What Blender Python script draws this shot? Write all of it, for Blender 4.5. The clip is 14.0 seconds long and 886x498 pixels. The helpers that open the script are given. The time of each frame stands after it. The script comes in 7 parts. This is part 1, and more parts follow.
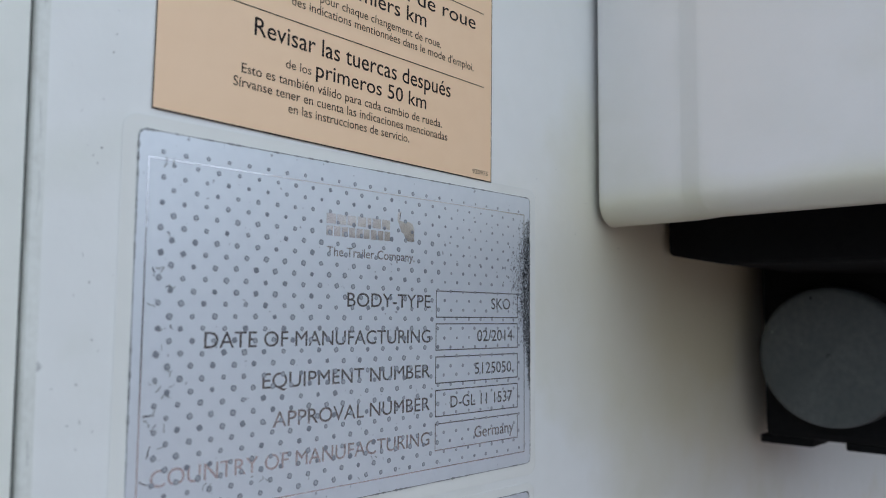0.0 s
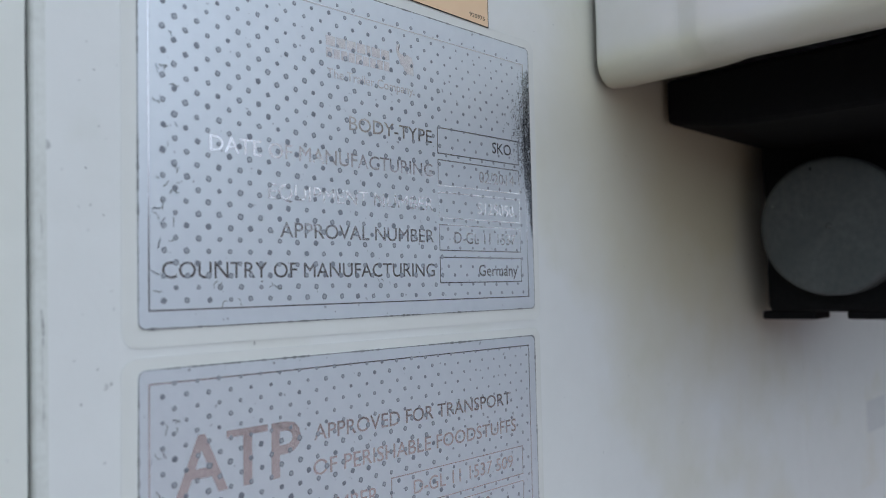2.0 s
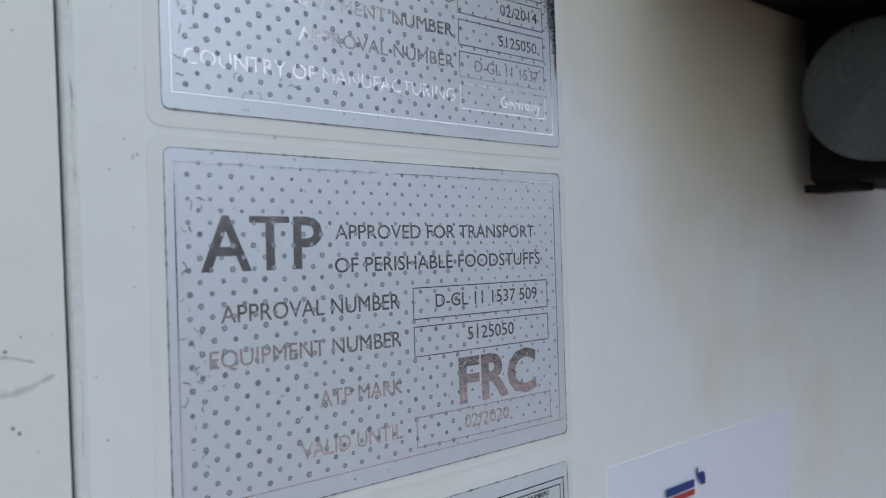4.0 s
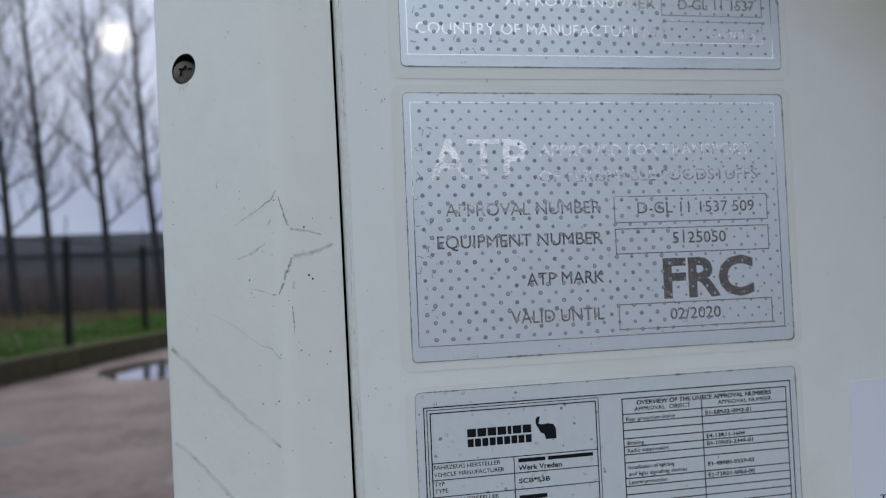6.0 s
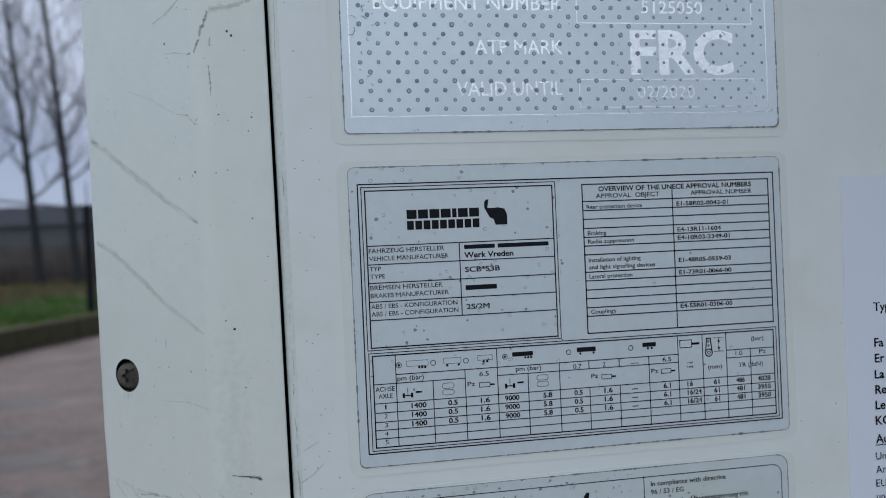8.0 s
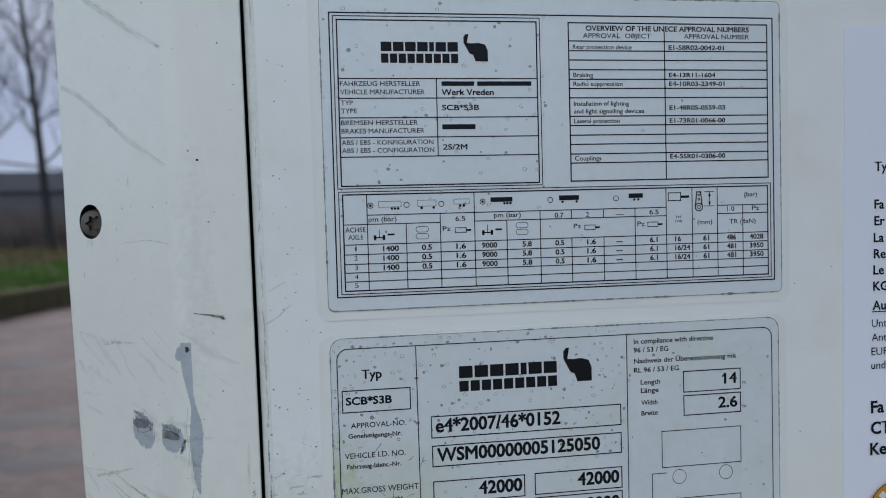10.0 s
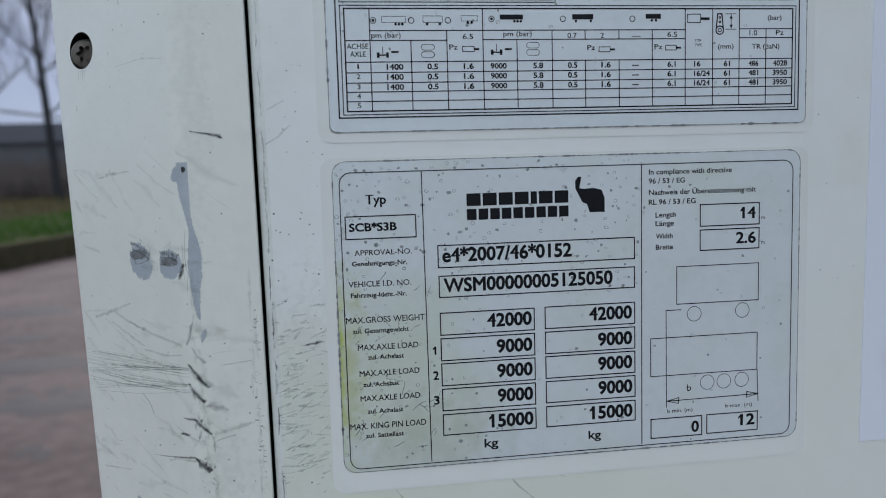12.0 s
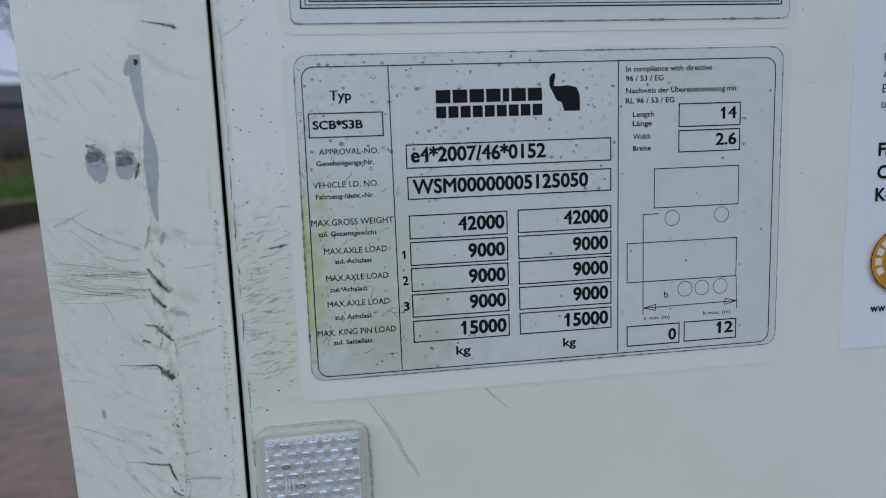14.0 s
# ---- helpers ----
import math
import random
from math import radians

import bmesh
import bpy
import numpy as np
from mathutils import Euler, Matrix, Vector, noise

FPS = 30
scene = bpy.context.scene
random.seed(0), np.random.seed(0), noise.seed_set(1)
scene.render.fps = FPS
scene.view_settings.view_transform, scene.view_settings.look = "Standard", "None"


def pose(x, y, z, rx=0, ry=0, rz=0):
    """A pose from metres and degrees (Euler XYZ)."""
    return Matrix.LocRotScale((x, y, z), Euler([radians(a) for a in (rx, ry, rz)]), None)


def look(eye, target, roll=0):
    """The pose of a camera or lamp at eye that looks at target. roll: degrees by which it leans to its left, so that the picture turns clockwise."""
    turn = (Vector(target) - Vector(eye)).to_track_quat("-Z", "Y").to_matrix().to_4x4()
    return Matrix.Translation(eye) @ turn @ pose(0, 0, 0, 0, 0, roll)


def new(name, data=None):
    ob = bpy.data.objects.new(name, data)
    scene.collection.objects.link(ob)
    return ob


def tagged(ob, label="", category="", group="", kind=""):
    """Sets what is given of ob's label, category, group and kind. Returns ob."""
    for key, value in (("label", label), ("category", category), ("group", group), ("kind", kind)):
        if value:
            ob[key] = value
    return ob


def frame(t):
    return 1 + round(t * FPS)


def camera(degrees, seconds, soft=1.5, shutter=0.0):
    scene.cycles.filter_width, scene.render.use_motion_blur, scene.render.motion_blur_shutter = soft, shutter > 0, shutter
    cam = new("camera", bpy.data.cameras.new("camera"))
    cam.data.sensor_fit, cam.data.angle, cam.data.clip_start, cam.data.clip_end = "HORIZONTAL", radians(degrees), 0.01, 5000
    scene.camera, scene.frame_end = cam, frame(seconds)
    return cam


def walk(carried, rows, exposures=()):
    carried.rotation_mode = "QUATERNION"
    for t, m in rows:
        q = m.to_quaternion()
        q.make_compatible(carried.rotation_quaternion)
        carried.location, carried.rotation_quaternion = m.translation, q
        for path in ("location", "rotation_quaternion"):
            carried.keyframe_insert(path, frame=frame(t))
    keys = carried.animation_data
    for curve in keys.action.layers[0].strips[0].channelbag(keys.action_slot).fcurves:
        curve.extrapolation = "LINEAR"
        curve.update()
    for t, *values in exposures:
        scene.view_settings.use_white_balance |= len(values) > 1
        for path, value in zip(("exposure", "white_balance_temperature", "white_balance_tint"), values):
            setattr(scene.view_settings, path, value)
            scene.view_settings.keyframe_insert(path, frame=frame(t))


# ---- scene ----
cam = camera(57.99, 14.0, soft=1.0)
PATH = [
    (0, (-0.08797, -0.18759, 1.76431), (1.35397, 1.18817, 1.93197), 0.439),
    (0.3, (-0.08777, -0.18435, 1.76178), (1.35517, 1.19208, 1.91469), -0.068),
    (0.5, (-0.08925, -0.18339, 1.76173), (1.35790, 1.18940, 1.90727), -0.419),
    (1, (-0.08898, -0.18493, 1.75834), (1.35900, 1.18855, 1.88840), -0.750),
    (1.3, (-0.08501, -0.18502, 1.75148), (1.35737, 1.19511, 1.87306), -0.803),
    (1.5, (-0.08171, -0.18526, 1.74273), (1.36264, 1.19304, 1.86160), -1.033),
    (1.7, (-0.08287, -0.18632, 1.73334), (1.36183, 1.19212, 1.84633), -1.121),
    (2, (-0.08820, -0.18745, 1.71825), (1.35278, 1.19607, 1.81541), -1.333),
    (2.2, (-0.08664, -0.18729, 1.71202), (1.35388, 1.19856, 1.77768), -1.404),
    (2.5, (-0.08436, -0.18755, 1.69823), (1.35005, 1.20547, 1.74261), -1.703),
    (2.7, (-0.08848, -0.19008, 1.69172), (1.34333, 1.20589, 1.72624), -1.830),
    (4.8, (-0.06743, -0.21416, 1.66327), (0.96836, 1.49626, 1.70319), -2.592),
    (5, (-0.05965, -0.22813, 1.66079), (0.76902, 1.59076, 1.73120), -2.764),
    (5.2, (-0.05574, -0.24055, 1.65678), (0.62350, 1.63977, 1.71158), -2.392),
    (5.5, (-0.05027, -0.26262, 1.65233), (0.50593, 1.65796, 1.69750), -2.327),
    (5.8, (-0.04872, -0.27998, 1.63793), (0.39102, 1.66981, 1.70814), -2.548),
    (6, (-0.04512, -0.28994, 1.63284), (0.34756, 1.67021, 1.69296), -2.477),
    (6.3, (-0.03784, -0.29230, 1.61602), (0.34505, 1.66969, 1.67900), -2.460),
    (6.5, (-0.03200, -0.28724, 1.60425), (0.33903, 1.67730, 1.65847), -2.570),
    (7, (-0.02967, -0.27599, 1.58660), (0.34441, 1.68846, 1.61796), -2.664),
    (7.3, (-0.03068, -0.27434, 1.58197), (0.31551, 1.69541, 1.59737), -2.740),
    (7.5, (-0.02639, -0.26863, 1.57412), (0.32103, 1.70095, 1.58213), -2.740),
    (7.7, (-0.02049, -0.26607, 1.56914), (0.32493, 1.70387, 1.56952), -2.663),
    (9.8, (-0.00526, -0.25368, 1.52449), (0.32507, 1.71717, 1.44306), -1.564),
    (10, (-0.00378, -0.25324, 1.51964), (0.31469, 1.71955, 1.43772), -1.554),
    (10.5, (-0.00097, -0.24954, 1.50894), (0.30488, 1.72468, 1.41454), -1.617),
    (10.8, (-0.00298, -0.24996, 1.50407), (0.30271, 1.72392, 1.40218), -1.623),
    (11, (-0.00382, -0.24962, 1.50021), (0.29498, 1.72442, 1.38247), -1.531),
    (11.5, (-0.00364, -0.24603, 1.49039), (0.29277, 1.72597, 1.33749), -1.558),
    (12, (-0.00345, -0.24516, 1.47923), (0.29248, 1.72244, 1.27677), -1.665),
    (12.2, (-0.00250, -0.24303, 1.47598), (0.29807, 1.72084, 1.24597), -1.599),
    (12.5, (-0.00174, -0.24012, 1.46905), (0.30017, 1.72158, 1.22291), -1.740),
    (13, (-0.00195, -0.23997, 1.46494), (0.30367, 1.71747, 1.19108), -1.745),
    (13.5, (0.00052, -0.23985, 1.46498), (0.31131, 1.71506, 1.17907), -1.860),
    (14, (0.00323, -0.23951, 1.46010), (0.31870, 1.71229, 1.15852), -1.912),
]
walk(cam, [(t, look(eye, target, roll)) for t, eye, target, roll in PATH],
     exposures=((0, 0.10, 6380, 9), (1.2, 0.09, 6380, 9), (2.5, 0.04, 6400, 9), (5.0, -0.17, 6450, 9), (5.6, -0.29, 6470, 9), (6.3, -0.29, 6410, 8), (7.0, -0.30, 6300, 6),
                (7.7, -0.31, 6270, 6), (10, -0.20, 6360, 8), (14, -0.23, 6340, 8)))
cam.data.dof.use_dof = True
cam.data.dof.focus_distance = 0.265
cam.data.dof.aperture_fstop = 13.0

# ---- light: an overcast winter sky with a low sun behind thin cloud ----
SUN_AZ, SUN_EL = radians(-10.6), radians(16.3)
SUN_DIR = Vector((math.sin(SUN_AZ) * math.cos(SUN_EL), math.cos(SUN_AZ) * math.cos(SUN_EL), math.sin(SUN_EL)))


def build_world():
    world = bpy.data.worlds.new("overcast_sky")
    scene.world = world
    world.use_nodes = True
    nt = world.node_tree
    nt.nodes.clear()
    N, L = nt.nodes.new, nt.links.new
    out, bg = N("ShaderNodeOutputWorld"), N("ShaderNodeBackground")
    sky = N("ShaderNodeTexSky")
    sky.sky_type, sky.sun_disc = "NISHITA", False
    sky.sun_elevation, sky.sun_rotation = SUN_EL, SUN_AZ
    sky.dust_density = 3.0
    tc = N("ShaderNodeTexCoord")
    # broken cloud
    mp = N("ShaderNodeMapping")
    mp.inputs["Scale"].default_value = (1.0, 1.0, 2.6)
    no = N("ShaderNodeTexNoise")
    no.inputs["Scale"].default_value, no.inputs["Detail"].default_value = 3.2, 6.0
    L(tc.outputs["Generated"], mp.inputs[0]), L(mp.outputs[0], no.inputs["Vector"])
    cr = N("ShaderNodeValToRGB")
    cr.color_ramp.elements[0].position, cr.color_ramp.elements[0].color = 0.32, (4.4, 5.1, 6.4, 1)
    cr.color_ramp.elements[1].position, cr.color_ramp.elements[1].color = 0.66, (6.5, 7.25, 8.1, 1)
    L(no.outputs["Fac"], cr.inputs[0])
    mix = N("ShaderNodeMix")
    mix.data_type = "RGBA"
    mix.inputs["Factor"].default_value = 0.995
    # overcast: brighter overhead than at the horizon, and thinner cloud on the side away from the trees
    sep = N("ShaderNodeSeparateXYZ")
    L(tc.outputs["Generated"], sep.inputs[0])
    up = N("ShaderNodeMapRange")
    up.inputs["From Min"].default_value, up.inputs["From Max"].default_value = 0.0, 1.0
    up.inputs["To Min"].default_value, up.inputs["To Max"].default_value = 0.85, 1.9
    L(sep.outputs["Z"], up.inputs["Value"])
    fro = N("ShaderNodeMapRange")
    fro.inputs["From Min"].default_value, fro.inputs["From Max"].default_value = 0.9, -0.6
    fro.inputs["To Min"].default_value, fro.inputs["To Max"].default_value = 0.86, 1.5
    L(sep.outputs["Y"], fro.inputs["Value"])
    lum = N("ShaderNodeMath")
    lum.operation = "MULTIPLY"
    L(up.outputs[0], lum.inputs[0]), L(fro.outputs[0], lum.inputs[1])
    cl = N("ShaderNodeVectorMath")
    cl.operation = "SCALE"
    L(cr.outputs[0], cl.inputs[0]), L(lum.outputs[0], cl.inputs["Scale"])
    hue = N("ShaderNodeMix")
    hue.data_type = "RGBA"
    hue.inputs["A"].default_value, hue.inputs["B"].default_value = (1.01, 1.0, 0.99, 1), (0.95, 0.985, 1.19, 1)
    far = N("ShaderNodeMapRange")
    L(sep.outputs["Y"], far.inputs["Value"]), L(far.outputs[0], hue.inputs["Factor"])
    tone = N("ShaderNodeVectorMath")
    tone.operation = "MULTIPLY"
    L(cl.outputs[0], tone.inputs[0]), L(hue.outputs["Result"], tone.inputs[1])
    L(sky.outputs[0], mix.inputs["A"]), L(tone.outputs[0], mix.inputs["B"])
    # veiled sun: a bright core in a wide glow
    dot = N("ShaderNodeVectorMath")
    dot.operation = "DOT_PRODUCT"
    dot.inputs[1].default_value = SUN_DIR
    nrm = N("ShaderNodeVectorMath")
    nrm.operation = "NORMALIZE"
    L(tc.outputs["Generated"], nrm.inputs[0]), L(nrm.outputs[0], dot.inputs[0])
    core = N("ShaderNodeMapRange")
    core.interpolation_type = "SMOOTHSTEP"
    core.inputs["From Min"].default_value, core.inputs["From Max"].default_value = math.cos(radians(1.30)), math.cos(radians(0.2))
    core.inputs["To Max"].default_value = 14.0
    halo = N("ShaderNodeMapRange")
    halo.interpolation_type = "SMOOTHERSTEP"
    halo.inputs["From Min"].default_value, halo.inputs["From Max"].default_value = math.cos(radians(13)), 1.0
    halo.inputs["To Max"].default_value = 1.7
    L(dot.outputs["Value"], core.inputs["Value"]), L(dot.outputs["Value"], halo.inputs["Value"])
    add = N("ShaderNodeMath")
    L(core.outputs[0], add.inputs[0]), L(halo.outputs[0], add.inputs[1])
    tint = N("ShaderNodeMix")
    tint.data_type, tint.blend_type = "RGBA", "ADD"
    tint.inputs["Factor"].default_value = 1.0
    warm = N("ShaderNodeVectorMath")
    warm.operation = "SCALE"
    warm.inputs[0].default_value = (1.12, 1.0, 0.84)
    L(add.outputs[0], warm.inputs["Scale"])
    L(mix.outputs["Result"], tint.inputs["A"]), L(warm.outputs[0], tint.inputs["B"])
    L(tint.outputs["Result"], bg.inputs["Color"])
    bg.inputs["Strength"].default_value = 0.1
    L(bg.outputs[0], out.inputs[0])


build_world()
sun = new("sun", bpy.data.lights.new("sun", "SUN"))
sun.data.energy, sun.data.angle, sun.data.color = 0.6, radians(12), (1.0, 0.95, 0.88)
sun.matrix_world = look(SUN_DIR * 50, (0, 0, 0))


# ---- materials ----
def material(name, base=(0.8, 0.8, 0.8), rough=0.5, metal=0.0, tint=None, scale=40.0, amount=0.5, bump=0.0, bump_scale=300.0,
             rough_var=0.0, spec=0.5, speck=None, speck_scale=400.0, speck_at=0.72, per_object=0.0, coat=0.0):
    """Base colour broken up by two scales of noise towards tint, optional dark specks, fine bump."""
    m = bpy.data.materials.new(name)
    m.use_nodes = True
    nt = m.node_tree
    N, L = nt.nodes.new, nt.links.new
    b = nt.nodes["Principled BSDF"]
    b.inputs["Metallic"].default_value, b.inputs["Roughness"].default_value = metal, rough
    b.inputs["Coat Weight"].default_value = coat
    b.inputs["Specular IOR Level"].default_value = spec
    tc = N("ShaderNodeTexCoord")
    src = None
    if tint is not None:
        n1, n2 = N("ShaderNodeTexNoise"), N("ShaderNodeTexNoise")
        n1.inputs["Scale"].default_value, n1.inputs["Detail"].default_value = scale, 6.0
        n2.inputs["Scale"].default_value, n2.inputs["Detail"].default_value = scale * 9.0, 4.0
        L(tc.outputs["Object"], n1.inputs["Vector"]), L(tc.outputs["Object"], n2.inputs["Vector"])
        mu = N("ShaderNodeMath")
        mu.operation = "MULTIPLY"
        L(n1.outputs["Fac"], mu.inputs[0]), L(n2.outputs["Fac"], mu.inputs[1])
        mr = N("ShaderNodeMapRange")
        mr.inputs["From Min"].default_value, mr.inputs["From Max"].default_value = 0.14, 0.42
        mr.inputs["To Max"].default_value = amount
        L(mu.outputs[0], mr.inputs["Value"])
        mx = N("ShaderNodeMix")
        mx.data_type = "RGBA"
        mx.inputs["A"].default_value, mx.inputs["B"].default_value = (*base, 1), (*tint, 1)
        L(mr.outputs[0], mx.inputs["Factor"])
        src = mx.outputs["Result"]
        if rough_var:
            rr = N("ShaderNodeMapRange")
            rr.inputs["To Min"].default_value, rr.inputs["To Max"].default_value = max(0.02, rough - rough_var), min(1, rough + rough_var)
            L(n1.outputs["Fac"], rr.inputs["Value"]), L(rr.outputs[0], b.inputs["Roughness"])
    else:
        b.inputs["Base Color"].default_value = (*base, 1)
    if speck is not None:
        n3 = N("ShaderNodeTexNoise")
        n3.inputs["Scale"].default_value, n3.inputs["Detail"].default_value = speck_scale, 2.0
        L(tc.outputs["Object"], n3.inputs["Vector"])
        mr3 = N("ShaderNodeMapRange")
        mr3.inputs["From Min"].default_value, mr3.inputs["From Max"].default_value = speck_at, speck_at + 0.05
        L(n3.outputs["Fac"], mr3.inputs["Value"])
        mx3 = N("ShaderNodeMix")
        mx3.data_type = "RGBA"
        mx3.inputs["B"].default_value = (*speck, 1)
        if src is None:
            mx3.inputs["A"].default_value = (*base, 1)
        else:
            L(src, mx3.inputs["A"])
        L(mr3.outputs[0], mx3.inputs["Factor"])
        src = mx3.outputs["Result"]
    if per_object:
        oi = N("ShaderNodeObjectInfo")
        hs = N("ShaderNodeHueSaturation")
        mv = N("ShaderNodeMapRange")
        mv.inputs["To Min"].default_value, mv.inputs["To Max"].default_value = 1 - per_object, 1 + per_object
        L(oi.outputs["Random"], mv.inputs["Value"]), L(mv.outputs[0], hs.inputs["Value"])
        if src is not None:
            L(src, hs.inputs["Color"])
        else:
            hs.inputs["Color"].default_value = (*base, 1)
        src = hs.outputs["Color"]
    if src is not None:
        L(src, b.inputs["Base Color"])
    if bump:
        nb = N("ShaderNodeTexNoise")
        nb.inputs["Scale"].default_value, nb.inputs["Detail"].default_value = bump_scale, 5.0
        L(tc.outputs["Object"], nb.inputs["Vector"])
        bp = N("ShaderNodeBump")
        bp.inputs["Strength"].default_value, bp.inputs["Distance"].default_value = bump, 0.3 / bump_scale
        L(nb.outputs["Fac"], bp.inputs["Height"]), L(bp.outputs[0], b.inputs["Normal"])
    return m


def stain_patch(m, centre, radius, colour, scale, strength, low=0.35, high=0.6):
    """Lay a blotchy stain of its own shape on a material: an ellipsoid of noise round centre, in object metres."""
    nt = m.node_tree
    N, L = nt.nodes.new, nt.links.new
    b = nt.nodes["Principled BSDF"]
    tc = N("ShaderNodeTexCoord")
    mp = N("ShaderNodeMapping")
    mp.inputs["Location"].default_value = tuple(-c / r for c, r in zip(centre, radius))
    mp.inputs["Scale"].default_value = tuple(1 / r for r in radius)
    ln = N("ShaderNodeVectorMath")
    ln.operation = "LENGTH"
    L(tc.outputs["Object"], mp.inputs[0]), L(mp.outputs[0], ln.inputs[0])
    no = N("ShaderNodeTexNoise")
    no.inputs["Scale"].default_value, no.inputs["Detail"].default_value = scale, 7.0
    L(tc.outputs["Object"], no.inputs["Vector"])
    fall = N("ShaderNodeMapRange")
    fall.interpolation_type = "SMOOTHSTEP"
    fall.inputs["From Min"].default_value, fall.inputs["From Max"].default_value = 1.0, 0.0
    fall.inputs["To Max"].default_value = 0.5
    L(ln.outputs["Value"], fall.inputs["Value"])
    sm = N("ShaderNodeMath")
    L(fall.outputs[0], sm.inputs[0]), L(no.outputs["Fac"], sm.inputs[1])
    mr = N("ShaderNodeMapRange")
    mr.inputs["From Min"].default_value, mr.inputs["From Max"].default_value = 0.5 + low * 0.6, 0.5 + high * 0.6
    mr.inputs["To Max"].default_value = strength
    L(sm.outputs[0], mr.inputs["Value"])
    mx = N("ShaderNodeMix")
    mx.data_type = "RGBA"
    mx.inputs["B"].default_value = (*colour, 1)
    L(mr.outputs[0], mx.inputs["Factor"])
    if b.inputs["Base Color"].links:
        L(b.inputs["Base Color"].links[0].from_socket, mx.inputs["A"])
    else:
        mx.inputs["A"].default_value = b.inputs["Base Color"].default_value
    L(mx.outputs["Result"], b.inputs["Base Color"])


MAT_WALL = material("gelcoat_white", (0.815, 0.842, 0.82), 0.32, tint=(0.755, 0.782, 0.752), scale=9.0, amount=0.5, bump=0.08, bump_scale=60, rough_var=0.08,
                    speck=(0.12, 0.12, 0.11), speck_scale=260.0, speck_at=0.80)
stain_patch(MAT_WALL, (-0.010, 0, 1.41), (0.05, 0.05, 0.10), (0.42, 0.45, 0.40), 420.0, 0.20, 0.55, 0.95)
MAT_POST = material("post_enamel_white", (0.80, 0.826, 0.772), 0.34, tint=(0.72, 0.755, 0.695), scale=12.0, amount=0.55, bump=0.10, bump_scale=80, rough_var=0.08,
                    speck=(0.10, 0.10, 0.09), speck_scale=300.0, speck_at=0.80)
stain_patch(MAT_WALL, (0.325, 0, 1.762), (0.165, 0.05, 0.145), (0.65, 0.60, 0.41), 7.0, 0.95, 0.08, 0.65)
stain_patch(MAT_POST, (-0.040, 0.02, 1.40), (0.07, 0.08, 0.16), (0.56, 0.60, 0.54), 130.0, 0.30, 0.42, 0.95)
stain_patch(MAT_WALL, (0.0, 0, 1.39), (0.07, 0.05, 0.10), (0.56, 0.60, 0.54), 130.0, 0.25, 0.42, 0.95)
stain_patch(MAT_WALL, (0.02, 0, 1.36), (0.13, 0.05, 0.11), (0.60, 0.64, 0.50), 28.0, 0.50, 0.15, 0.80)
stain_patch(MAT_POST, (-0.045, 0.03, 1.40), (0.13, 0.13, 0.18), (0.77, 0.785, 0.69), 9.0, 0.40, -0.1, 0.6)
stain_patch(MAT_WALL, (0.08, 0, 1.33), (0.28, 0.05, 0.19), (0.74, 0.768, 0.655), 7.0, 0.65, 0.05, 0.75)
stain_patch(MAT_POST, (-0.008, 0, 1.38), (0.022, 0.05, 0.09), (0.57, 0.62, 0.52), 70.0, 0.45, 0.22, 0.80)
stain_patch(MAT_POST, (-0.036, 0, 1.36), (0.022, 0.04, 0.12), (0.42, 0.47, 0.41), 380.0, 0.26, 0.45, 0.95)
stain_patch(MAT_POST, (-0.040, 0, 1.50), (0.015, 0.04, 0.10), (0.46, 0.50, 0.45), 420.0, 0.18, 0.5, 0.95)
MAT_ROLL = material("greyer_rolled_edge", (0.75, 0.78, 0.74), 0.38, tint=(0.60, 0.62, 0.57), scale=70, amount=0.7, bump=0.1, bump_scale=200)
MAT_SEAL = material("black_gap_sealant", (0.002, 0.002, 0.002), 0.9, spec=0.0)
MAT_FOIL = material("silver_security_foil", (0.770, 0.828, 0.875), 0.38, 0.40, tint=(0.700, 0.760, 0.812), scale=30, amount=0.6, bump=0.06, bump_scale=500, rough_var=0.07, speck=(0.38, 0.41, 0.45), speck_scale=420.0, speck_at=0.70)
MAT_MIRROR = material("mirror_foil_print", (0.88, 0.87, 0.88), 0.14, 0.91, tint=(0.74, 0.69, 0.71), scale=110, amount=0.8, bump=0.085, bump_scale=300, rough_var=0.07)
MAT_DOTTOP = material("paler_dot_top", (0.38, 0.415, 0.455), 0.38, 0.33, tint=(0.52, 0.56, 0.60), scale=420, amount=0.9)
MAT_DOT = material("embossed_dot", (0.20, 0.222, 0.258), 0.40, 0.32, tint=(0.34, 0.37, 0.41), scale=260, amount=0.9)
MAT_SCRAPE = material("scraped_bare_metal", (0.52, 0.56, 0.60), 0.26, 1.0, tint=(0.34, 0.38, 0.42), scale=300, amount=0.9, bump=0.2, bump_scale=500)
MAT_PLATE = material("matt_silver_label", (0.695, 0.757, 0.778), 0.42, 0.12, tint=(0.625, 0.683, 0.703), scale=35, amount=0.6, bump=0.06, bump_scale=600, rough_var=0.06)
MAT_PLATE_ALGAE = material("matt_silver_label_mossy", (0.695, 0.757, 0.768), 0.42, 0.12, tint=(0.625, 0.683, 0.693), scale=35, amount=0.6, bump=0.06, bump_scale=600, rough_var=0.06)
stain_patch(MAT_PLATE_ALGAE, (0.016, 0, -0.068), (0.046, 0.05, 0.055), (0.56, 0.63, 0.44), 45.0, 0.55, 0.0, 0.75)
stain_patch(MAT_PLATE_ALGAE, (0.000, 0, -0.062), (0.017, 0.05, 0.055), (0.45, 0.50, 0.16), 220.0, 0.50, 0.28, 0.85)
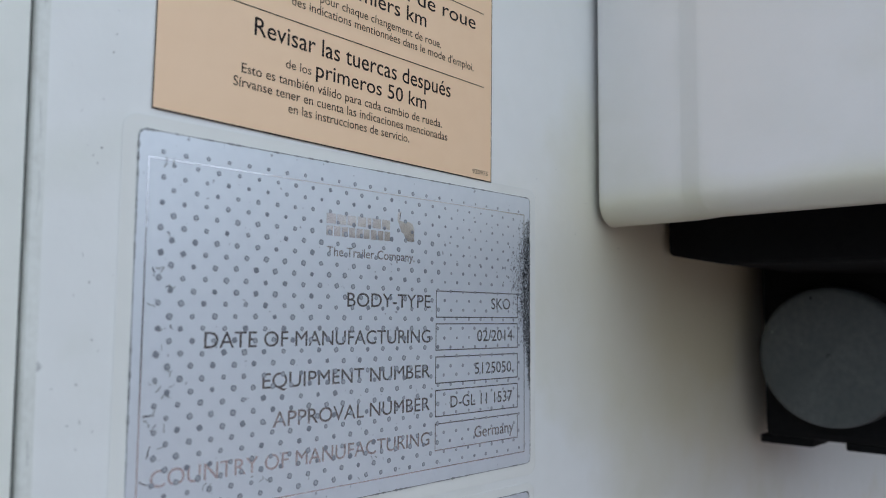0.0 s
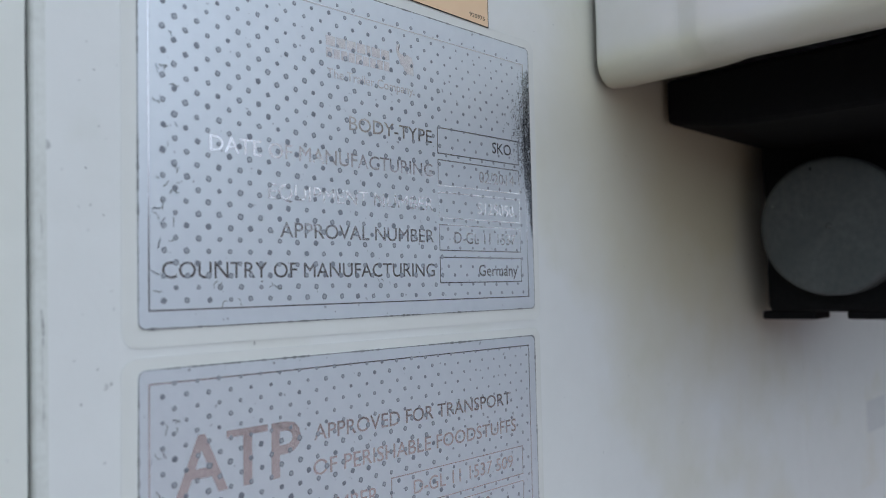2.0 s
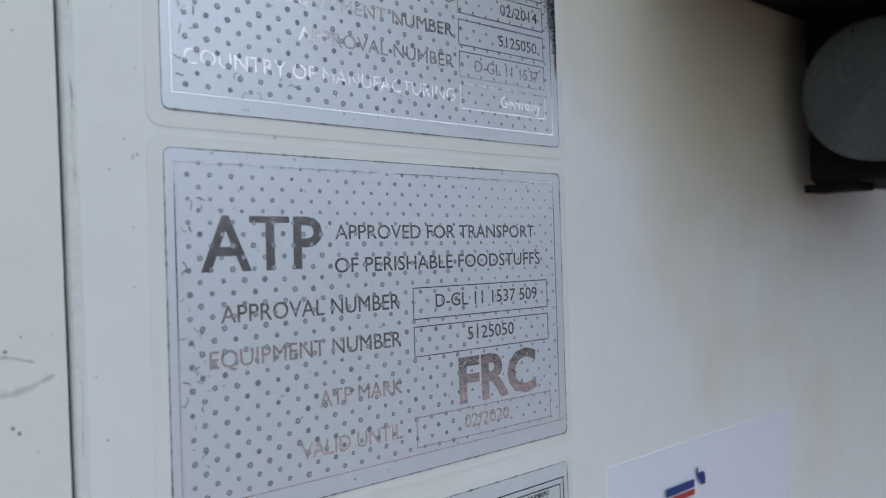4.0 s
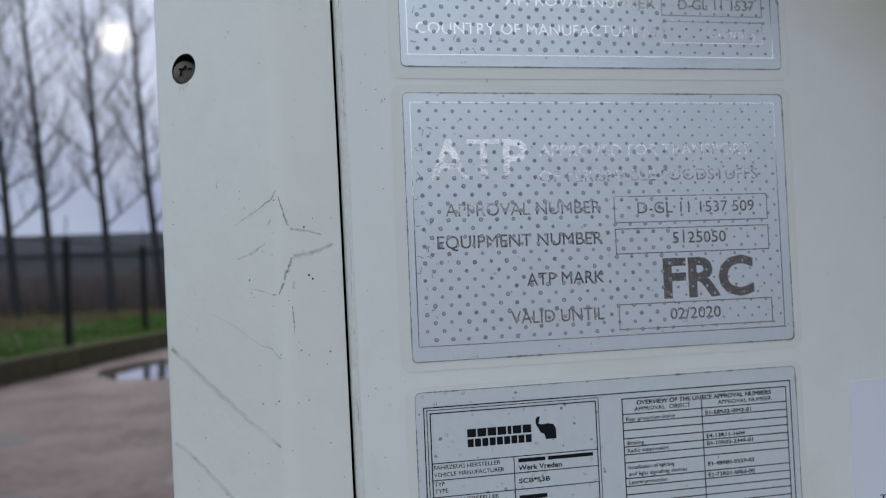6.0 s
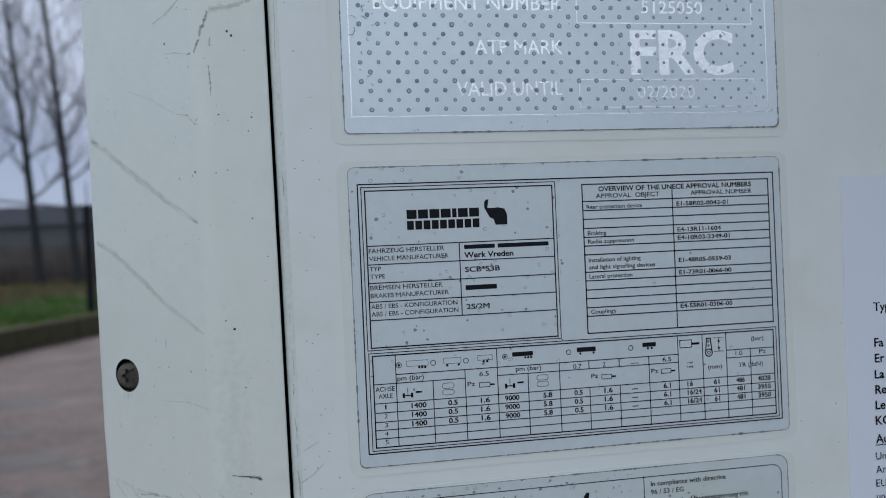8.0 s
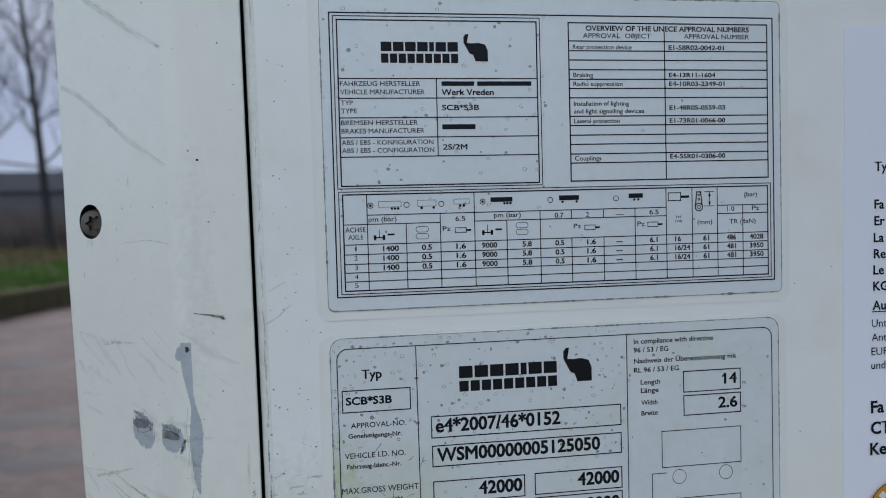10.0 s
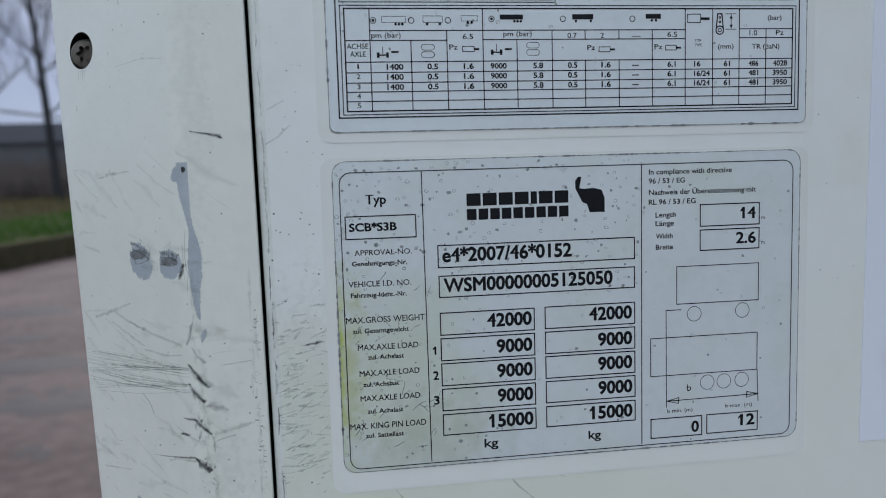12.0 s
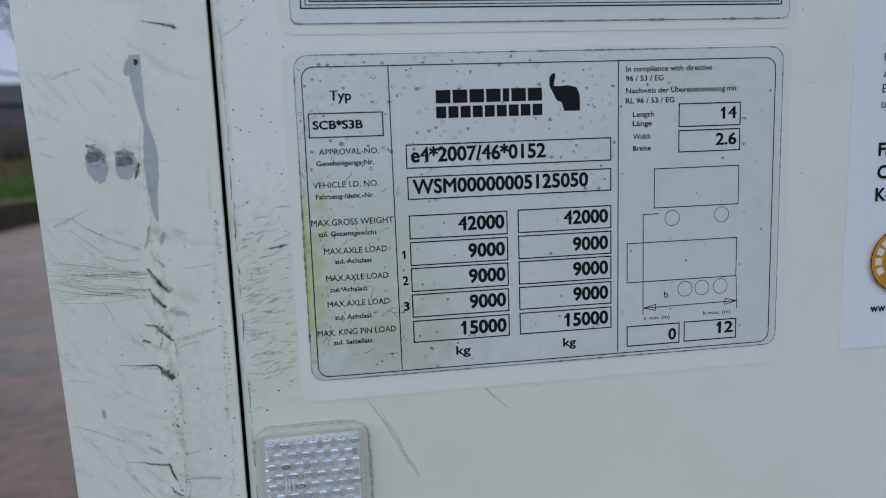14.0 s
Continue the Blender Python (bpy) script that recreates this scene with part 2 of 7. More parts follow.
stain_patch(MAT_PLATE_ALGAE, (-0.001, 0, -0.062), (0.006, 0.05, 0.05), (0.46, 0.56, 0.04), 160.0, 0.8, 0.35, 0.85)
stain_patch(MAT_PLATE_ALGAE, (0.030, 0, -0.088), (0.045, 0.05, 0.03), (0.42, 0.47, 0.34), 160.0, 0.40, 0.25, 0.85)
MAT_INK = material("black_print", (0.006, 0.007, 0.010), 0.5, spec=0.2)
MAT_INK_SOFT = material("worn_black_print", (0.03, 0.034, 0.038), 0.5, spec=0.3)
MAT_FILM = material("clear_film_on_white", (0.80, 0.822, 0.782), 0.27, tint=(0.745, 0.768, 0.722), scale=9, amount=0.5, bump=0.05, bump_scale=200)
MAT_EDGE = material("grime_and_shade_edge", (0.15, 0.162, 0.168), 0.7, tint=(0.34, 0.36, 0.355), scale=160, amount=1.0)
MAT_ORANGE = material("orange_vinyl", (0.92, 0.665, 0.43), 0.38, tint=(0.87, 0.61, 0.375), scale=14, amount=0.5, bump=0.03, bump_scale=400)
MAT_ORANGE_INK = material("brown_black_print", (0.018, 0.012, 0.010), 0.5, spec=0.2)
MAT_PAPER = material("white_paper_in_sleeve", (0.80, 0.84, 0.92), 0.25, tint=(0.76, 0.80, 0.88), scale=12, amount=0.4, bump=0.08, bump_scale=20)
MAT_BLUE = material("blue_print", (0.02, 0.05, 0.22), 0.5)
MAT_RED = material("red_print", (0.45, 0.05, 0.04), 0.5)
MAT_BADGE = material("orange_badge", (0.62, 0.30, 0.03), 0.35, tint=(0.40, 0.17, 0.02), scale=60, amount=0.9)
MAT_WHITE_INK = material("white_print", (0.75, 0.75, 0.72), 0.5)
MAT_FAIRING = material("fairing_gelcoat", (0.78, 0.78, 0.76), 0.30, tint=(0.70, 0.71, 0.68), scale=6, amount=0.5, bump=0.06, bump_scale=50, rough_var=0.06)
# yellowish band along the rolled lower lip
stain_patch(MAT_FAIRING, (0.21, -0.10, 1.806), (0.06, 0.40, 0.016), (0.64, 0.63, 0.47), 12.0, 0.75, 0.1, 0.8)
MAT_BLACK = material("black_plastic", (0.005, 0.0055, 0.006), 0.75, tint=(0.012, 0.012, 0.012), scale=40, amount=0.5, bump=0.15, bump_scale=300, spec=0.12)
MAT_CAP = material("grey_rubber_cap", (0.068, 0.080, 0.078), 0.62, tint=(0.125, 0.140, 0.136), scale=35, amount=0.55, bump=0.12, bump_scale=250,
                   speck=(0.40, 0.41, 0.40), speck_scale=120, speck_at=0.74)
MAT_SCREW = material("dark_phosphated_screw", (0.10, 0.092, 0.082), 0.5, 0.4, tint=(0.18, 0.155, 0.12), scale=400, amount=0.8)
MAT_STEEL = material("grey_steel", (0.35, 0.36, 0.37), 0.4, 0.6)
MAT_HOLE = material("dark_hole", (0.012, 0.011, 0.010), 0.8)
MAT_BARE = material("bare_grey_primer", (0.43, 0.48, 0.51), 0.5, tint=(0.34, 0.38, 0.41), scale=180, amount=0.8, bump=0.1, bump_scale=600)
def rub_material(name, colour, tint, cover, scale, grain=1.9, rough=0.65):
    """Rubbed-on dirt: thins out towards the edge of its strip and breaks up in fine noise, so that the paint shows through."""
    m = material(name, colour, rough, tint=tint, scale=600, amount=0.8, spec=0.3)
    nt = m.node_tree
    N, L = nt.nodes.new, nt.links.new
    at, tc, no = N("ShaderNodeAttribute"), N("ShaderNodeTexCoord"), N("ShaderNodeTexNoise")
    at.attribute_name = "cover"
    no.inputs["Scale"].default_value, no.inputs["Detail"].default_value = scale, 5.0
    L(tc.outputs["Object"], no.inputs["Vector"])
    sm, mr = N("ShaderNodeMath"), N("ShaderNodeMapRange")
    sm.operation = "MULTIPLY_ADD"
    sm.inputs[1].default_value = grain
    L(no.outputs["Fac"], sm.inputs[0]), L(at.outputs["Fac"], sm.inputs[2])
    mr.interpolation_type = "SMOOTHSTEP"
    mr.inputs["From Min"].default_value, mr.inputs["From Max"].default_value = 0.5 * grain + 0.05, 0.5 * grain + 1.05
    mr.inputs["To Max"].default_value = cover
    L(sm.outputs[0], mr.inputs["Value"]), L(mr.outputs[0], nt.nodes["Principled BSDF"].inputs["Alpha"])
    return m


MAT_SCUFF = rub_material("black_scuff", (0.028, 0.031, 0.031), (0.09, 0.10, 0.10), 0.90, 700, 1.4)
MAT_CORE = material("dark_flake_core", (0.125, 0.132, 0.138), 0.6, tint=(0.25, 0.265, 0.275), scale=400, amount=0.9)
MAT_DARKRUB = rub_material("dark_green_grey_rub", (0.085, 0.10, 0.085), (0.20, 0.22, 0.19), 0.62, 800, 1.7)
MAT_GREYSCUFF = rub_material("grey_scuff", (0.20, 0.225, 0.21), (0.30, 0.33, 0.31), 0.42, 700, 1.3)
MAT_HAZE = rub_material("scuffed_haze", (0.30, 0.34, 0.30), (0.42, 0.46, 0.42), 0.28, 400, 1.1)
MAT_RUB = rub_material("greenish_rub", (0.36, 0.41, 0.35), (0.48, 0.53, 0.47), 0.30, 500, 1.5)
MAT_SOFTRUB = rub_material("soft_greenish_rub", (0.36, 0.41, 0.36), (0.46, 0.51, 0.46), 0.20, 170, 0.9)
MAT_GHOST = rub_material("thin_grime_smear", (0.36, 0.40, 0.34), (0.48, 0.52, 0.46), 0.12, 260, 1.6)
MAT_FILMEDGE = material("cut_film_edge", (0.745, 0.775, 0.745), 0.4)
MAT_BUBBLE = material("trapped_bubble_grey", (0.22, 0.25, 0.255), 0.5, tint=(0.38, 0.42, 0.42), scale=500, amount=0.9)
MAT_PALEBLOCK = material("faded_print", (0.66, 0.69, 0.68), 0.4, tint=(0.72, 0.75, 0.74), scale=60, amount=0.8)
MAT_SPECK = material("dirt_speck", (0.035, 0.037, 0.036), 0.8, tint=(0.09, 0.09, 0.085), scale=900, amount=0.8, spec=0.2)
MAT_RUST = material("rust_speck", (0.10, 0.045, 0.03), 0.8)
MAT_REFL_HOUSE = material("clear_reflector_rim", (0.54, 0.54, 0.50), 0.16, tint=(0.45, 0.44, 0.35), scale=60, amount=0.7)
MAT_REFL = material("white_reflector_prism", (0.74, 0.785, 0.82), 0.14, 0.25, per_object=0.14)
MAT_REFL_DARK = material("reflector_hollow", (0.38, 0.42, 0.50), 0.20, 0.2, per_object=0.4)
MAT_REFL_BLUE = material("reflector_blue_facet", (0.55, 0.61, 0.74), 0.15, 0.3, per_object=0.2)
MAT_REFL_DULL = material("reflector_dull_facet", (0.47, 0.49, 0.48), 0.35, 0.1, per_object=0.2)


# ---- builders ----
def holder(name, at, label, category, group="", kind=""):
    e = new(name)
    e.location = at
    e.empty_display_size = 0.02
    return tagged(e, label, category, group, kind)


def part(name, bm, mat, parent=None, label="", smooth=False):
    if isinstance(bm, bmesh.types.BMesh):
        me = bpy.data.meshes.new(name)
        bm.to_mesh(me)
        bm.free()
    else:
        me = bm
    if mat is not None and not me.materials:
        me.materials.append(mat)
    if smooth:
        for p in me.polygons:
            p.use_smooth = True
    ob = new(name, me)
    if parent is not None:
        ob.parent = parent
    return tagged(ob, label)


def box(bm, x0, x1, y0, y1, z0, z1, bevel=0.0, segments=2):
    r = bmesh.ops.create_cube(bm, size=1.0)
    bmesh.ops.transform(bm, matrix=Matrix.Translation(((x0 + x1) / 2, (y0 + y1) / 2, (z0 + z1) / 2)) @ Matrix.Diagonal((x1 - x0, y1 - y0, z1 - z0, 1)), verts=r["verts"])
    if bevel:
        es = {e for v in r["verts"] for e in v.link_edges}
        bmesh.ops.bevel(bm, geom=list(es), offset=bevel, segments=segments, profile=0.5, affect="EDGES")
    return bm


def rounded(x0, z0, x1, z1, r, n=5):
    """Outline of a rounded rectangle, anticlockwise as seen from -y."""
    pts = []
    for cx, cz, a0 in ((x1 - r, z0 + r, -90), (x1 - r, z1 - r, 0), (x0 + r, z1 - r, 90), (x0 + r, z0 + r, 180)):
        for k in range(n + 1):
            a = radians(a0 + 90 * k / n)
            pts.append((cx + r * math.cos(a), cz + r * math.sin(a)))
    return pts


def slab(outline, y_front, y_back):
    """A flat sheet in the plane of the wall, front face towards -y."""
    bm = bmesh.new()
    f = [bm.verts.new((x, y_front, z)) for x, z in outline]
    b = [bm.verts.new((x, y_back, z)) for x, z in outline]
    bm.faces.new(f)
    n = len(f)
    for k in range(n):
        bm.faces.new((f[(k + 1) % n], f[k], b[k], b[(k + 1) % n]))
    return bm


def ring(outer, inner, y):
    bm = bmesh.new()
    o = [bm.verts.new((x, y, z)) for x, z in outer]
    i = [bm.verts.new((x, y, z)) for x, z in inner]
    n = len(o)
    for k in range(n):
        bm.faces.new((o[k], o[(k + 1) % n], i[(k + 1) % n], i[k]))
    return bm


def rule(bm, xa, za, xb, zb, w, y):
    """A printed straight line of width w, all in millimetres, down from the label's top edge."""
    a, b = Vector((xa, -za)) / 1000, Vector((xb, -zb)) / 1000
    d = (b - a).normalized() * (w / 2000)
    n = Vector((-d.y, d.x))
    q = [a - d - n, b + d - n, b + d + n, a - d + n]
    bm.faces.new([bm.verts.new((p.x, y, p.y)) for p in q])


def rules(bm, w, y, *segments):
    for s in segments:
        rule(bm, *s, w, y)
    return bm


def outline_box(bm, xa, za, xb, zb, w, y):
    h = w / 2
    rule(bm, xa, za, xb, za, w, y), rule(bm, xa, zb, xb, zb, w, y)
    rule(bm, xa, za + w, xa, zb - w, w, y), rule(bm, xb, za + w, xb, zb - w, w, y)
    return bm


def circle_line(bm, cx, cz, r, w, y, n=24):
    o = [(cx + (r + w / 2) * math.cos(2 * math.pi * k / n), cz + (r + w / 2) * math.sin(2 * math.pi * k / n)) for k in range(n)]
    i = [(cx + (r - w / 2) * math.cos(2 * math.pi * k / n), cz + (r - w / 2) * math.sin(2 * math.pi * k / n)) for k in range(n)]
    vo = [bm.verts.new((x / 1000, y, -z / 1000)) for x, z in o]
    vi = [bm.verts.new((x / 1000, y, -z / 1000)) for x, z in i]
    for k in range(n):
        bm.faces.new((vo[k], vi[k], vi[(k + 1) % n], vo[(k + 1) % n]))


def fill(bm, y, *pts):
    """A filled printed shape, millimetres right and down."""
    bm.faces.new([bm.verts.new((x / 1000, y, -z / 1000)) for x, z in pts])
    return bm


WRITING = []


def write(parent, text, xa, xb, base, cap, y, mat, bold=0.0, name="lettering", fit=True):
    """Queue a line of writing: millimetres right of and down from the label's top left corner, fitted between xa and xb."""
    cu = bpy.data.curves.new(name, "FONT")
    cu.body, cu.size, cu.resolution_u = text, 1.0, 3
    ob = new(name, cu)
    WRITING.append((ob, parent, xa, xb, base, cap, y, mat, fit, bold))


def write_one(parent, text, xa, xb, base, cap, y, mat, bold):
    """A number that begins with a one, whose stem carries a short flag."""
    f = 0.20 * cap
    write(parent, text, xa + f, xb, base, cap, y, mat, bold)
    top = base - cap
    part("lettering", fill(bmesh.new(), y, (xa, top + 0.40 * cap), (xa + f, top + 0.30 * cap), (xa + f, top), (xa + 0.55 * f, top + 0.14 * cap), (xa, top + 0.22 * cap)), mat, parent)


def embolden(bm, d):
    """Push the outline of flat glyphs outwards by d."""
    push = {}
    for e in bm.edges:
        if len(e.link_loops) == 1:
            l = e.link_loops[0]
            a, b = l.vert.co, l.link_loop_next.vert.co
            t = (b - a).xy
            if t.length:
                t.normalize()
                n = Vector((t.y, -t.x)) * (1 if l.face.normal.z > 0 else -1)
                push.setdefault(l.vert, []).append(n)
                push.setdefault(l.link_loop_next.vert, []).append(n)
    for v, ns in push.items():
        m = sum(ns, Vector((0, 0)))
        k = max(0.35, 1 + ns[0].dot(ns[-1])) if len(ns) > 1 else 1
        m = m * (d / k)
        if m.length > 1.3 * d:
            m = m.normalized() * 1.3 * d
        v.co.x += m.x
        v.co.y += m.y


def set_writing():
    """Turn the queued lines into flat meshes of their own."""
    probe = bpy.data.curves.new("probe", "FONT")
    probe.body = "H"
    pob = new("probe", probe)
    dg = bpy.context.evaluated_depsgraph_get()
    pm = bpy.data.meshes.new_from_object(pob.evaluated_get(dg))
    cap0 = max(v.co.y for v in pm.vertices) - min(v.co.y for v in pm.vertices)
    done = []
    for ob, parent, xa, xb, base, cap, y, mat, fit, bold in WRITING:
        me = bpy.data.meshes.new_from_object(ob.evaluated_get(dg))
        tri = bmesh.new()
        tri.from_mesh(me)
        bmesh.ops.remove_doubles(tri, verts=tri.verts, dist=1e-5)
        bmesh.ops.triangulate(tri, faces=tri.faces[:])
        tri.normal_update()
        if bold:
            embolden(tri, bold)
        tri.to_mesh(me)
        tri.free()
        n = len(me.vertices)
        co = np.empty(n * 3)
        me.vertices.foreach_get("co", co)
        co = co.reshape(n, 3)
        lo, hi = co[:, 0].min(), co[:, 0].max()
        sz_ = cap / cap0
        sx = (xb - xa) / (hi - lo) if fit else sz_
        out = np.empty_like(co)
        out[:, 0] = (xa + (co[:, 0] - lo) * sx) / 1000
        out[:, 1] = y
        out[:, 2] = (-base + co[:, 1] * sz_) / 1000
        me.vertices.foreach_set("co", out.ravel())
        me.update()
        me.materials.clear()
        me.materials.append(mat)
        done.append((me, parent))
    for ob, *_ in WRITING:
        cu = ob.data
        bpy.data.objects.remove(ob)
        bpy.data.curves.remove(cu)
    bpy.data.objects.remove(pob)
    bpy.data.curves.remove(probe)
    bpy.data.meshes.remove(pm)
    for me, parent in done:
        part("lettering", me, None, parent)


def ragged(parent, w, h, r, y, seed, lo=0.04, hi=0.4, inset=0.12):
    """Grime along a label's cut edge, round the reflector also contact shade: an uneven dark ring."""
    rnd = random.Random(seed)
    base = rounded(0, -h, w, 0, r, 4)
    dense = []
    for k in range(len(base)):
        a, b = Vector(base[k]), Vector(base[(k + 1) % len(base)])
        m = max(1, int((b - a).length / 0.0008))
        dense += [a.lerp(b, j / m) for j in range(m)]
    n = len(dense)
    wave = [rnd.random() for _ in range(n)]
    drift = [0.5 + 0.35 * noise.noise((k * 0.045, seed * 7.3, 0.0)) + 0.3 * noise.noise((k * 0.19, seed * 3.1, 4.0)) for k in range(n)]
    outer, inner = [], []
    for k, p in enumerate(dense):
        t = (dense[(k + 1) % n] - dense[k - 1]).normalized()
        nrm = Vector((t.y, -t.x))
        clump = max(0.0, 2.6 * drift[k] - 0.85)
        a = (0.4 * lo + (hi - lo) * wave[k] ** 2 * clump) / 1000
        outer.append(p + nrm * a * 0.9)
        inner.append(p - nrm * (a + inset * (1.0 + 0.9 * drift[k]) / 1000))
    part("edge_grime_shade", ring(outer, inner, y), MAT_EDGE, parent, "dark grime along the edge, round the reflector with painted shade")


def blobs(parent, name, w, h, count, seed, y, mat, x_bias=1.0, lo=0.35, hi=0.8, label=""):
    """Small trapped bubbles under the label's film: flat rings."""
    rnd = random.Random(seed)
    bm = bmesh.new()
    for _ in range(count):
        cx, cz = w * rnd.random() ** x_bias, h * rnd.random()
        r = rnd.uniform(lo, hi)
        n = 9
        ph = [rnd.uniform(0.75, 1.2) for _ in range(n)]
        st = rnd.uniform(0.7, 1.4)
        o = [bm.verts.new(((cx + r * st * ph[k] * math.cos(6.2832 * k / n)) / 1000, y, -(cz + r * ph[k] * math.sin(6.2832 * k / n)) / 1000)) for k in range(n)]
        i = [bm.verts.new(((cx + 0.72 * r * st * ph[k] * math.cos(6.2832 * k / n)) / 1000, y, -(cz + 0.72 * r * ph[k] * math.sin(6.2832 * k / n)) / 1000)) for k in range(n)]
        gap = rnd.randrange(n) if rnd.random() < 0.6 else -1
        if rnd.random() < 0.30:
            bm.faces.new(i[::-1])
        for k in range(n):
            if k != gap:
                bm.faces.new((o[k], i[k], i[(k + 1) % n], o[(k + 1) % n]))
    ob = part(name, bm, mat, parent, label)
    ob["kind"] = "stuff"


def logo_bars(parent, x0, x1, top, mid, bottom, y, mat):
    """The maker's word mark as two rows of plain blocks."""
    for za, zb, n, slim in ((top, mid - 0.15 * (mid - top), 7, 4), (mid + 0.05 * (mid - top), bottom, 9, 99)):
        gap = (x1 - x0) * 0.02
        ws = [0.45 if k == slim else 1.0 for k in range(n)]
        unit = (x1 - x0 - gap * (n - 1)) / sum(ws)
        x = x0
        for w in ws:
            part("logo_block", fill(bmesh.new(), y, (x, zb), (x + w * unit, zb), (x + w * unit, za), (x, za)), mat, parent)
            x += w * unit + gap


def logo_shape(parent, x0, x1, top, bottom, y, mat):
    """The emblem beside it as a plain block with a slim bar rising from its corner."""
    w, h = x1 - x0, bottom - top
    def pts(*uv):
        return [(x0 + w * u, top + h * v) for u, v in uv]
    g = bmesh.new()
    fill(g, y, *pts((0.20, 0.44), (0.32, 0.66), (0.46, 0.72), (0.54, 0.94), (0.99, 0.94), (0.99, 0.56), (0.90, 0.36), (0.66, 0.30), (0.40, 0.32), (0.24, 0.30)))
    fill(g, y, *pts((0.20, 0.44), (0.24, 0.30), (0.22, 0.12), (0.30, 0.0), (0.20, 0.0), (0.12, 0.10), (0.12, 0.30)))
    bmesh.ops.triangulate(g, faces=g.faces[:])
    part("logo_emblem", g, mat, parent)


# ---- the trailer: front wall, chamfered corner post, body ----
LEAN_X = -0.0082          # the seam leans a little


def seam_x(z):
    return -0.0221 + LEAN_X * (z - 1.45)


BEND, RAD = radians(48.4), 0.010


def post_plan(s):
    """Plan of the corner post: s metres from the seam leftwards; place and outward normal, before the lean."""
    if s < 0.017:
        return Vector((-0.0012 - s, 0.0)), Vector((0, -1))
    if s < 0.017 + RAD * BEND:
        a = (s - 0.017) / RAD
        return Vector((-0.0182 - RAD * math.sin(a), RAD - RAD * math.cos(a))), Vector((-math.sin(a), -math.cos(a)))
    k = s - 0.017 - RAD * BEND
    return (Vector((-0.0182 - RAD * math.sin(BEND) - k * math.cos(BEND), RAD - RAD * math.cos(BEND) + k * math.sin(BEND))),
            Vector((-math.sin(BEND), -math.cos(BEND))))


def post_point(s, z, lift=0.0):
    p, n = post_plan(s)
    return Vector((p.x + n.x * lift + seam_x(z), p.y + n.y * lift, z))


Z_LO, Z_HI = 1.12, 3.95
TRAILER = holder("refrigerated_trailer", (0, 0, 0), "white refrigerated semi-trailer with a scuffed chamfered corner post", "trailer")


SCREW_AXIS = Vector((-math.sin(radians(9)), -math.cos(radians(9)), 0))   # the screws are driven nearly straight in


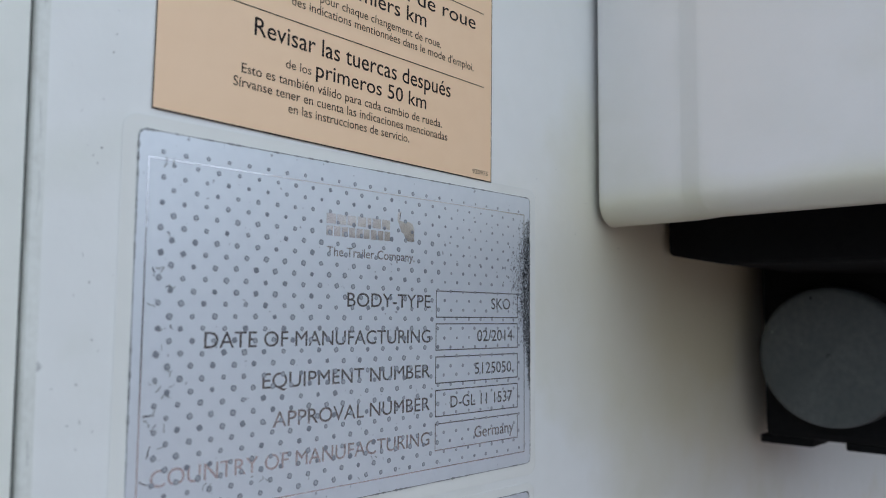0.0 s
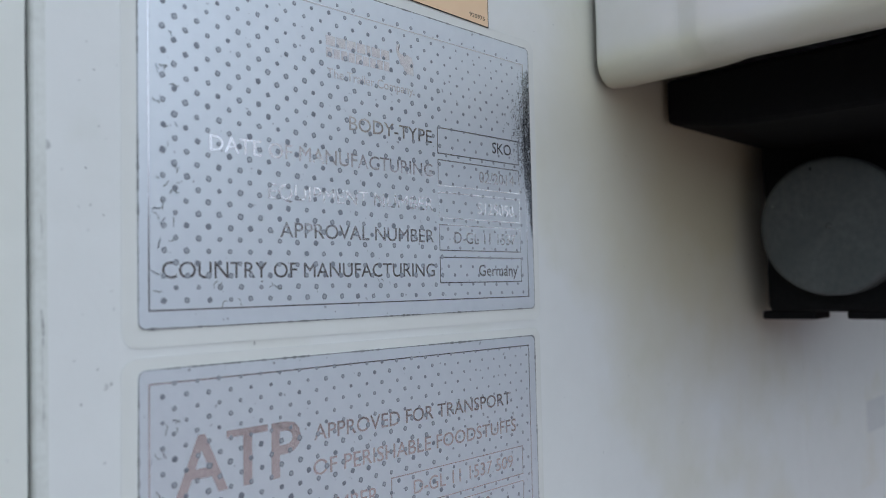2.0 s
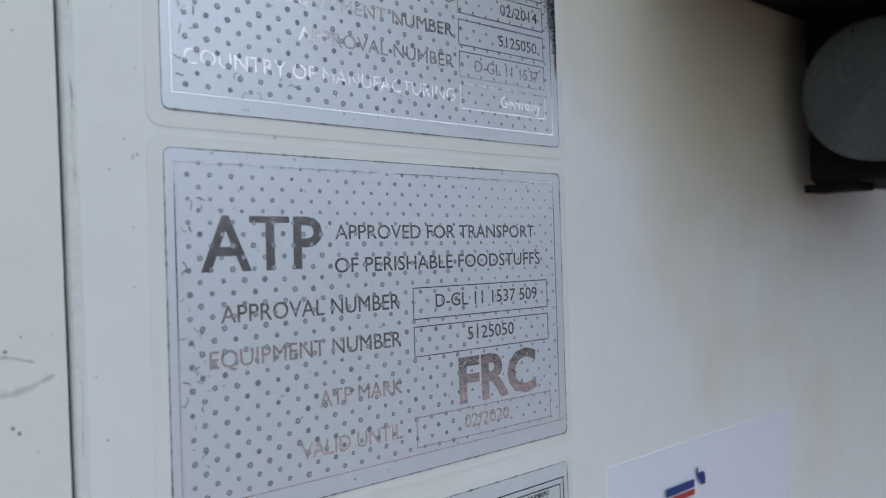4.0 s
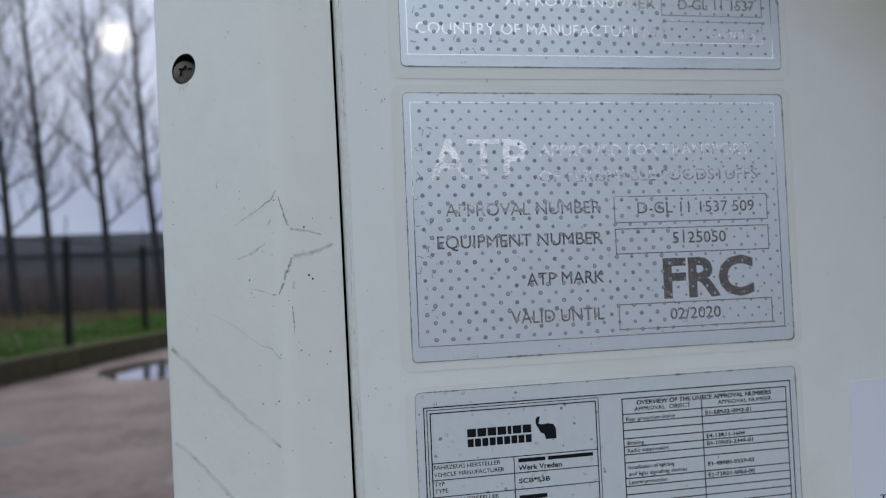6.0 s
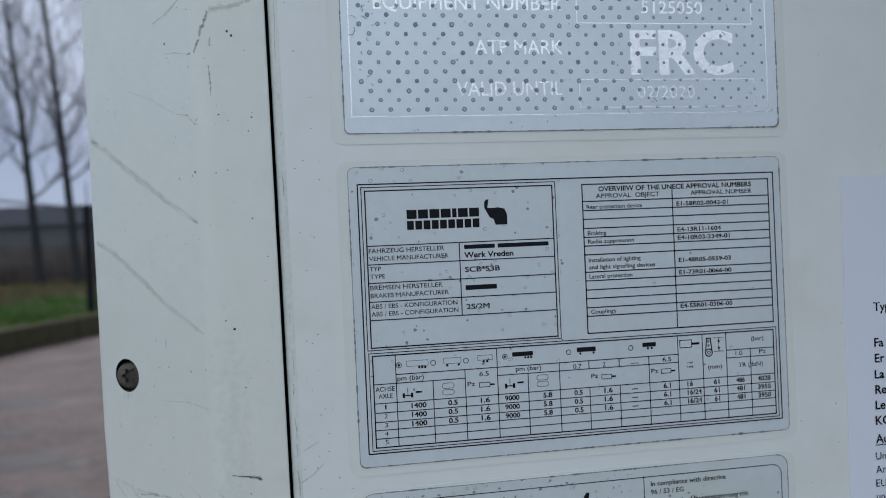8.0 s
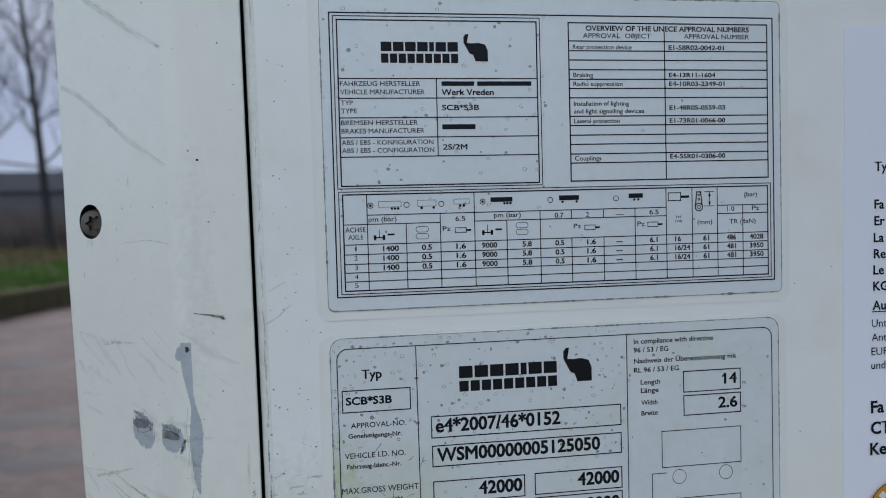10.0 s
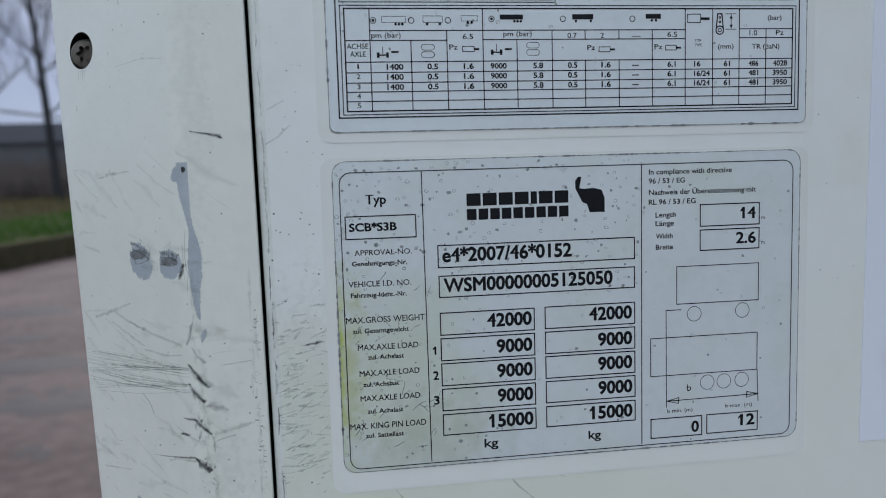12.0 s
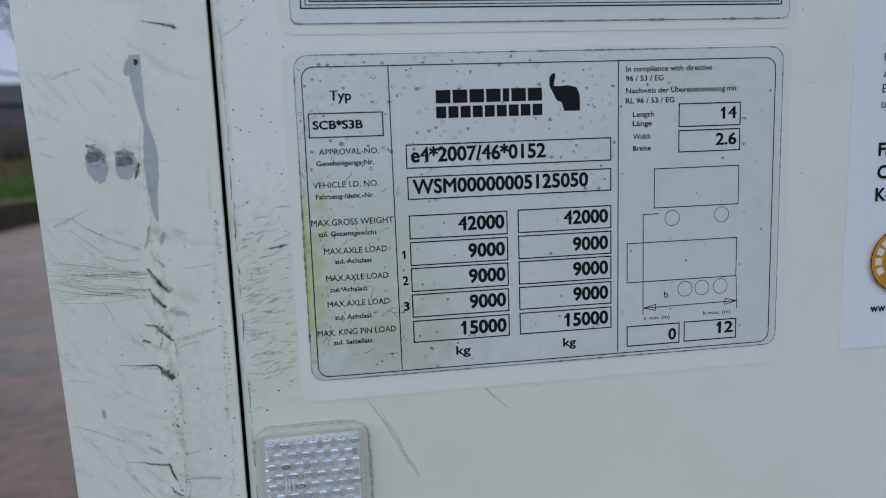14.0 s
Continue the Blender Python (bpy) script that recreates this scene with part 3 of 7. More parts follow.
def build_trailer():
    # corner post: extruded plan, open seam side folded back
    plan = [post_plan(0.0)[0] + Vector((0.0006, 0.02)), post_plan(0.0)[0] + Vector((0.0006, 0.0003)), post_plan(0.0)[0] + Vector((0.0003, 0.0)), post_plan(0.0001)[0], post_plan(0.0006)[0], post_plan(0.0024)[0]]
    plan += [post_plan(s)[0] for s in np.linspace(0.016, 0.0265, 12)]
    plan += [post_plan(s)[0] for s in np.linspace(0.034, 0.0865, 6)]
    e, nrm = post_plan(0.0865)
    d = Vector((-math.cos(BEND), math.sin(BEND)))
    c = e - nrm * 0.006
    for k in range(1, 7):
        a = BEND + (math.pi / 2 - BEND) * k / 6
        plan.append(c + Vector((-math.sin(a), -math.cos(a))) * 0.006)
    plan.append(plan[-1] + Vector((0, 0.05)))
    bm = bmesh.new()
    zs = list(np.linspace(Z_LO, 1.30, 4)) + list(np.linspace(1.32, 1.90, 30)) + list(np.linspace(1.95, Z_HI, 12))
    def reach(k, z):
        """The chamfer is a little narrower towards its foot."""
        p = plan[k]
        if k < 18:
            return p
        g = d * (0.0024 - 0.048 * max(0.0, 1.50 - z)) * min(1.0, (k - 17) / 5)
        return p + g
    rows = [[bm.verts.new((reach(k, z).x + seam_x(z), reach(k, z).y, z)) for k in range(len(plan))] for z in zs]
    back = [[bm.verts.new((plan[0].x + seam_x(z), 0.12, z)), bm.verts.new((plan[-1].x + seam_x(z), 0.12, z))] for z in (zs[0], zs[-1])]
    for a, b in zip(rows, rows[1:]):
        for k in range(len(plan) - 1):
            bm.faces.new((a[k + 1], a[k], b[k], b[k + 1]))
    bm.faces.new([r[0] for r in rows[::-1]] + [back[0][0], back[1][0]])
    bm.faces.new([r[-1] for r in rows] + [back[1][1], back[0][1]])
    bm.faces.new(rows[0] + [back[0][1], back[0][0]])
    bm.faces.new(rows[-1][::-1] + [back[1][0], back[1][1]])
    bm.faces.new((back[0][0], back[0][1], back[1][1], back[1][0]))
    bmesh.ops.recalc_face_normals(bm, faces=bm.faces)
    post = part("corner_post", bm, MAT_POST, TRAILER, "white enamelled chamfered corner post, scuffed to grey", smooth=True)
    # screw holes cut into the chamfer
    cut = bmesh.new()
    for z in (1.7182, 1.5210):
        p = post_point(0.0725, z)
        m = Matrix.Translation(p) @ SCREW_AXIS.to_track_quat("Z", "Y").to_matrix().to_4x4()
        bmesh.ops.create_cone(cut, cap_ends=True, segments=40, radius1=0.0058, radius2=0.0061, depth=0.020, matrix=m)
    cme = bpy.data.meshes.new("cutter")
    cut.to_mesh(cme)
    cut.free()
    cob = new("cutter", cme)
    mod = post.modifiers.new("holes", "BOOLEAN")
    mod.object, mod.operation, mod.solver = cob, "DIFFERENCE", "EXACT"
    dg = bpy.context.evaluated_depsgraph_get()
    me = bpy.data.meshes.new_from_object(post.evaluated_get(dg))
    post.modifiers.clear()
    old = post.data
    post.data = me
    me.materials.clear()
    me.materials.append(MAT_POST)
    me.materials.append(MAT_HOLE)
    nr = Vector((*post_plan(0.0725)[1], 0))
    for f in me.polygons:
        for z in (1.7182, 1.5210):
            h = post_point(0.0725, z)
            dv = f.center - h
            if (dv - SCREW_AXIS * dv.dot(SCREW_AXIS)).length < 0.0066 and len(f.vertices) <= 40 and dv.dot(nr) < -0.0001:
                f.material_index = 1
    me.set_sharp_from_angle(angle=radians(35))
    bpy.data.objects.remove(cob)
    bpy.data.meshes.remove(cme)
    bpy.data.meshes.remove(old)
    # screws
    for z, spin in ((1.7182, 12), (1.5210, 41)):
        b2 = bmesh.new()
        prof = [(0.0, 0.0006), (0.0020, 0.0006), (0.0044, 0.0002), (0.0050, -0.0004), (0.0052, -0.0015), (0.0052, -0.0030)]
        n = 36
        rings = []
        for r, h in prof[1:]:
            rings.append([b2.verts.new((r * math.cos(2 * math.pi * k / n), r * math.sin(2 * math.pi * k / n), h)) for k in range(n)])
        star = []
        deep = []
        for k in range(n):
            a = 2 * math.pi * k / n
            r = 0.0024 + 0.00055 * math.cos(6 * a)
            star.append(b2.verts.new((r * math.cos(a + 0.3), r * math.sin(a + 0.3), 0.0006)))
            deep.append(b2.verts.new((r * 0.9 * math.cos(a + 0.3), r * 0.9 * math.sin(a + 0.3), -0.0014)))
        for v in rings[0]:
            b2.verts.remove(v)
        rings[0] = star
        for a, b in zip([deep] + rings, rings):
            for k in range(n):
                b2.faces.new((a[k], a[(k + 1) % n], b[(k + 1) % n], b[k])) if a is not b else None
        b2.faces.new(deep[::-1])
        bmesh.ops.recalc_face_normals(b2, faces=b2.faces)
        s = part("screw", b2, MAT_SCREW, post, "dark recessed star-socket screw")
        p = post_point(0.0725, z) - SCREW_AXIS * 0.0032 + Vector((0.0, 0.0, -0.0006))
        s.matrix_local = Matrix.Translation(p) @ SCREW_AXIS.to_track_quat("Z", "Y").to_matrix().to_4x4() @ Matrix.Rotation(radians(spin), 4, "Z")
    # front wall panel, its left edge rolled back into the seam
    bm = bmesh.new()
    edge = [(0.0004, 0.02), (0.0004, 0.0022), (0.0007, 0.0013), (0.0013, 0.0007), (0.0022, 0.0003), (0.0036, 0.0)]
    zz = (Z_LO, Z_HI)
    rows = [[bm.verts.new((x + seam_x(z), y, z)) for x, y in edge] + [bm.verts.new((2.40, 0.0, z)), bm.verts.new((2.40, 0.08, z)), bm.verts.new((edge[0][0] + seam_x(z), 0.08, z))] for z in zz]
    n = len(rows[0])
    for k in range(n):
        bm.faces.new((rows[0][k], rows[0][(k + 1) % n], rows[1][(k + 1) % n], rows[1][k]))
    bm.faces.new(rows[0][::-1])
    bm.faces.new(rows[1])
    bmesh.ops.recalc_face_normals(bm, faces=bm.faces)
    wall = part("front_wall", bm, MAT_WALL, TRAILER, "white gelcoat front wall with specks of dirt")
    # rolled faces along the seam take a greyer colour than the wall
    wall.data.materials.append(MAT_ROLL)
    for f in wall.data.polygons:
        if f.center.x < 0.0 and f.center.y < 0.015 and 0.0001 < f.center.y:
            f.material_index = 1
    # seam filler set back in the gap
    bm = bmesh.new()
    r = [[bm.verts.new((x + seam_x(z), y, z)) for x, y in ((-0.0007, 0.0022), (0.0006, 0.0024), (0.0006, 0.03), (-0.0007, 0.03))] for z in zz]
    for k in range(4):
        bm.faces.new((r[0][k], r[0][(k + 1) % 4], r[1][(k + 1) % 4], r[1][k]))
    part("seam_sealant", bm, MAT_SEAL, TRAILER, "black sealant in the seam")
    part("left_wall", box(bmesh.new(), -0.089, -0.02, 0.115, 13.5, Z_LO + 0.02, Z_HI - 0.02), MAT_WALL, TRAILER)
    part("right_wall", box(bmesh.new(), 2.40, 2.48, 0.02, 13.5, Z_LO + 0.02, Z_HI - 0.02), MAT_WALL, TRAILER)
    part("rear_wall", box(bmesh.new(), -0.02, 2.40, 13.42, 13.5, Z_LO + 0.02, Z_HI - 0.02), MAT_WALL, TRAILER)
    part("roof", box(bmesh.new(), -0.085, 2.48, 0.03, 13.5, Z_HI - 0.02, Z_HI + 0.03, 0.01), MAT_WALL, TRAILER)
    part("deck", box(bmesh.new(), -0.08, 2.46, 0.03, 13.5, Z_LO - 0.10, Z_LO + 0.02, 0.01), MAT_BLACK, TRAILER)
    for x in (0.45, 1.85):
        part("landing_leg", box(box(bmesh.new(), x - 0.06, x + 0.06, 2.4, 2.52, 0.03, Z_LO - 0.1), x - 0.16, x + 0.16, 2.30, 2.62, 0.0, 0.03, 0.005), MAT_BLACK, TRAILER)
        for y in (9.3, 10.6, 11.9):
            tyre = bmesh.new()
            bmesh.ops.create_cone(tyre, cap_ends=True, segments=40, radius1=0.50, radius2=0.50, depth=0.36, matrix=pose(x + (-0.2 if x < 1 else 0.2), y, 0.50, 0, 90, 0))
            bmesh.ops.bevel(tyre, geom=[e for e in tyre.edges if len(e.link_faces) == 2 and e.calc_face_angle(0) > 1], offset=0.05, segments=3, profile=0.5, affect="EDGES")
            wheel = part("wheel", tyre, MAT_BLACK, TRAILER, "black tyre")
            rim = bmesh.new()
            bmesh.ops.create_cone(rim, cap_ends=True, segments=32, radius1=0.29, radius2=0.22, depth=0.40, matrix=pose(x + (-0.2 if x < 1 else 0.2), y, 0.50, 0, -90 if x < 1 else 90, 0))
            part("rim", rim, MAT_STEEL, wheel, "grey steel rim")
    return post


POST = build_trailer()


# ---- wear on the post and wall ----
def mark(name, pts, widths, mat, parent, seed, label="", on_post=True, jag=0.35, lift=0.00006, step=0.0006):
    """A scuff that follows the surface: a strip along pts (mm along the post or wall, mm height) with uneven edges."""
    rnd = random.Random(seed)
    lift += (seed * 37 % 101) * 0.0000007
    path = []
    for k in range(len(pts) - 1):
        a, b = Vector(pts[k]), Vector(pts[k + 1])
        m = max(2, int((b - a).length / (step * 1000)))
        for j in range(m):
            t = j / m
            path.append((a.lerp(b, t), widths[k] + (widths[k + 1] - widths[k]) * t))
    path.append((Vector(pts[-1]), widths[-1]))
    bm = bmesh.new()
    cover = bm.verts.layers.float.new("cover")
    prev = None
    last = len(path) - 1
    for k, (p, w) in enumerate(path):
        w *= 1.9
        jag = min(jag, 0.12)
        q = path[min(k + 1, len(path) - 1)][0] - path[max(k - 1, 0)][0]
        q = q.normalized() if q.length else Vector((0, 1))
        nrm = Vector((-q.y, q.x))
        wob = noise.noise((p.x * 0.25, p.y * 0.25, seed * 3.1)) * w * 0.2
        l = p + nrm * (w / 2 * (1 + jag * rnd.uniform(-1, 1)) + wob)
        r = p - nrm * (w / 2 * (1 + jag * rnd.uniform(-1, 1)) - wob)
        m_ = (l + r) / 2
        if on_post:
            cur = [bm.verts.new(post_point(max(0.0, v.x) / 1000, v.y / 1000, lift)) for v in (l, m_, r)]
        else:
            cur = [bm.verts.new((v.x / 1000, -lift, v.y / 1000)) for v in (l, m_, r)]
        cur[1][cover] = 0.80 if 0 < k < last else 0.2
        if prev:
            bm.faces.new((prev[0], prev[1], cur[1], cur[0]))
            bm.faces.new((prev[1], prev[2], cur[2], cur[1]))
        prev = cur
    bmesh.ops.recalc_face_normals(bm, faces=bm.faces)
    return part(name, bm, mat, parent, label)


def flake(name, s0, s1, z0, z1, inside, mat, seed, label="", lift=0.00005, cell=0.32):
    """A ragged flaked patch on the post: small cells kept where inside(s, z) plus noise is positive, millimetres."""
    bm = bmesh.new()
    grid = {}

    def vert(i, j):
        if (i, j) not in grid:
            w = 0.35 * cell
            a = s0 + i * cell + w * noise.noise((i * 1.7, j * 1.3, seed))
            b = z0 + j * cell + w * noise.noise((i * 1.1, j * 1.9, seed + 9))
            grid[i, j] = bm.verts.new(post_point(a / 1000, b / 1000, lift + (seed % 7) * 0.000002))
        return grid[i, j]

    for i in range(int((s1 - s0) / cell)):
        for j in range(int((z1 - z0) / cell)):
            a, b = s0 + (i + 0.5) * cell, z0 + (j + 0.5) * cell
            n = 0.32 * noise.noise((a * 0.9, b * 0.35, seed * 2.3)) + 0.16 * noise.noise((a * 2.6, b * 1.6, seed * 5.1))
            if inside(a, b) + n > 0:
                bm.faces.new((vert(i + 1, j), vert(i, j), vert(i, j + 1), vert(i + 1, j + 1)))
    bmesh.ops.recalc_face_normals(bm, faces=bm.faces)
    return part(name, bm, mat, POST, label)


def oval(cs, cz, rs, rz, tilt=0.0):
    return lambda a, b: 1 - (((a - cs) + tilt * (b - cz)) / rs) ** 2 - ((b - cz) / rz) ** 2


SMUDGES = ((-20.9, 1752.5, 1.3), (-11.3, 1739.5, 0.6), (-7.8, 1696.9, 1.0), (32.5, 1704.5, 0.9), (-11.8, 1733.5, 0.5), (-6.6, 1697.6, 0.7))


def wear():
    front = [o for o in TRAILER.children if o.name.startswith("front_wall")][0]
    # bare patches and the long flaked strip down the bend
    flake("bare_patch", 34, 54, 1444, 1463, oval(45.0, 1452.4, 6.3, 5.8, -0.12), MAT_BARE, 1, "grey primer where the paint has flaked")
    flake("dark_core", 36, 53, 1448, 1460, oval(46.0, 1454.6, 5.0, 1.7, 0.9), MAT_CORE, 2, lift=0.00009)
    flake("bare_patch", 20, 37, 1445, 1460, oval(28.2, 1452.4, 5.9, 4.6, 0.1), MAT_BARE, 3, "grey primer where the paint has flaked")
    flake("dark_core", 21, 36, 1449, 1458, oval(28.6, 1453.4, 4.3, 1.3, 0.8), MAT_CORE, 4, lift=0.00009)

    def strip(a, b):
        u = (1483.0 - b) / 47.0
        if u < 0 or u > 1:
            return -1.0
        c = 20.1 - 2.6 * u + 0.6 * math.sin(u * 9.0)
        w = 1.9 - 1.1 * math.exp(-((u - 0.38) / 0.16) ** 2) + 0.6 * math.exp(-((u - 0.62) / 0.12) ** 2) - 1.5 * u ** 5
        return 1 - ((a - c) / max(0.3, w)) ** 2

    flake("bare_strip", 13, 25, 1434, 1485, strip, MAT_BARE, 5, "long grey strip where paint has flaked off the bend")
    flake("bare_patch", 20.5, 25, 1476, 1483, oval(22.6, 1479.4, 1.5, 2.2, 0.3), MAT_BARE, 6)
    flake("dark_core", 18.4, 21, 1478.5, 1482.5, oval(19.8, 1480.8, 0.7, 0.9), MAT_SPECK, 7, lift=0.00009)
    flake("bare_patch", 55, 60, 1368, 1374, oval(57.0, 1370.8, 1.5, 1.6), MAT_BARE, 8)
    flake("bare_patch", 15, 19, 1427, 1435, oval(17.0, 1431.0, 0.75, 2.0, 0.25), MAT_BARE, 9, cell=0.2)
    mark("scuff", [(21.6, 1459), (21.9, 1452), (21.7, 1448)], [0.1, 0.3, 0.2], MAT_GREYSCUFF, POST, 9)
    mark("scuff", [(19.5, 1437.7), (20.4, 1434.0), (21.2, 1431.3)], [0.4, 0.5, 0.3], MAT_GREYSCUFF, POST, 10)
    # torn upper edges of the two patches: a comb of short dark ticks
    rnd = random.Random(77)
    for a0, za, a1, zb, m in ((50.4, 1458.6, 38.6, 1455.4, 13), (33.4, 1456.4, 22.8, 1455.4, 11)):
        for k in range(m):
            u = (k + rnd.uniform(0.1, 0.9)) / m
            a, z = a0 + (a1 - a0) * u, za + (zb - za) * u + rnd.uniform(-0.3, 0.3)
            mark("torn_edge", [(a, z - rnd.uniform(0.4, 1.2)), (a + rnd.uniform(-0.15, 0.15), z + 0.3)], [0.30, 0.16], MAT_CORE, POST, 1500 + k + int(a0), jag=0.4, lift=0.00012, step=0.0003)
    for k, (pts, ws) in enumerate((
            ([(49.4, 1456.2), (44, 1455.2), (39.4, 1453.6)], [0.4, 0.25, 0.6]), ([(49.4, 1455.8), (48.0, 1451.6), (44.5, 1451.8), (40.0, 1453.3)], [0.3, 0.4, 0.25, 0.4]),
            ([(33.2, 1454.3), (28, 1454.6), (23.4, 1453.4)], [0.5, 0.3, 0.9]), ([(33.4, 1454.0), (33.2, 1452.2), (28.0, 1452.0), (23.6, 1453.0)], [0.4, 0.5, 0.4, 0.6]))):
        mark("torn_edge", pts, ws, MAT_DARKRUB, POST, 1550 + k, jag=0.6, lift=0.00012, step=0.0004)
    mark("scuff", [(20.4, 1463.2), (21.2, 1455.5), (20.6, 1449.7), (21.2, 1442.7)], [0.1, 0.2, 0.2, 0.1], MAT_GREYSCUFF, POST, 1560, jag=0.9)
    mark("scuff", [(21.6, 1453.0), (22.8, 1450.0), (24.2, 1448.0)], [0.7, 1.3, 0.4], MAT_SCUFF, POST, 1561, jag=0.5)
    # black rubs where the bend has been knocked
    for k, (pts, ws) in enumerate((
            ([(17.5, 1492.0), (12.8, 1491.3), (8.6, 1490.2), (7.8, 1489.7)], [0.3, 0.5, 1.1, 0.3]),
            ([(22.8, 1422.4), (19.6, 1418.8), (16.4, 1414.7)], [0.6, 0.9, 0.5]),
            ([(22.9, 1416.4), (20.6, 1413.0), (17.8, 1410.2)], [0.7, 1.5, 0.9]),
            ([(26.8, 1405.0), (21.2, 1405.0), (18.5, 1402.2), (16.2, 1400.2)], [0.3, 0.9, 1.1, 0.6]),
            ([(44.8, 1389.4), (36, 1390.6), (22.5, 1393.0), (20.0, 1390.9), (17.0, 1388.7)], [0.1, 0.28, 0.6, 2.1, 1.3]),
            ([(36.0, 1359.3), (31.2, 1359.9), (21.5, 1361.9), (20.5, 1359.6), (19.0, 1356.5)], [0.3, 0.6, 0.8, 0.9, 0.5]),
            ([(21.8, 1355.2), (20.5, 1353.0), (17.2, 1351.6)], [0.4, 0.8, 0.5]),
            ([(22.0, 1665.2), (24.2, 1661.6)], [0.4, 0.9]), ([(24.2, 1661.6), (27.0, 1660.9), (31.5, 1658.6)], [0.8, 0.8, 0.3]),
            ([(21.3, 1663.0), (19.8, 1657.6), (18.0, 1652.0)], [0.4, 0.6, 1.0]),
            ([(17.0, 1640.9), (18.6, 1636.8), (20.4, 1632.6)], [1.0, 1.1, 0.9]), ([(20.4, 1632.0), (21.6, 1629.6), (22.6, 1627.6)], [0.7, 0.9, 0.6]),
            ([(17.8, 1623.6), (17.4, 1618.0), (17.5, 1613.5)], [0.3, 0.7, 0.3]), ([(29.0, 1399.5), (26.0, 1399.8), (23.4, 1399.9)], [0.5, 0.9, 0.3]),
            ([(22.0, 1607.2), (23.5, 1605.6)], [0.5, 0.4]))):
        high = pts[0][1] > 1550
        mark("scuff", pts, [0.8 * v for v in ws] if high else ws, MAT_DARKRUB if high else MAT_SCUFF, POST, 20 + k, jag=0.7)
    # grey drags beside them
    for k, (pts, ws) in enumerate((
            ([(31.5, 1658.6), (38.0, 1656.6), (45.2, 1653.6)], [0.7, 0.5, 0.2]), ([(17.6, 1651.2), (13.0, 1650.3), (6.0, 1648.4)], [1.0, 0.7, 0.3]),
            ([(2.2, 1645.1), (9.0, 1642.4), (17.2, 1640.9)], [0.6, 1.2, 1.3]), ([(44.5, 1641.0), (36.0, 1643.0), (28.0, 1646.4)], [0.4, 0.8, 0.4]), ([(27.0, 1652.6), (24.4, 1654.6)], [0.5, 0.8]),
            ([(68.2, 1478.9), (58.0, 1480.3), (47.5, 1480.9)], [0.4, 0.8, 0.3]), ([(79.5, 1361.6), (66, 1363.0), (44.0, 1363.9)], [0.4, 0.7, 0.4]),
            ([(78.8, 1378.2), (59.8, 1380.9)], [0.4, 0.3]), ([(52.2, 1513.6), (36, 1514.6), (24.2, 1513.4)], [0.1, 0.3, 0.15]),
            ([(21.8, 1420.6), (18.6, 1417.8), (15.6, 1414.9)], [1.4, 2.2, 1.8]), ([(17.4, 1409.6), (14.2, 1408.7), (11.0, 1407.4)], [1.2, 2.2, 1.0]),
            ([(16.2, 1400.2), (15.9, 1397.5), (16.0, 1394.6)], [0.8, 0.6, 0.5]), ([(16.0, 1400.4), (10.2, 1401.6), (3.0, 1403.6)], [1.1, 1.0, 0.7]), ([(15.4, 1398.2), (9.2, 1399.7)], [0.5, 0.4]),
            ([(12.0, 1421.7), (7.5, 1422.0), (3.0, 1422.7)], [0.25, 0.4, 0.25]), ([(20.5, 1434.4), (21.5, 1430.5), (23.0, 1427.8)], [0.6, 0.9, 0.8]),
            ([(21.2, 1427.8), (19.2, 1424.5), (16.8, 1422.3)], [0.4, 0.6, 1.2]), ([(66.5, 1431.2), (52.0, 1426.6), (45.8, 1424.8)], [0.4, 0.8, 0.4]),
            ([(54.8, 1432.2), (41.0, 1429.6), (24.0, 1427.7)], [0.4, 0.8, 0.7]), ([(47.2, 1424.0), (35.0, 1423.5), (24.5, 1424.7)], [0.3, 0.6, 0.4]),
            ([(50.5, 1409.4), (45.8, 1406.7), (43.5, 1403.0)], [0.3, 0.6, 0.6]), ([(77.5, 1431.3), (64.2, 1435.0), (52.5, 1438.5)], [0.7, 0.9, 0.4]),
            ([(64.2, 1435.0), (54.8, 1431.9), (46.0, 1430.5)], [0.5, 0.8, 0.6]), ([(36.5, 1389.3), (29.0, 1391.2), (22.0, 1391.7)], [0.4, 0.5, 0.5]),
            ([(31.5, 1365.2), (25.5, 1365.4), (22.8, 1364.7)], [1.0, 1.3, 0.6]), ([(45.2, 1357.0), (36.0, 1359.2)], [0.3, 0.5]), ([(16.2, 1364.7), (11.2, 1365.9)], [0.6, 0.4]),
            ([(17.0, 1356.9), (11.5, 1357.0), (6.2, 1356.1)], [0.5, 0.8, 0.5]), ([(4.2, 1378.8), (2.8, 1377.4)], [0.8, 1.2]))):
        far = (Vector(pts[-1]) - Vector(pts[0])).length > 12
        mark("drag_mark", pts, [v * 1.3 for v in ws] if far else ws, MAT_RUB if far else MAT_GREYSCUFF, POST, 50 + k, jag=0.7)
    # two fans of hair-fine scratches that run into the rubs
    rnd = random.Random(5)
    for k in range(38):
        up = k % 2
        a0 = 87 - rnd.uniform(0, 14) * rnd.random()
        z0 = rnd.uniform(1411.5, 1419.5) if up else rnd.uniform(1405.0, 1415.0)
        z2 = (1421.2 if up else 1415.6) + rnd.uniform(-1.0, 0.6) - (0 if rnd.random() < 0.6 else rnd.uniform(0, 3))
        zm = (z0 + z2) / 2 - (0.2 if up else 0.9) + rnd.uniform(-0.5, 0.5)
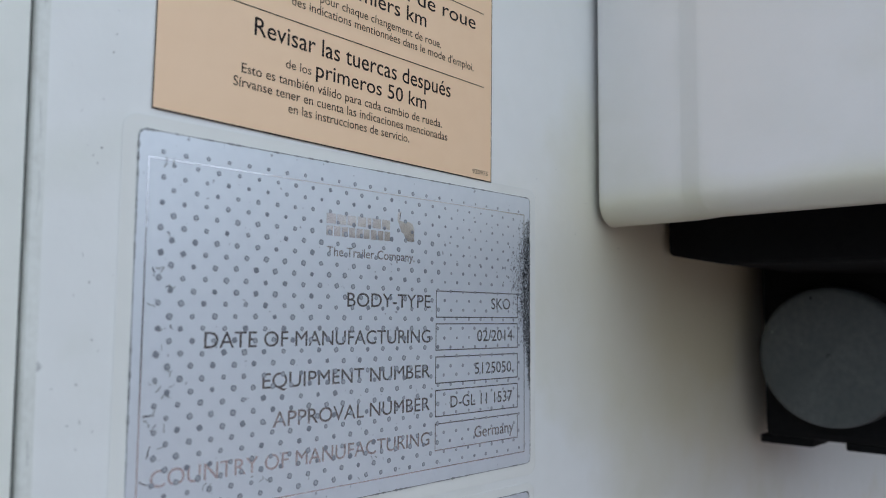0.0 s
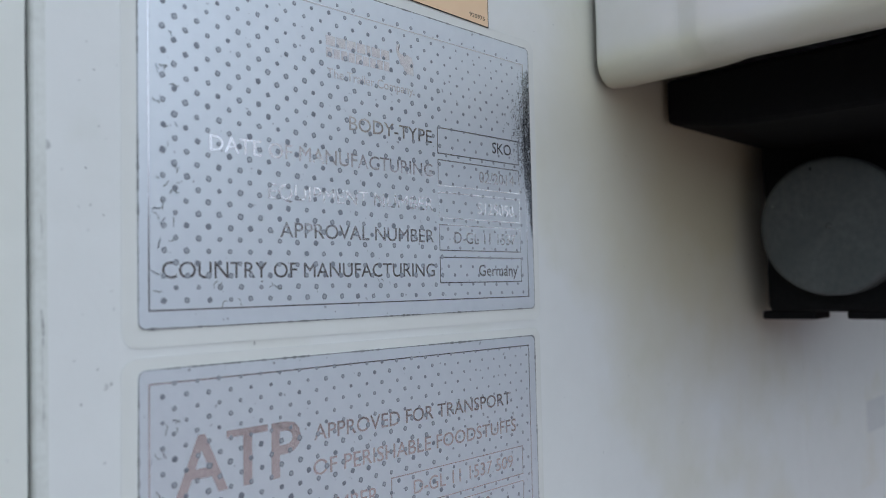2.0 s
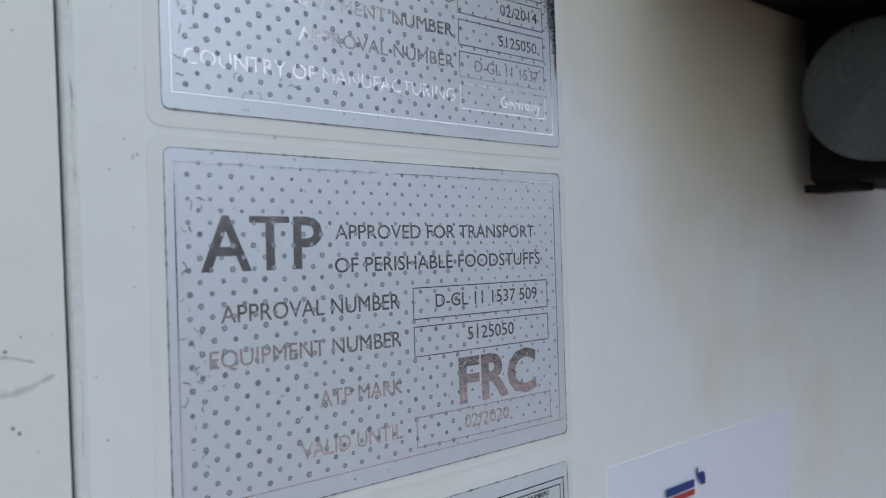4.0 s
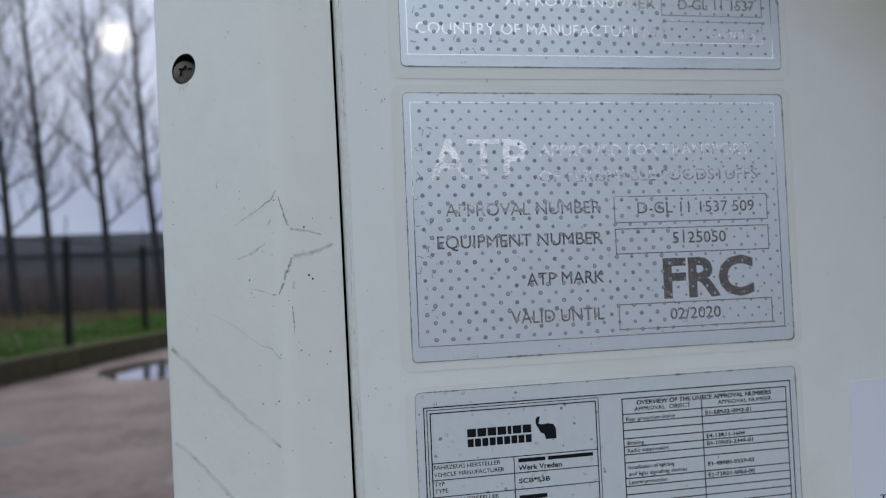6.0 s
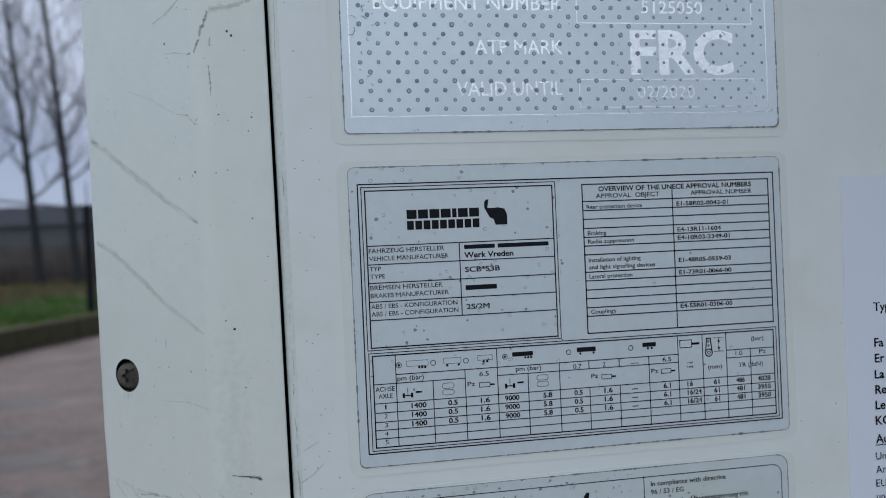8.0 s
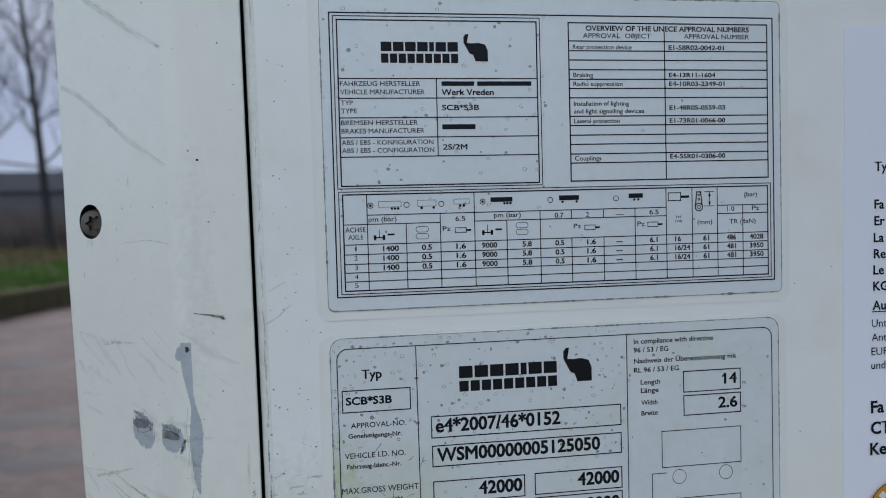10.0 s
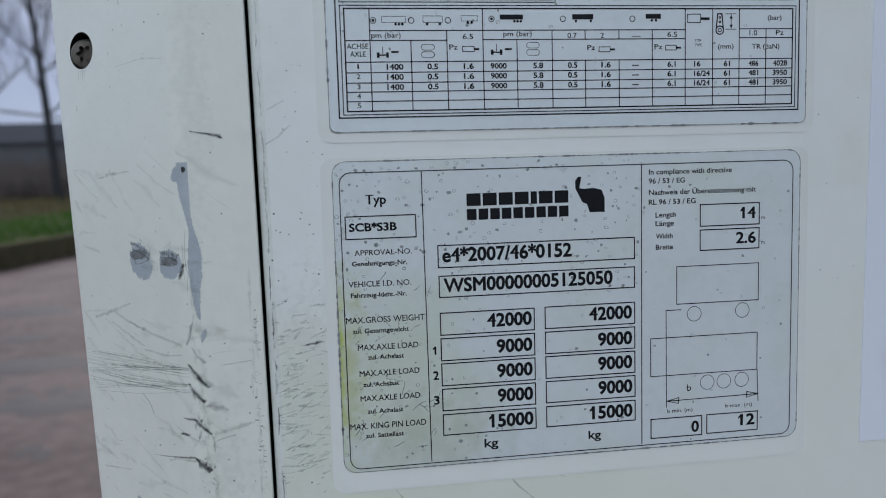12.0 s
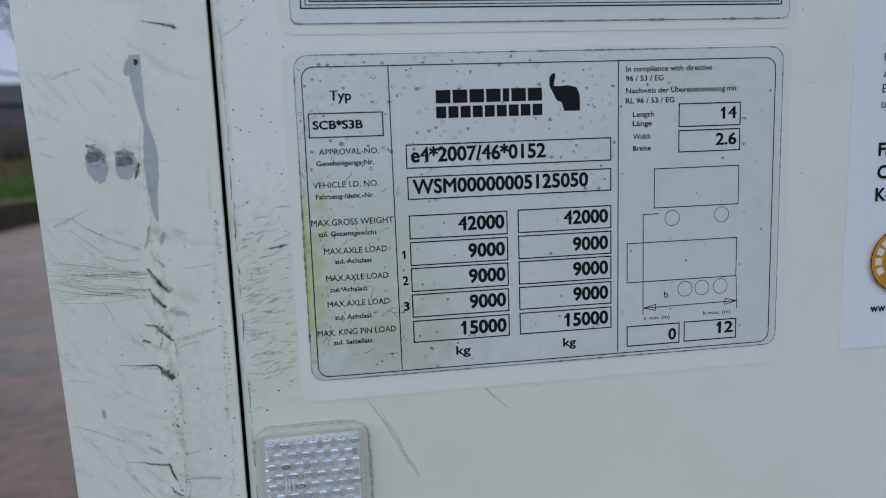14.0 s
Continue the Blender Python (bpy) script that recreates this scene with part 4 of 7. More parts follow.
        mark("fine_scratch", [(a0, z0), (58 + rnd.uniform(-5, 5), zm), (21.8 + 9 * rnd.random() ** 3, z2)],
             [0.12, rnd.uniform(0.12, 0.45), 0.15], MAT_GREYSCUFF if k % 12 == 0 else MAT_HAZE if k % 3 == 1 else MAT_RUB, POST, 80 + k, jag=0.5)
    # speckled dirt down the bend and along the seam
    rnd = random.Random(15)
    for k in range(90):
        z = 1350 + 62 * rnd.random()
        a = 17.2 + rnd.gauss(0, 1.6) + (1.8 if z > 1388 else 0)
        r = rnd.uniform(0.2, 0.7)
        mark("speck", [(a, z - r), (a + rnd.uniform(-0.6, 0.6), z + r)], [0.5 * r, 0.7 * r], MAT_GREYSCUFF if rnd.random() < 0.7 else MAT_SCUFF, POST, 1700 + k, jag=0.6, step=0.0003)
    for k in range(70):
        z = 1345 + 95 * rnd.random()
        a = 0.5 + abs(rnd.gauss(0, 1.1))
        mark("speck", [(a, z), (a + rnd.uniform(0.2, 1.3), z + rnd.uniform(-0.2, 0.4))], [0.35, 0.25], MAT_GREYSCUFF if rnd.random() < 0.6 else MAT_SCUFF, POST, 1800 + k, jag=0.5, step=0.0003)
    # two broad greenish rub lines
    for k, (pts, ws) in enumerate((
            ([(89.0, 1607.6), (79.0, 1602.4), (61.0, 1592.2), (41.5, 1581.8), (24.5, 1573.4)], [2.2, 2.6, 2.4, 1.9, 0.9]),
            ([(88.5, 1569.6), (78.0, 1565.6), (59.6, 1555.6), (44.5, 1546.6), (24.0, 1537.4)], [1.6, 2.0, 1.9, 1.5, 0.7]))):
        mark("rub_line", pts, ws, MAT_SOFTRUB, POST, 101 + k, "broad greenish rub mark", jag=0.12)
        mark("rub_line", [(a, z - 0.9) for a, z in pts], [0.35 * w for w in ws], MAT_GHOST, POST, 111 + k, jag=0.5, lift=0.0001)
        mark("rub_line", [(a + 1.5, z + 1.2) for a, z in pts[1:-1]], [0.3 * w for w in ws[1:-1]], MAT_GHOST, POST, 121 + k, jag=0.6, lift=0.0001)
    mark("rub_line", [(88.0, 1606.9), (83.0, 1605.0)], [1.0, 0.4], MAT_GREYSCUFF, POST, 131, jag=0.5, lift=0.0001)
    mark("rub_line", [(27.5, 1574.6), (24.2, 1573.2)], [0.4, 0.7], MAT_GREYSCUFF, POST, 132, jag=0.5, lift=0.0001)
    mark("rub_line", [(62.0, 1621.3), (48.0, 1616.4), (33.4, 1609.6)], [0.7, 1.0, 0.5], MAT_GHOST, POST, 133, jag=0.3)
    mark("rub_line", [(33.4, 1609.5), (27.0, 1608.2), (22.6, 1604.6)], [0.3, 0.6, 0.3], MAT_RUB, POST, 134, jag=0.5)
    mark("rub_line", [(40.3, 1630.4), (32.0, 1629.3), (26.0, 1628.0)], [0.2, 0.4, 0.2], MAT_RUB, POST, 135, jag=0.5)
    mark("scuff", [(25.8, 1627.6), (23.6, 1627.9)], [0.5, 0.4], MAT_SCUFF, POST, 136, jag=0.6, step=0.0003)
    # drips and larger grains of dirt on the upper post
    for k, (a, z) in enumerate(((70.7, 1613.8), (54.6, 1669.2), (17.0, 1630.3), (46.5, 1532.8))):
        mark("dirt_drip", [(a, z - 0.9), (a + 0.1, z + 0.2), (a - 0.2, z + 2.2)], [0.7, 0.7, 0.2], MAT_GREYSCUFF, POST, 140 + k, jag=0.5, step=0.0003)
    for k, (a, z, r) in enumerate(((38.8, 1660.0, 1.5), (12.4, 1651.5, 2.5), (29.7, 1643.6, 1.5), (24.7, 1642.0, 1.3), (36.7, 1628.5, 1.5), (25.2, 1623.5, 1.5), (15.3, 1607.6, 1.8), (5.1, 1606.6, 2.0),
                                   (6.4, 1602.2, 1.5), (33.2, 1588.3, 2.2), (24.5, 1589.7, 2.8), (25.9, 1588.6, 1.6), (68.6, 1582.1, 1.5), (6.5, 1574.1, 1.8), (23.0, 1661.4, 2.0), (31.6, 1566.9, 1.4),
                                   (39.8, 1562.3, 1.3), (56.1, 1552.5, 2.0), (16.5, 1541.6, 1.7), (13.9, 1538.8, 3.0), (32.6, 1524.9, 2.0), (45.4, 1525.6, 1.5), (51.0, 1525.0, 1.5), (11.4, 1519.9, 1.5))):
        r *= 0.105
        mark("speck", [(a, z - r), (a + 0.3 * r, z), (a, z + r)], [r, 1.7 * r, r], MAT_SPECK, POST, 150 + k, jag=0.5, step=0.0002)
    # loose faint scratches low on the post
    rnd = random.Random(11)
    for k in range(30):
        s0, z0 = rnd.uniform(4, 80), rnd.uniform(1345, 1480)
        ln, an = rnd.uniform(3, 16), rnd.uniform(-0.35, 0.7)
        mark("fine_scratch", [(s0, z0), (min(86, s0 + ln * 0.5 * math.cos(an)), z0 + ln * 0.5 * math.sin(an) + rnd.uniform(-0.5, 0.5)), (min(86, s0 + ln * math.cos(an)), z0 + ln * math.sin(an))],
             [0.08, rnd.uniform(0.15, 0.45), 0.06], MAT_HAZE if rnd.random() < 0.3 else MAT_GHOST, POST, 200 + k, jag=0.6)
    # broad thin smears of grime over the lower post, down its bend and along its edge at the seam
    rnd = random.Random(63)
    for k in range(64):
        s0, z0 = rnd.uniform(6, 84), rnd.uniform(1340, 1485)
        ln, an = rnd.uniform(8, 30), rnd.gauss(0.25, 0.25)
        dx, dz = ln * math.cos(an), ln * math.sin(an)
        mark("smear", [(s0 - dx / 2, z0 - dz / 2), (s0 + rnd.uniform(-1, 1), z0 + rnd.uniform(-1.5, 1.5)), (min(86, s0 + dx / 2), z0 + dz / 2)],
             [0.5, rnd.uniform(0.9, 3.6), 0.4], MAT_GHOST, POST, 2200 + k, lift=0.00004, step=0.001)
    z = 1340.0
    while z < 1446:
        ln = rnd.uniform(4, 13)
        a = 17.0 + (1.6 if z > 1388 else 0) + rnd.uniform(-1.4, 1.4)
        mark("smear", [(a, z), (a + rnd.uniform(-1, 1), z + ln / 2), (a + rnd.uniform(-1, 1.5), z + ln)], [0.5, rnd.uniform(1.0, 2.8), 0.5], MAT_GHOST, POST, 2300 + int(z), lift=0.00004, step=0.001)
        a = 2.2 + rnd.uniform(-0.8, 1.2)
        mark("smear", [(a, z), (a + rnd.uniform(-0.4, 0.6), z + ln / 2), (a, z + ln)], [0.3, rnd.uniform(0.5, 1.4), 0.3], MAT_GHOST, POST, 2500 + int(z), lift=0.00004, step=0.001)
        z += ln * 0.55
    # scuffs on the wall beside the seam
    rnd = random.Random(12)
    for k in range(150):
        z0 = rnd.triangular(1372, 1445, 1402)
        x0 = -19.5 + 14 * rnd.random() ** 1.6
        ln, an = rnd.uniform(1.2, 7), rnd.gauss(0.22, 0.2)
        mark("fine_scratch", [(x0, z0), (x0 + ln * math.cos(an) * 0.5, z0 + ln * math.sin(an) * 0.5 + rnd.uniform(-0.2, 0.2)), (min(-3.5, x0 + ln * math.cos(an)), z0 + ln * math.sin(an))],
             [0.2, rnd.uniform(0.25, 0.9), 0.15], MAT_RUB if rnd.random() < 0.75 else MAT_HAZE, front, 300 + k, on_post=False, jag=0.7)
    for k, (pts, ws) in enumerate((([(-11.0, 1426.1), (-7.7, 1426.5), (-4.1, 1427.0)], [0.3, 0.9, 0.6]), ([(-13.8, 1428.1), (-12.5, 1429.5), (-11.3, 1431.0)], [0.8, 0.9, 0.4]),
                                   ([(-15.7, 1412.8), (-11.9, 1412.4)], [0.3, 0.4]), ([(-19.4, 1487.5), (-15.0, 1490.0), (-11.5, 1493.5)], [0.3, 0.6, 0.3]), ([(-18.5, 1497.5), (-13.0, 1500.5)], [0.3, 0.5]))):
        mark("scuff", pts, ws, MAT_SCUFF if k == 0 else MAT_GREYSCUFF if k < 3 else MAT_HAZE, front, 1900 + k, on_post=False, jag=0.7)
    mark("drag_mark", [(16, 1378), (21, 1370.5), (25, 1363), (29.5, 1354.5), (32, 1350)], [0.3, 0.7, 1.2, 1.4, 0.5], MAT_RUB, front, 401, on_post=False, jag=0.4)
    mark("drag_mark", [(20, 1374), (25, 1365), (30, 1353)], [0.15, 0.35, 0.2], MAT_HAZE, front, 402, on_post=False, jag=0.6)
    mark("drag_mark", [(51, 1382), (56, 1375.5), (62, 1370)], [0.2, 0.6, 0.2], MAT_GREYSCUFF, front, 403, on_post=False, jag=0.5)
    mark("drag_mark", [(63, 1381.5), (72, 1377)], [0.3, 0.2], MAT_GREYSCUFF, front, 404, on_post=False, jag=0.5)
    # grime round the reflector, with its contact shadow painted as a dark line
    mark("dirt_shade_line", [(-18.6, 1360.0), (-18.3, 1367.0), (-15.0, 1371.1), (0.0, 1371.3), (11.5, 1371.1), (16.2, 1367.5), (16.7, 1358.0), (16.7, 1340.0)], [0.4, 0.6, 0.5, 0.6, 0.7, 0.9, 1.0, 0.8], MAT_GREYSCUFF, front, 2001, on_post=False, jag=0.3)
    # dirt line along the seam
    rnd = random.Random(31)
    z = 1342.0
    k = 0
    while z < 1850:
        ln = rnd.uniform(2.0, 11.0)
        low = z < 1505
        if rnd.random() < (0.75 if low else 0.35):
            xa, xb = seam_x(z / 1000) * 1000 + 2.3 + rnd.uniform(-0.2, 0.4), seam_x((z + ln) / 1000) * 1000 + 2.3 + rnd.uniform(-0.2, 0.4)
            w = rnd.uniform(0.25, 0.8) if low else rnd.uniform(0.15, 0.35)
            mark("dirt_shade_line", [(xa, z), ((xa + xb) / 2 + rnd.uniform(0, 0.3), z + ln / 2), (xb, z + ln)], [w * 0.5, w, w * 0.4], MAT_SCUFF if rnd.random() < (0.45 if z < 1440 else 0.12) else MAT_GREYSCUFF, front, 420 + k, on_post=False, jag=0.8)
        z += ln
        k += 1
    # specks
    rnd = random.Random(21)
    spots = [(11.0, 1428.3), (4.2, 1414.3), (2.8, 1410.9), (5.0, 1406.2), (50.0, 1396.3), (66.2, 1389.7), (41.2, 1393.2), (9.0, 1366.0), (4.8, 1363.3), (11.0, 1385.2), (16.5, 1378.0), (21.2, 1378.8), (29.5, 1369.6), (45.5, 1371.8)]
    for k in range(200):
        s0, z0 = (rnd.uniform(2, 84), 1345 + 400 * rnd.random() ** 1.5) if k >= len(spots) else spots[k]
        r = rnd.choice((0.07, 0.09, 0.11, 0.15)) if k >= len(spots) else rnd.uniform(0.16, 0.26)
        mark("speck", [(s0, z0 - r), (s0 + rnd.uniform(-0.1, 0.1), z0), (s0 + rnd.uniform(-0.2, 0.2), z0 + r)], [r, 1.5 * r, r], MAT_SPECK, POST, 500 + k, jag=0.5, step=0.0002)
    for s0, z0 in ((37.8, 1633.1), (11.5, 1634.0), (10.2, 1632.6)):
        mark("rust_speck", [(s0 - 0.3, z0), (s0, z0 + 0.2), (s0 + 0.3, z0 + 0.1)], [0.2, 0.5, 0.3], MAT_RUST, POST, int(s0 * 7), jag=0.5, step=0.0003)
    near = [(-17.7, 1466.9), (-9.9, 1465.1), (-16.0, 1461.2), (-6.3, 1460.3), (-18.8, 1452.8), (-17.3, 1446.6), (-5.1, 1448.0), (-6.8, 1438.5), (-15.5, 1440.1), (-5.3, 1419.9), (-5.9, 1417.3), (-5.2, 1431.0),
            (-18.7, 1385.2), (-19.2, 1376.5), (-12.7, 1388.4), (-10.1, 1382.5), (-13.9, 1376.6)]
    for k in range(220):
        x0, z0 = (rnd.choice((rnd.uniform(-18, -2), rnd.uniform(158, 320))), rnd.uniform(1350, 1840)) if k >= len(near) else near[k]
        r = rnd.choice((0.08, 0.11, 0.15)) if k >= len(near) else rnd.uniform(0.13, 0.24)
        mark("speck", [(x0, z0 - r), (x0, z0 + r)], [r, 1.5 * r], MAT_SPECK, front, 600 + k, on_post=False, jag=0.5, step=0.0002)
    for k, (x0, z0, r) in enumerate(SMUDGES):
        mark("smudge", [(x0 - 0.2 * r, z0 - 0.8 * r), (x0 + 0.3 * r, z0 - 0.1 * r), (x0, z0 + 0.9 * r)], [0.3 * r, 0.8 * r, 0.3 * r], MAT_GREYSCUFF, front, 1950 + k, on_post=False, jag=0.6, step=0.0003)
    for z in (1.7182, 1.5210):
        for k in range(5):
            s0 = 72.5 + (k - 2) * 1.3
            mark("run_stain", [(s0, z * 1000 - 6.2), (s0 + 0.2, z * 1000 - 7.8 - (k * 7 % 5) * 0.5)], [0.9, 0.3], MAT_HAZE, POST, 700 + k, jag=0.5, step=0.0003)


# ---- the labels ----
Y_FILM, Y_PLATE, Y_PRINT, Y_DOT = -0.00012, -0.00030, -0.00036, -0.00037


def label_base(name, top, w, h, mat, r, label, category, film, seed, group="labels on the front wall"):
    """A label on the wall, its origin at its top left corner: film border, backing, edge grime."""
    e = holder(name, (0, 0, top), label, category, group)
    fl, fr, ft, fb = film
    part("film_border", slab(rounded(-fl, -h - fb, w + fr, ft, 0.004), Y_FILM, 0.0), MAT_FILM, e, "clear film reaching past the label")
    bm = ring(rounded(-fl, -h - fb, w + fr, ft, 0.004), rounded(-fl + 0.00025, -h - fb + 0.00025, w + fr - 0.00025, ft - 0.00025, 0.0038), Y_FILM - 0.00002)
    part("film_edge", bm, MAT_FILMEDGE, e)
    part("backing", slab(rounded(0, -h, w, 0, r), Y_PLATE, Y_FILM), mat, e)
    ragged(e, w, h, r, Y_PLATE - 0.00003, seed)
    return e


def dots(e, xa, xb, za, zb, x0, z0, seed, px, pz, skew=0.005):
    """Rows of small embossed dots, every other row set over by half."""
    rnd = random.Random(seed)
    bm = bmesh.new()
    row = math.floor((za - z0) / pz)
    while z0 + row * pz < zb:
        z = z0 + row * pz
        x = x0 + (px / 2 if row % 2 else 0)
        x -= px * math.floor((x - xa) / px)
        while x < xb:
            if z > za:
                cx, cz, r = x + rnd.uniform(-0.18, 0.18), z + skew * (x - x0) + rnd.uniform(-0.12, 0.12), rnd.uniform(0.66, 0.90) * (0.72 if x > 0.7 * xb else 1) * (0.8 if z < 20 else 1)
                n = 8
                ph = 0.5 * (1 if rnd.random() < 0.5 else -1) + rnd.uniform(-0.2, 0.2)
                wv = [rnd.uniform(0.9, 1.04) * (1.12 if k % 2 else 0.98) for k in range(n)]
                lo = [bm.verts.new(((cx + r * wv[k] * math.cos(6.2832 * (k + ph) / n)) / 1000, Y_DOT, -(cz + r * wv[k] * math.sin(6.2832 * (k + ph) / n)) / 1000)) for k in range(n)]
                hi = [bm.verts.new(((cx + 0.6 * r * math.cos(6.2832 * (k + ph) / n)) / 1000, Y_DOT - 0.00006, -(cz + 0.6 * r * math.sin(6.2832 * (k + ph) / n)) / 1000)) for k in range(n)]
                for k in range(n):
                    bm.faces.new((lo[k], hi[k], hi[(k + 1) % n], lo[(k + 1) % n]))
                bm.faces.new(hi[::-1]).material_index = 1 if rnd.random() < 0.75 else 0
            x += px
        row += 1
    bmesh.ops.recalc_face_normals(bm, faces=bm.faces)
    ob = part("embossed_dots", bm, MAT_DOT, e, "rows of small dark embossed dots")
    ob.data.materials.append(MAT_DOTTOP)
    ob["kind"] = "stuff"


def creases(e, count, xa, xb, za, zb, seed):
    """Fine dark wrinkles where the foil's film has lifted."""
    rnd = random.Random(seed)
    for _ in range(count):
        g = bmesh.new()
        x, z = rnd.uniform(xa, xb), rnd.uniform(za, zb)
        an = rnd.uniform(0, 6.28)
        for _ in range(rnd.randrange(2, 6)):
            ln = rnd.uniform(0.25, 0.8)
            an += rnd.uniform(-1.0, 1.0)
            x2, z2 = x + ln * math.cos(an), z + ln * math.sin(an)
            rule(g, x, z, x2, z2, rnd.uniform(0.12, 0.30), Y_DOT - 0.00010)
            x, z = x2, z2
        part("film_crease", g, MAT_SCRAPE if rnd.random() < 0.3 else MAT_BUBBLE, e)


def body_type_label():
    e = label_base("body_type_label", 1.8100, 0.1567, 0.1003, MAT_FOIL, 0.002, "silver security foil label with dotted ground stating body type and maker", "label", (0.0040, 0.0035, 0.0035, 0.0045), 3)
    y = Y_PRINT
    dots(e, 3.6, 152.2, 4.2, 95.0, 6.65, 11.50, 4, 6.22, 3.147)
    part("border_line", outline_box(bmesh.new(), 2.8, 6.9, 153.0, 95.7, 0.35, y), MAT_MIRROR, e)
    logo_bars(e, 58.3, 83.8, 15.4, 18.9, 22.0, y, MAT_MIRROR)
    logo_shape(e, 86.0, 94.6, 12.0, 22.1, y, MAT_MIRROR)
    write(e, "The Trailer Company.", 58.6, 94.8, 28.0, 2.7, y, MAT_MIRROR, 0.01)
    for k, (txt, xa, za, val, va, vb) in enumerate((
            ("BODY-TYPE", 66.7, 43.0, "SKO", 133.8, 144.6), ("DATE OF MANUFACTURING", 19.5, 54.4, "02/2014", 126.1, 146.0),
            ("EQUIPMENT NUMBER", 37.4, 65.8, "5125050.", 124.9, 146.4), ("APPROVAL NUMBER", 41.1, 76.5, "D-GL 11 1537", 112.5, 145.8),
            ("COUNTRY OF MANUFACTURING", 6.1, 87.8, "Germany", 124.8, 146.6))):
        write(e, txt, xa, 102.5, za, 4.2, y, MAT_MIRROR, 0.004)
        write(e, val, va, vb, za, 3.9, y, MAT_MIRROR, 0.004)
        part("value_box", outline_box(bmesh.new(), 105.2, 37.2 + 11.05 * k, 148.9, 46.0 + 11.0 * k, 0.35, y), MAT_MIRROR, e)
    creases(e, 26, 3.5, 11, 8, 95, 71)
    creases(e, 10, 20, 120, 88, 97, 72)
    # scraped patch down the far edge, bare metal
    rnd = random.Random(8)
    bm = bmesh.new()
    for _ in range(4200):
        cz = 8 + 66 * rnd.betavariate(1.7, 2.0)
        cx = 156.4 - abs(rnd.gauss(0, 4.6)) * max(0.15, 1 - abs(cz - 32) / 40)
        r = rnd.uniform(0.06, 0.26)
        a0 = rnd.random() * 6
        fill(bm, y - 0.00012, *[(cx + r * rnd.uniform(0.5, 1) * math.cos(a0 - 6.2832 * k / 5), cz + r * 1.5 * rnd.uniform(0.5, 1) * math.sin(a0 - 6.2832 * k / 5)) for k in range(5)])
    ob = part("scraped_patch", bm, MAT_SCRAPE, e, "scraped patch of bare metal")
    ob["kind"] = "stuff"


def atp_label():
    e = label_base("atp_label", 1.7000, 0.1560, 0.0995, MAT_FOIL, 0.002, "silver security foil label approving transport of perishable foodstuffs", "label", (0.0042, 0.0035, 0.0030, 0.0035), 5)
    e.rotation_euler = (0, 0.003, 0)
    y = Y_PRINT
    dots(e, 3.6, 151.0, 3.4, 93.6, 12.35, 6.86, 6, 6.27, 3.14, 0.002)
    part("border_line", outline_box(bmesh.new(), 2.7, 3.6, 152.0, 93.9, 0.35, y), MAT_MIRROR, e)
    write(e, "ATP", 9.3, 47.2, 32.3, 14.4, y, MAT_MIRROR, 0.018)
    write(e, "APPROVED FOR TRANSPORT", 51.8, 140.6, 24.2, 4.3, y, MAT_MIRROR, 0.006)
    write(e, "OF PERISHABLE FOODSTUFFS", 51.4, 143.3, 34.2, 4.4, y, MAT_MIRROR, 0.006)
    for txt, xa, xb, za in (("APPROVAL NUMBER", 14.5, 75.7, 46.4), ("EQUIPMENT NUMBER", 11.0, 75.9, 58.3), ("ATP MARK", 44.8, 75.8, 73.2), ("VALID UNTIL", 38.1, 75.2, 87.3)):
        write(e, txt, xa, xb, za, 4.7, y, MAT_MIRROR, 0.006)
    for za, zb, val, va, vb, vz in ((40.3, 50.4, "D-GL 11 1537 509", 90.8, 141.0, 47.0), (52.9, 62.5, "5125050", 105.0, 128.0, 59.0), (82.1, 91.7, "02/2020", 102.5, 124.1, 88.7)):
        part("value_box", outline_box(bmesh.new(), 81.3, za, 146.7, zb, 0.35, y), MAT_MIRROR, e)
        write(e, val, va, vb, vz, 4.3, y, MAT_MIRROR, 0.006)
    creases(e, 26, 3.5, 10, 6, 92, 73)
    creases(e, 8, 90, 150, 60, 94, 74)
    write(e, "FRC", 100.3, 139.4, 79.9, 14.4, y, MAT_MIRROR, 0.035)


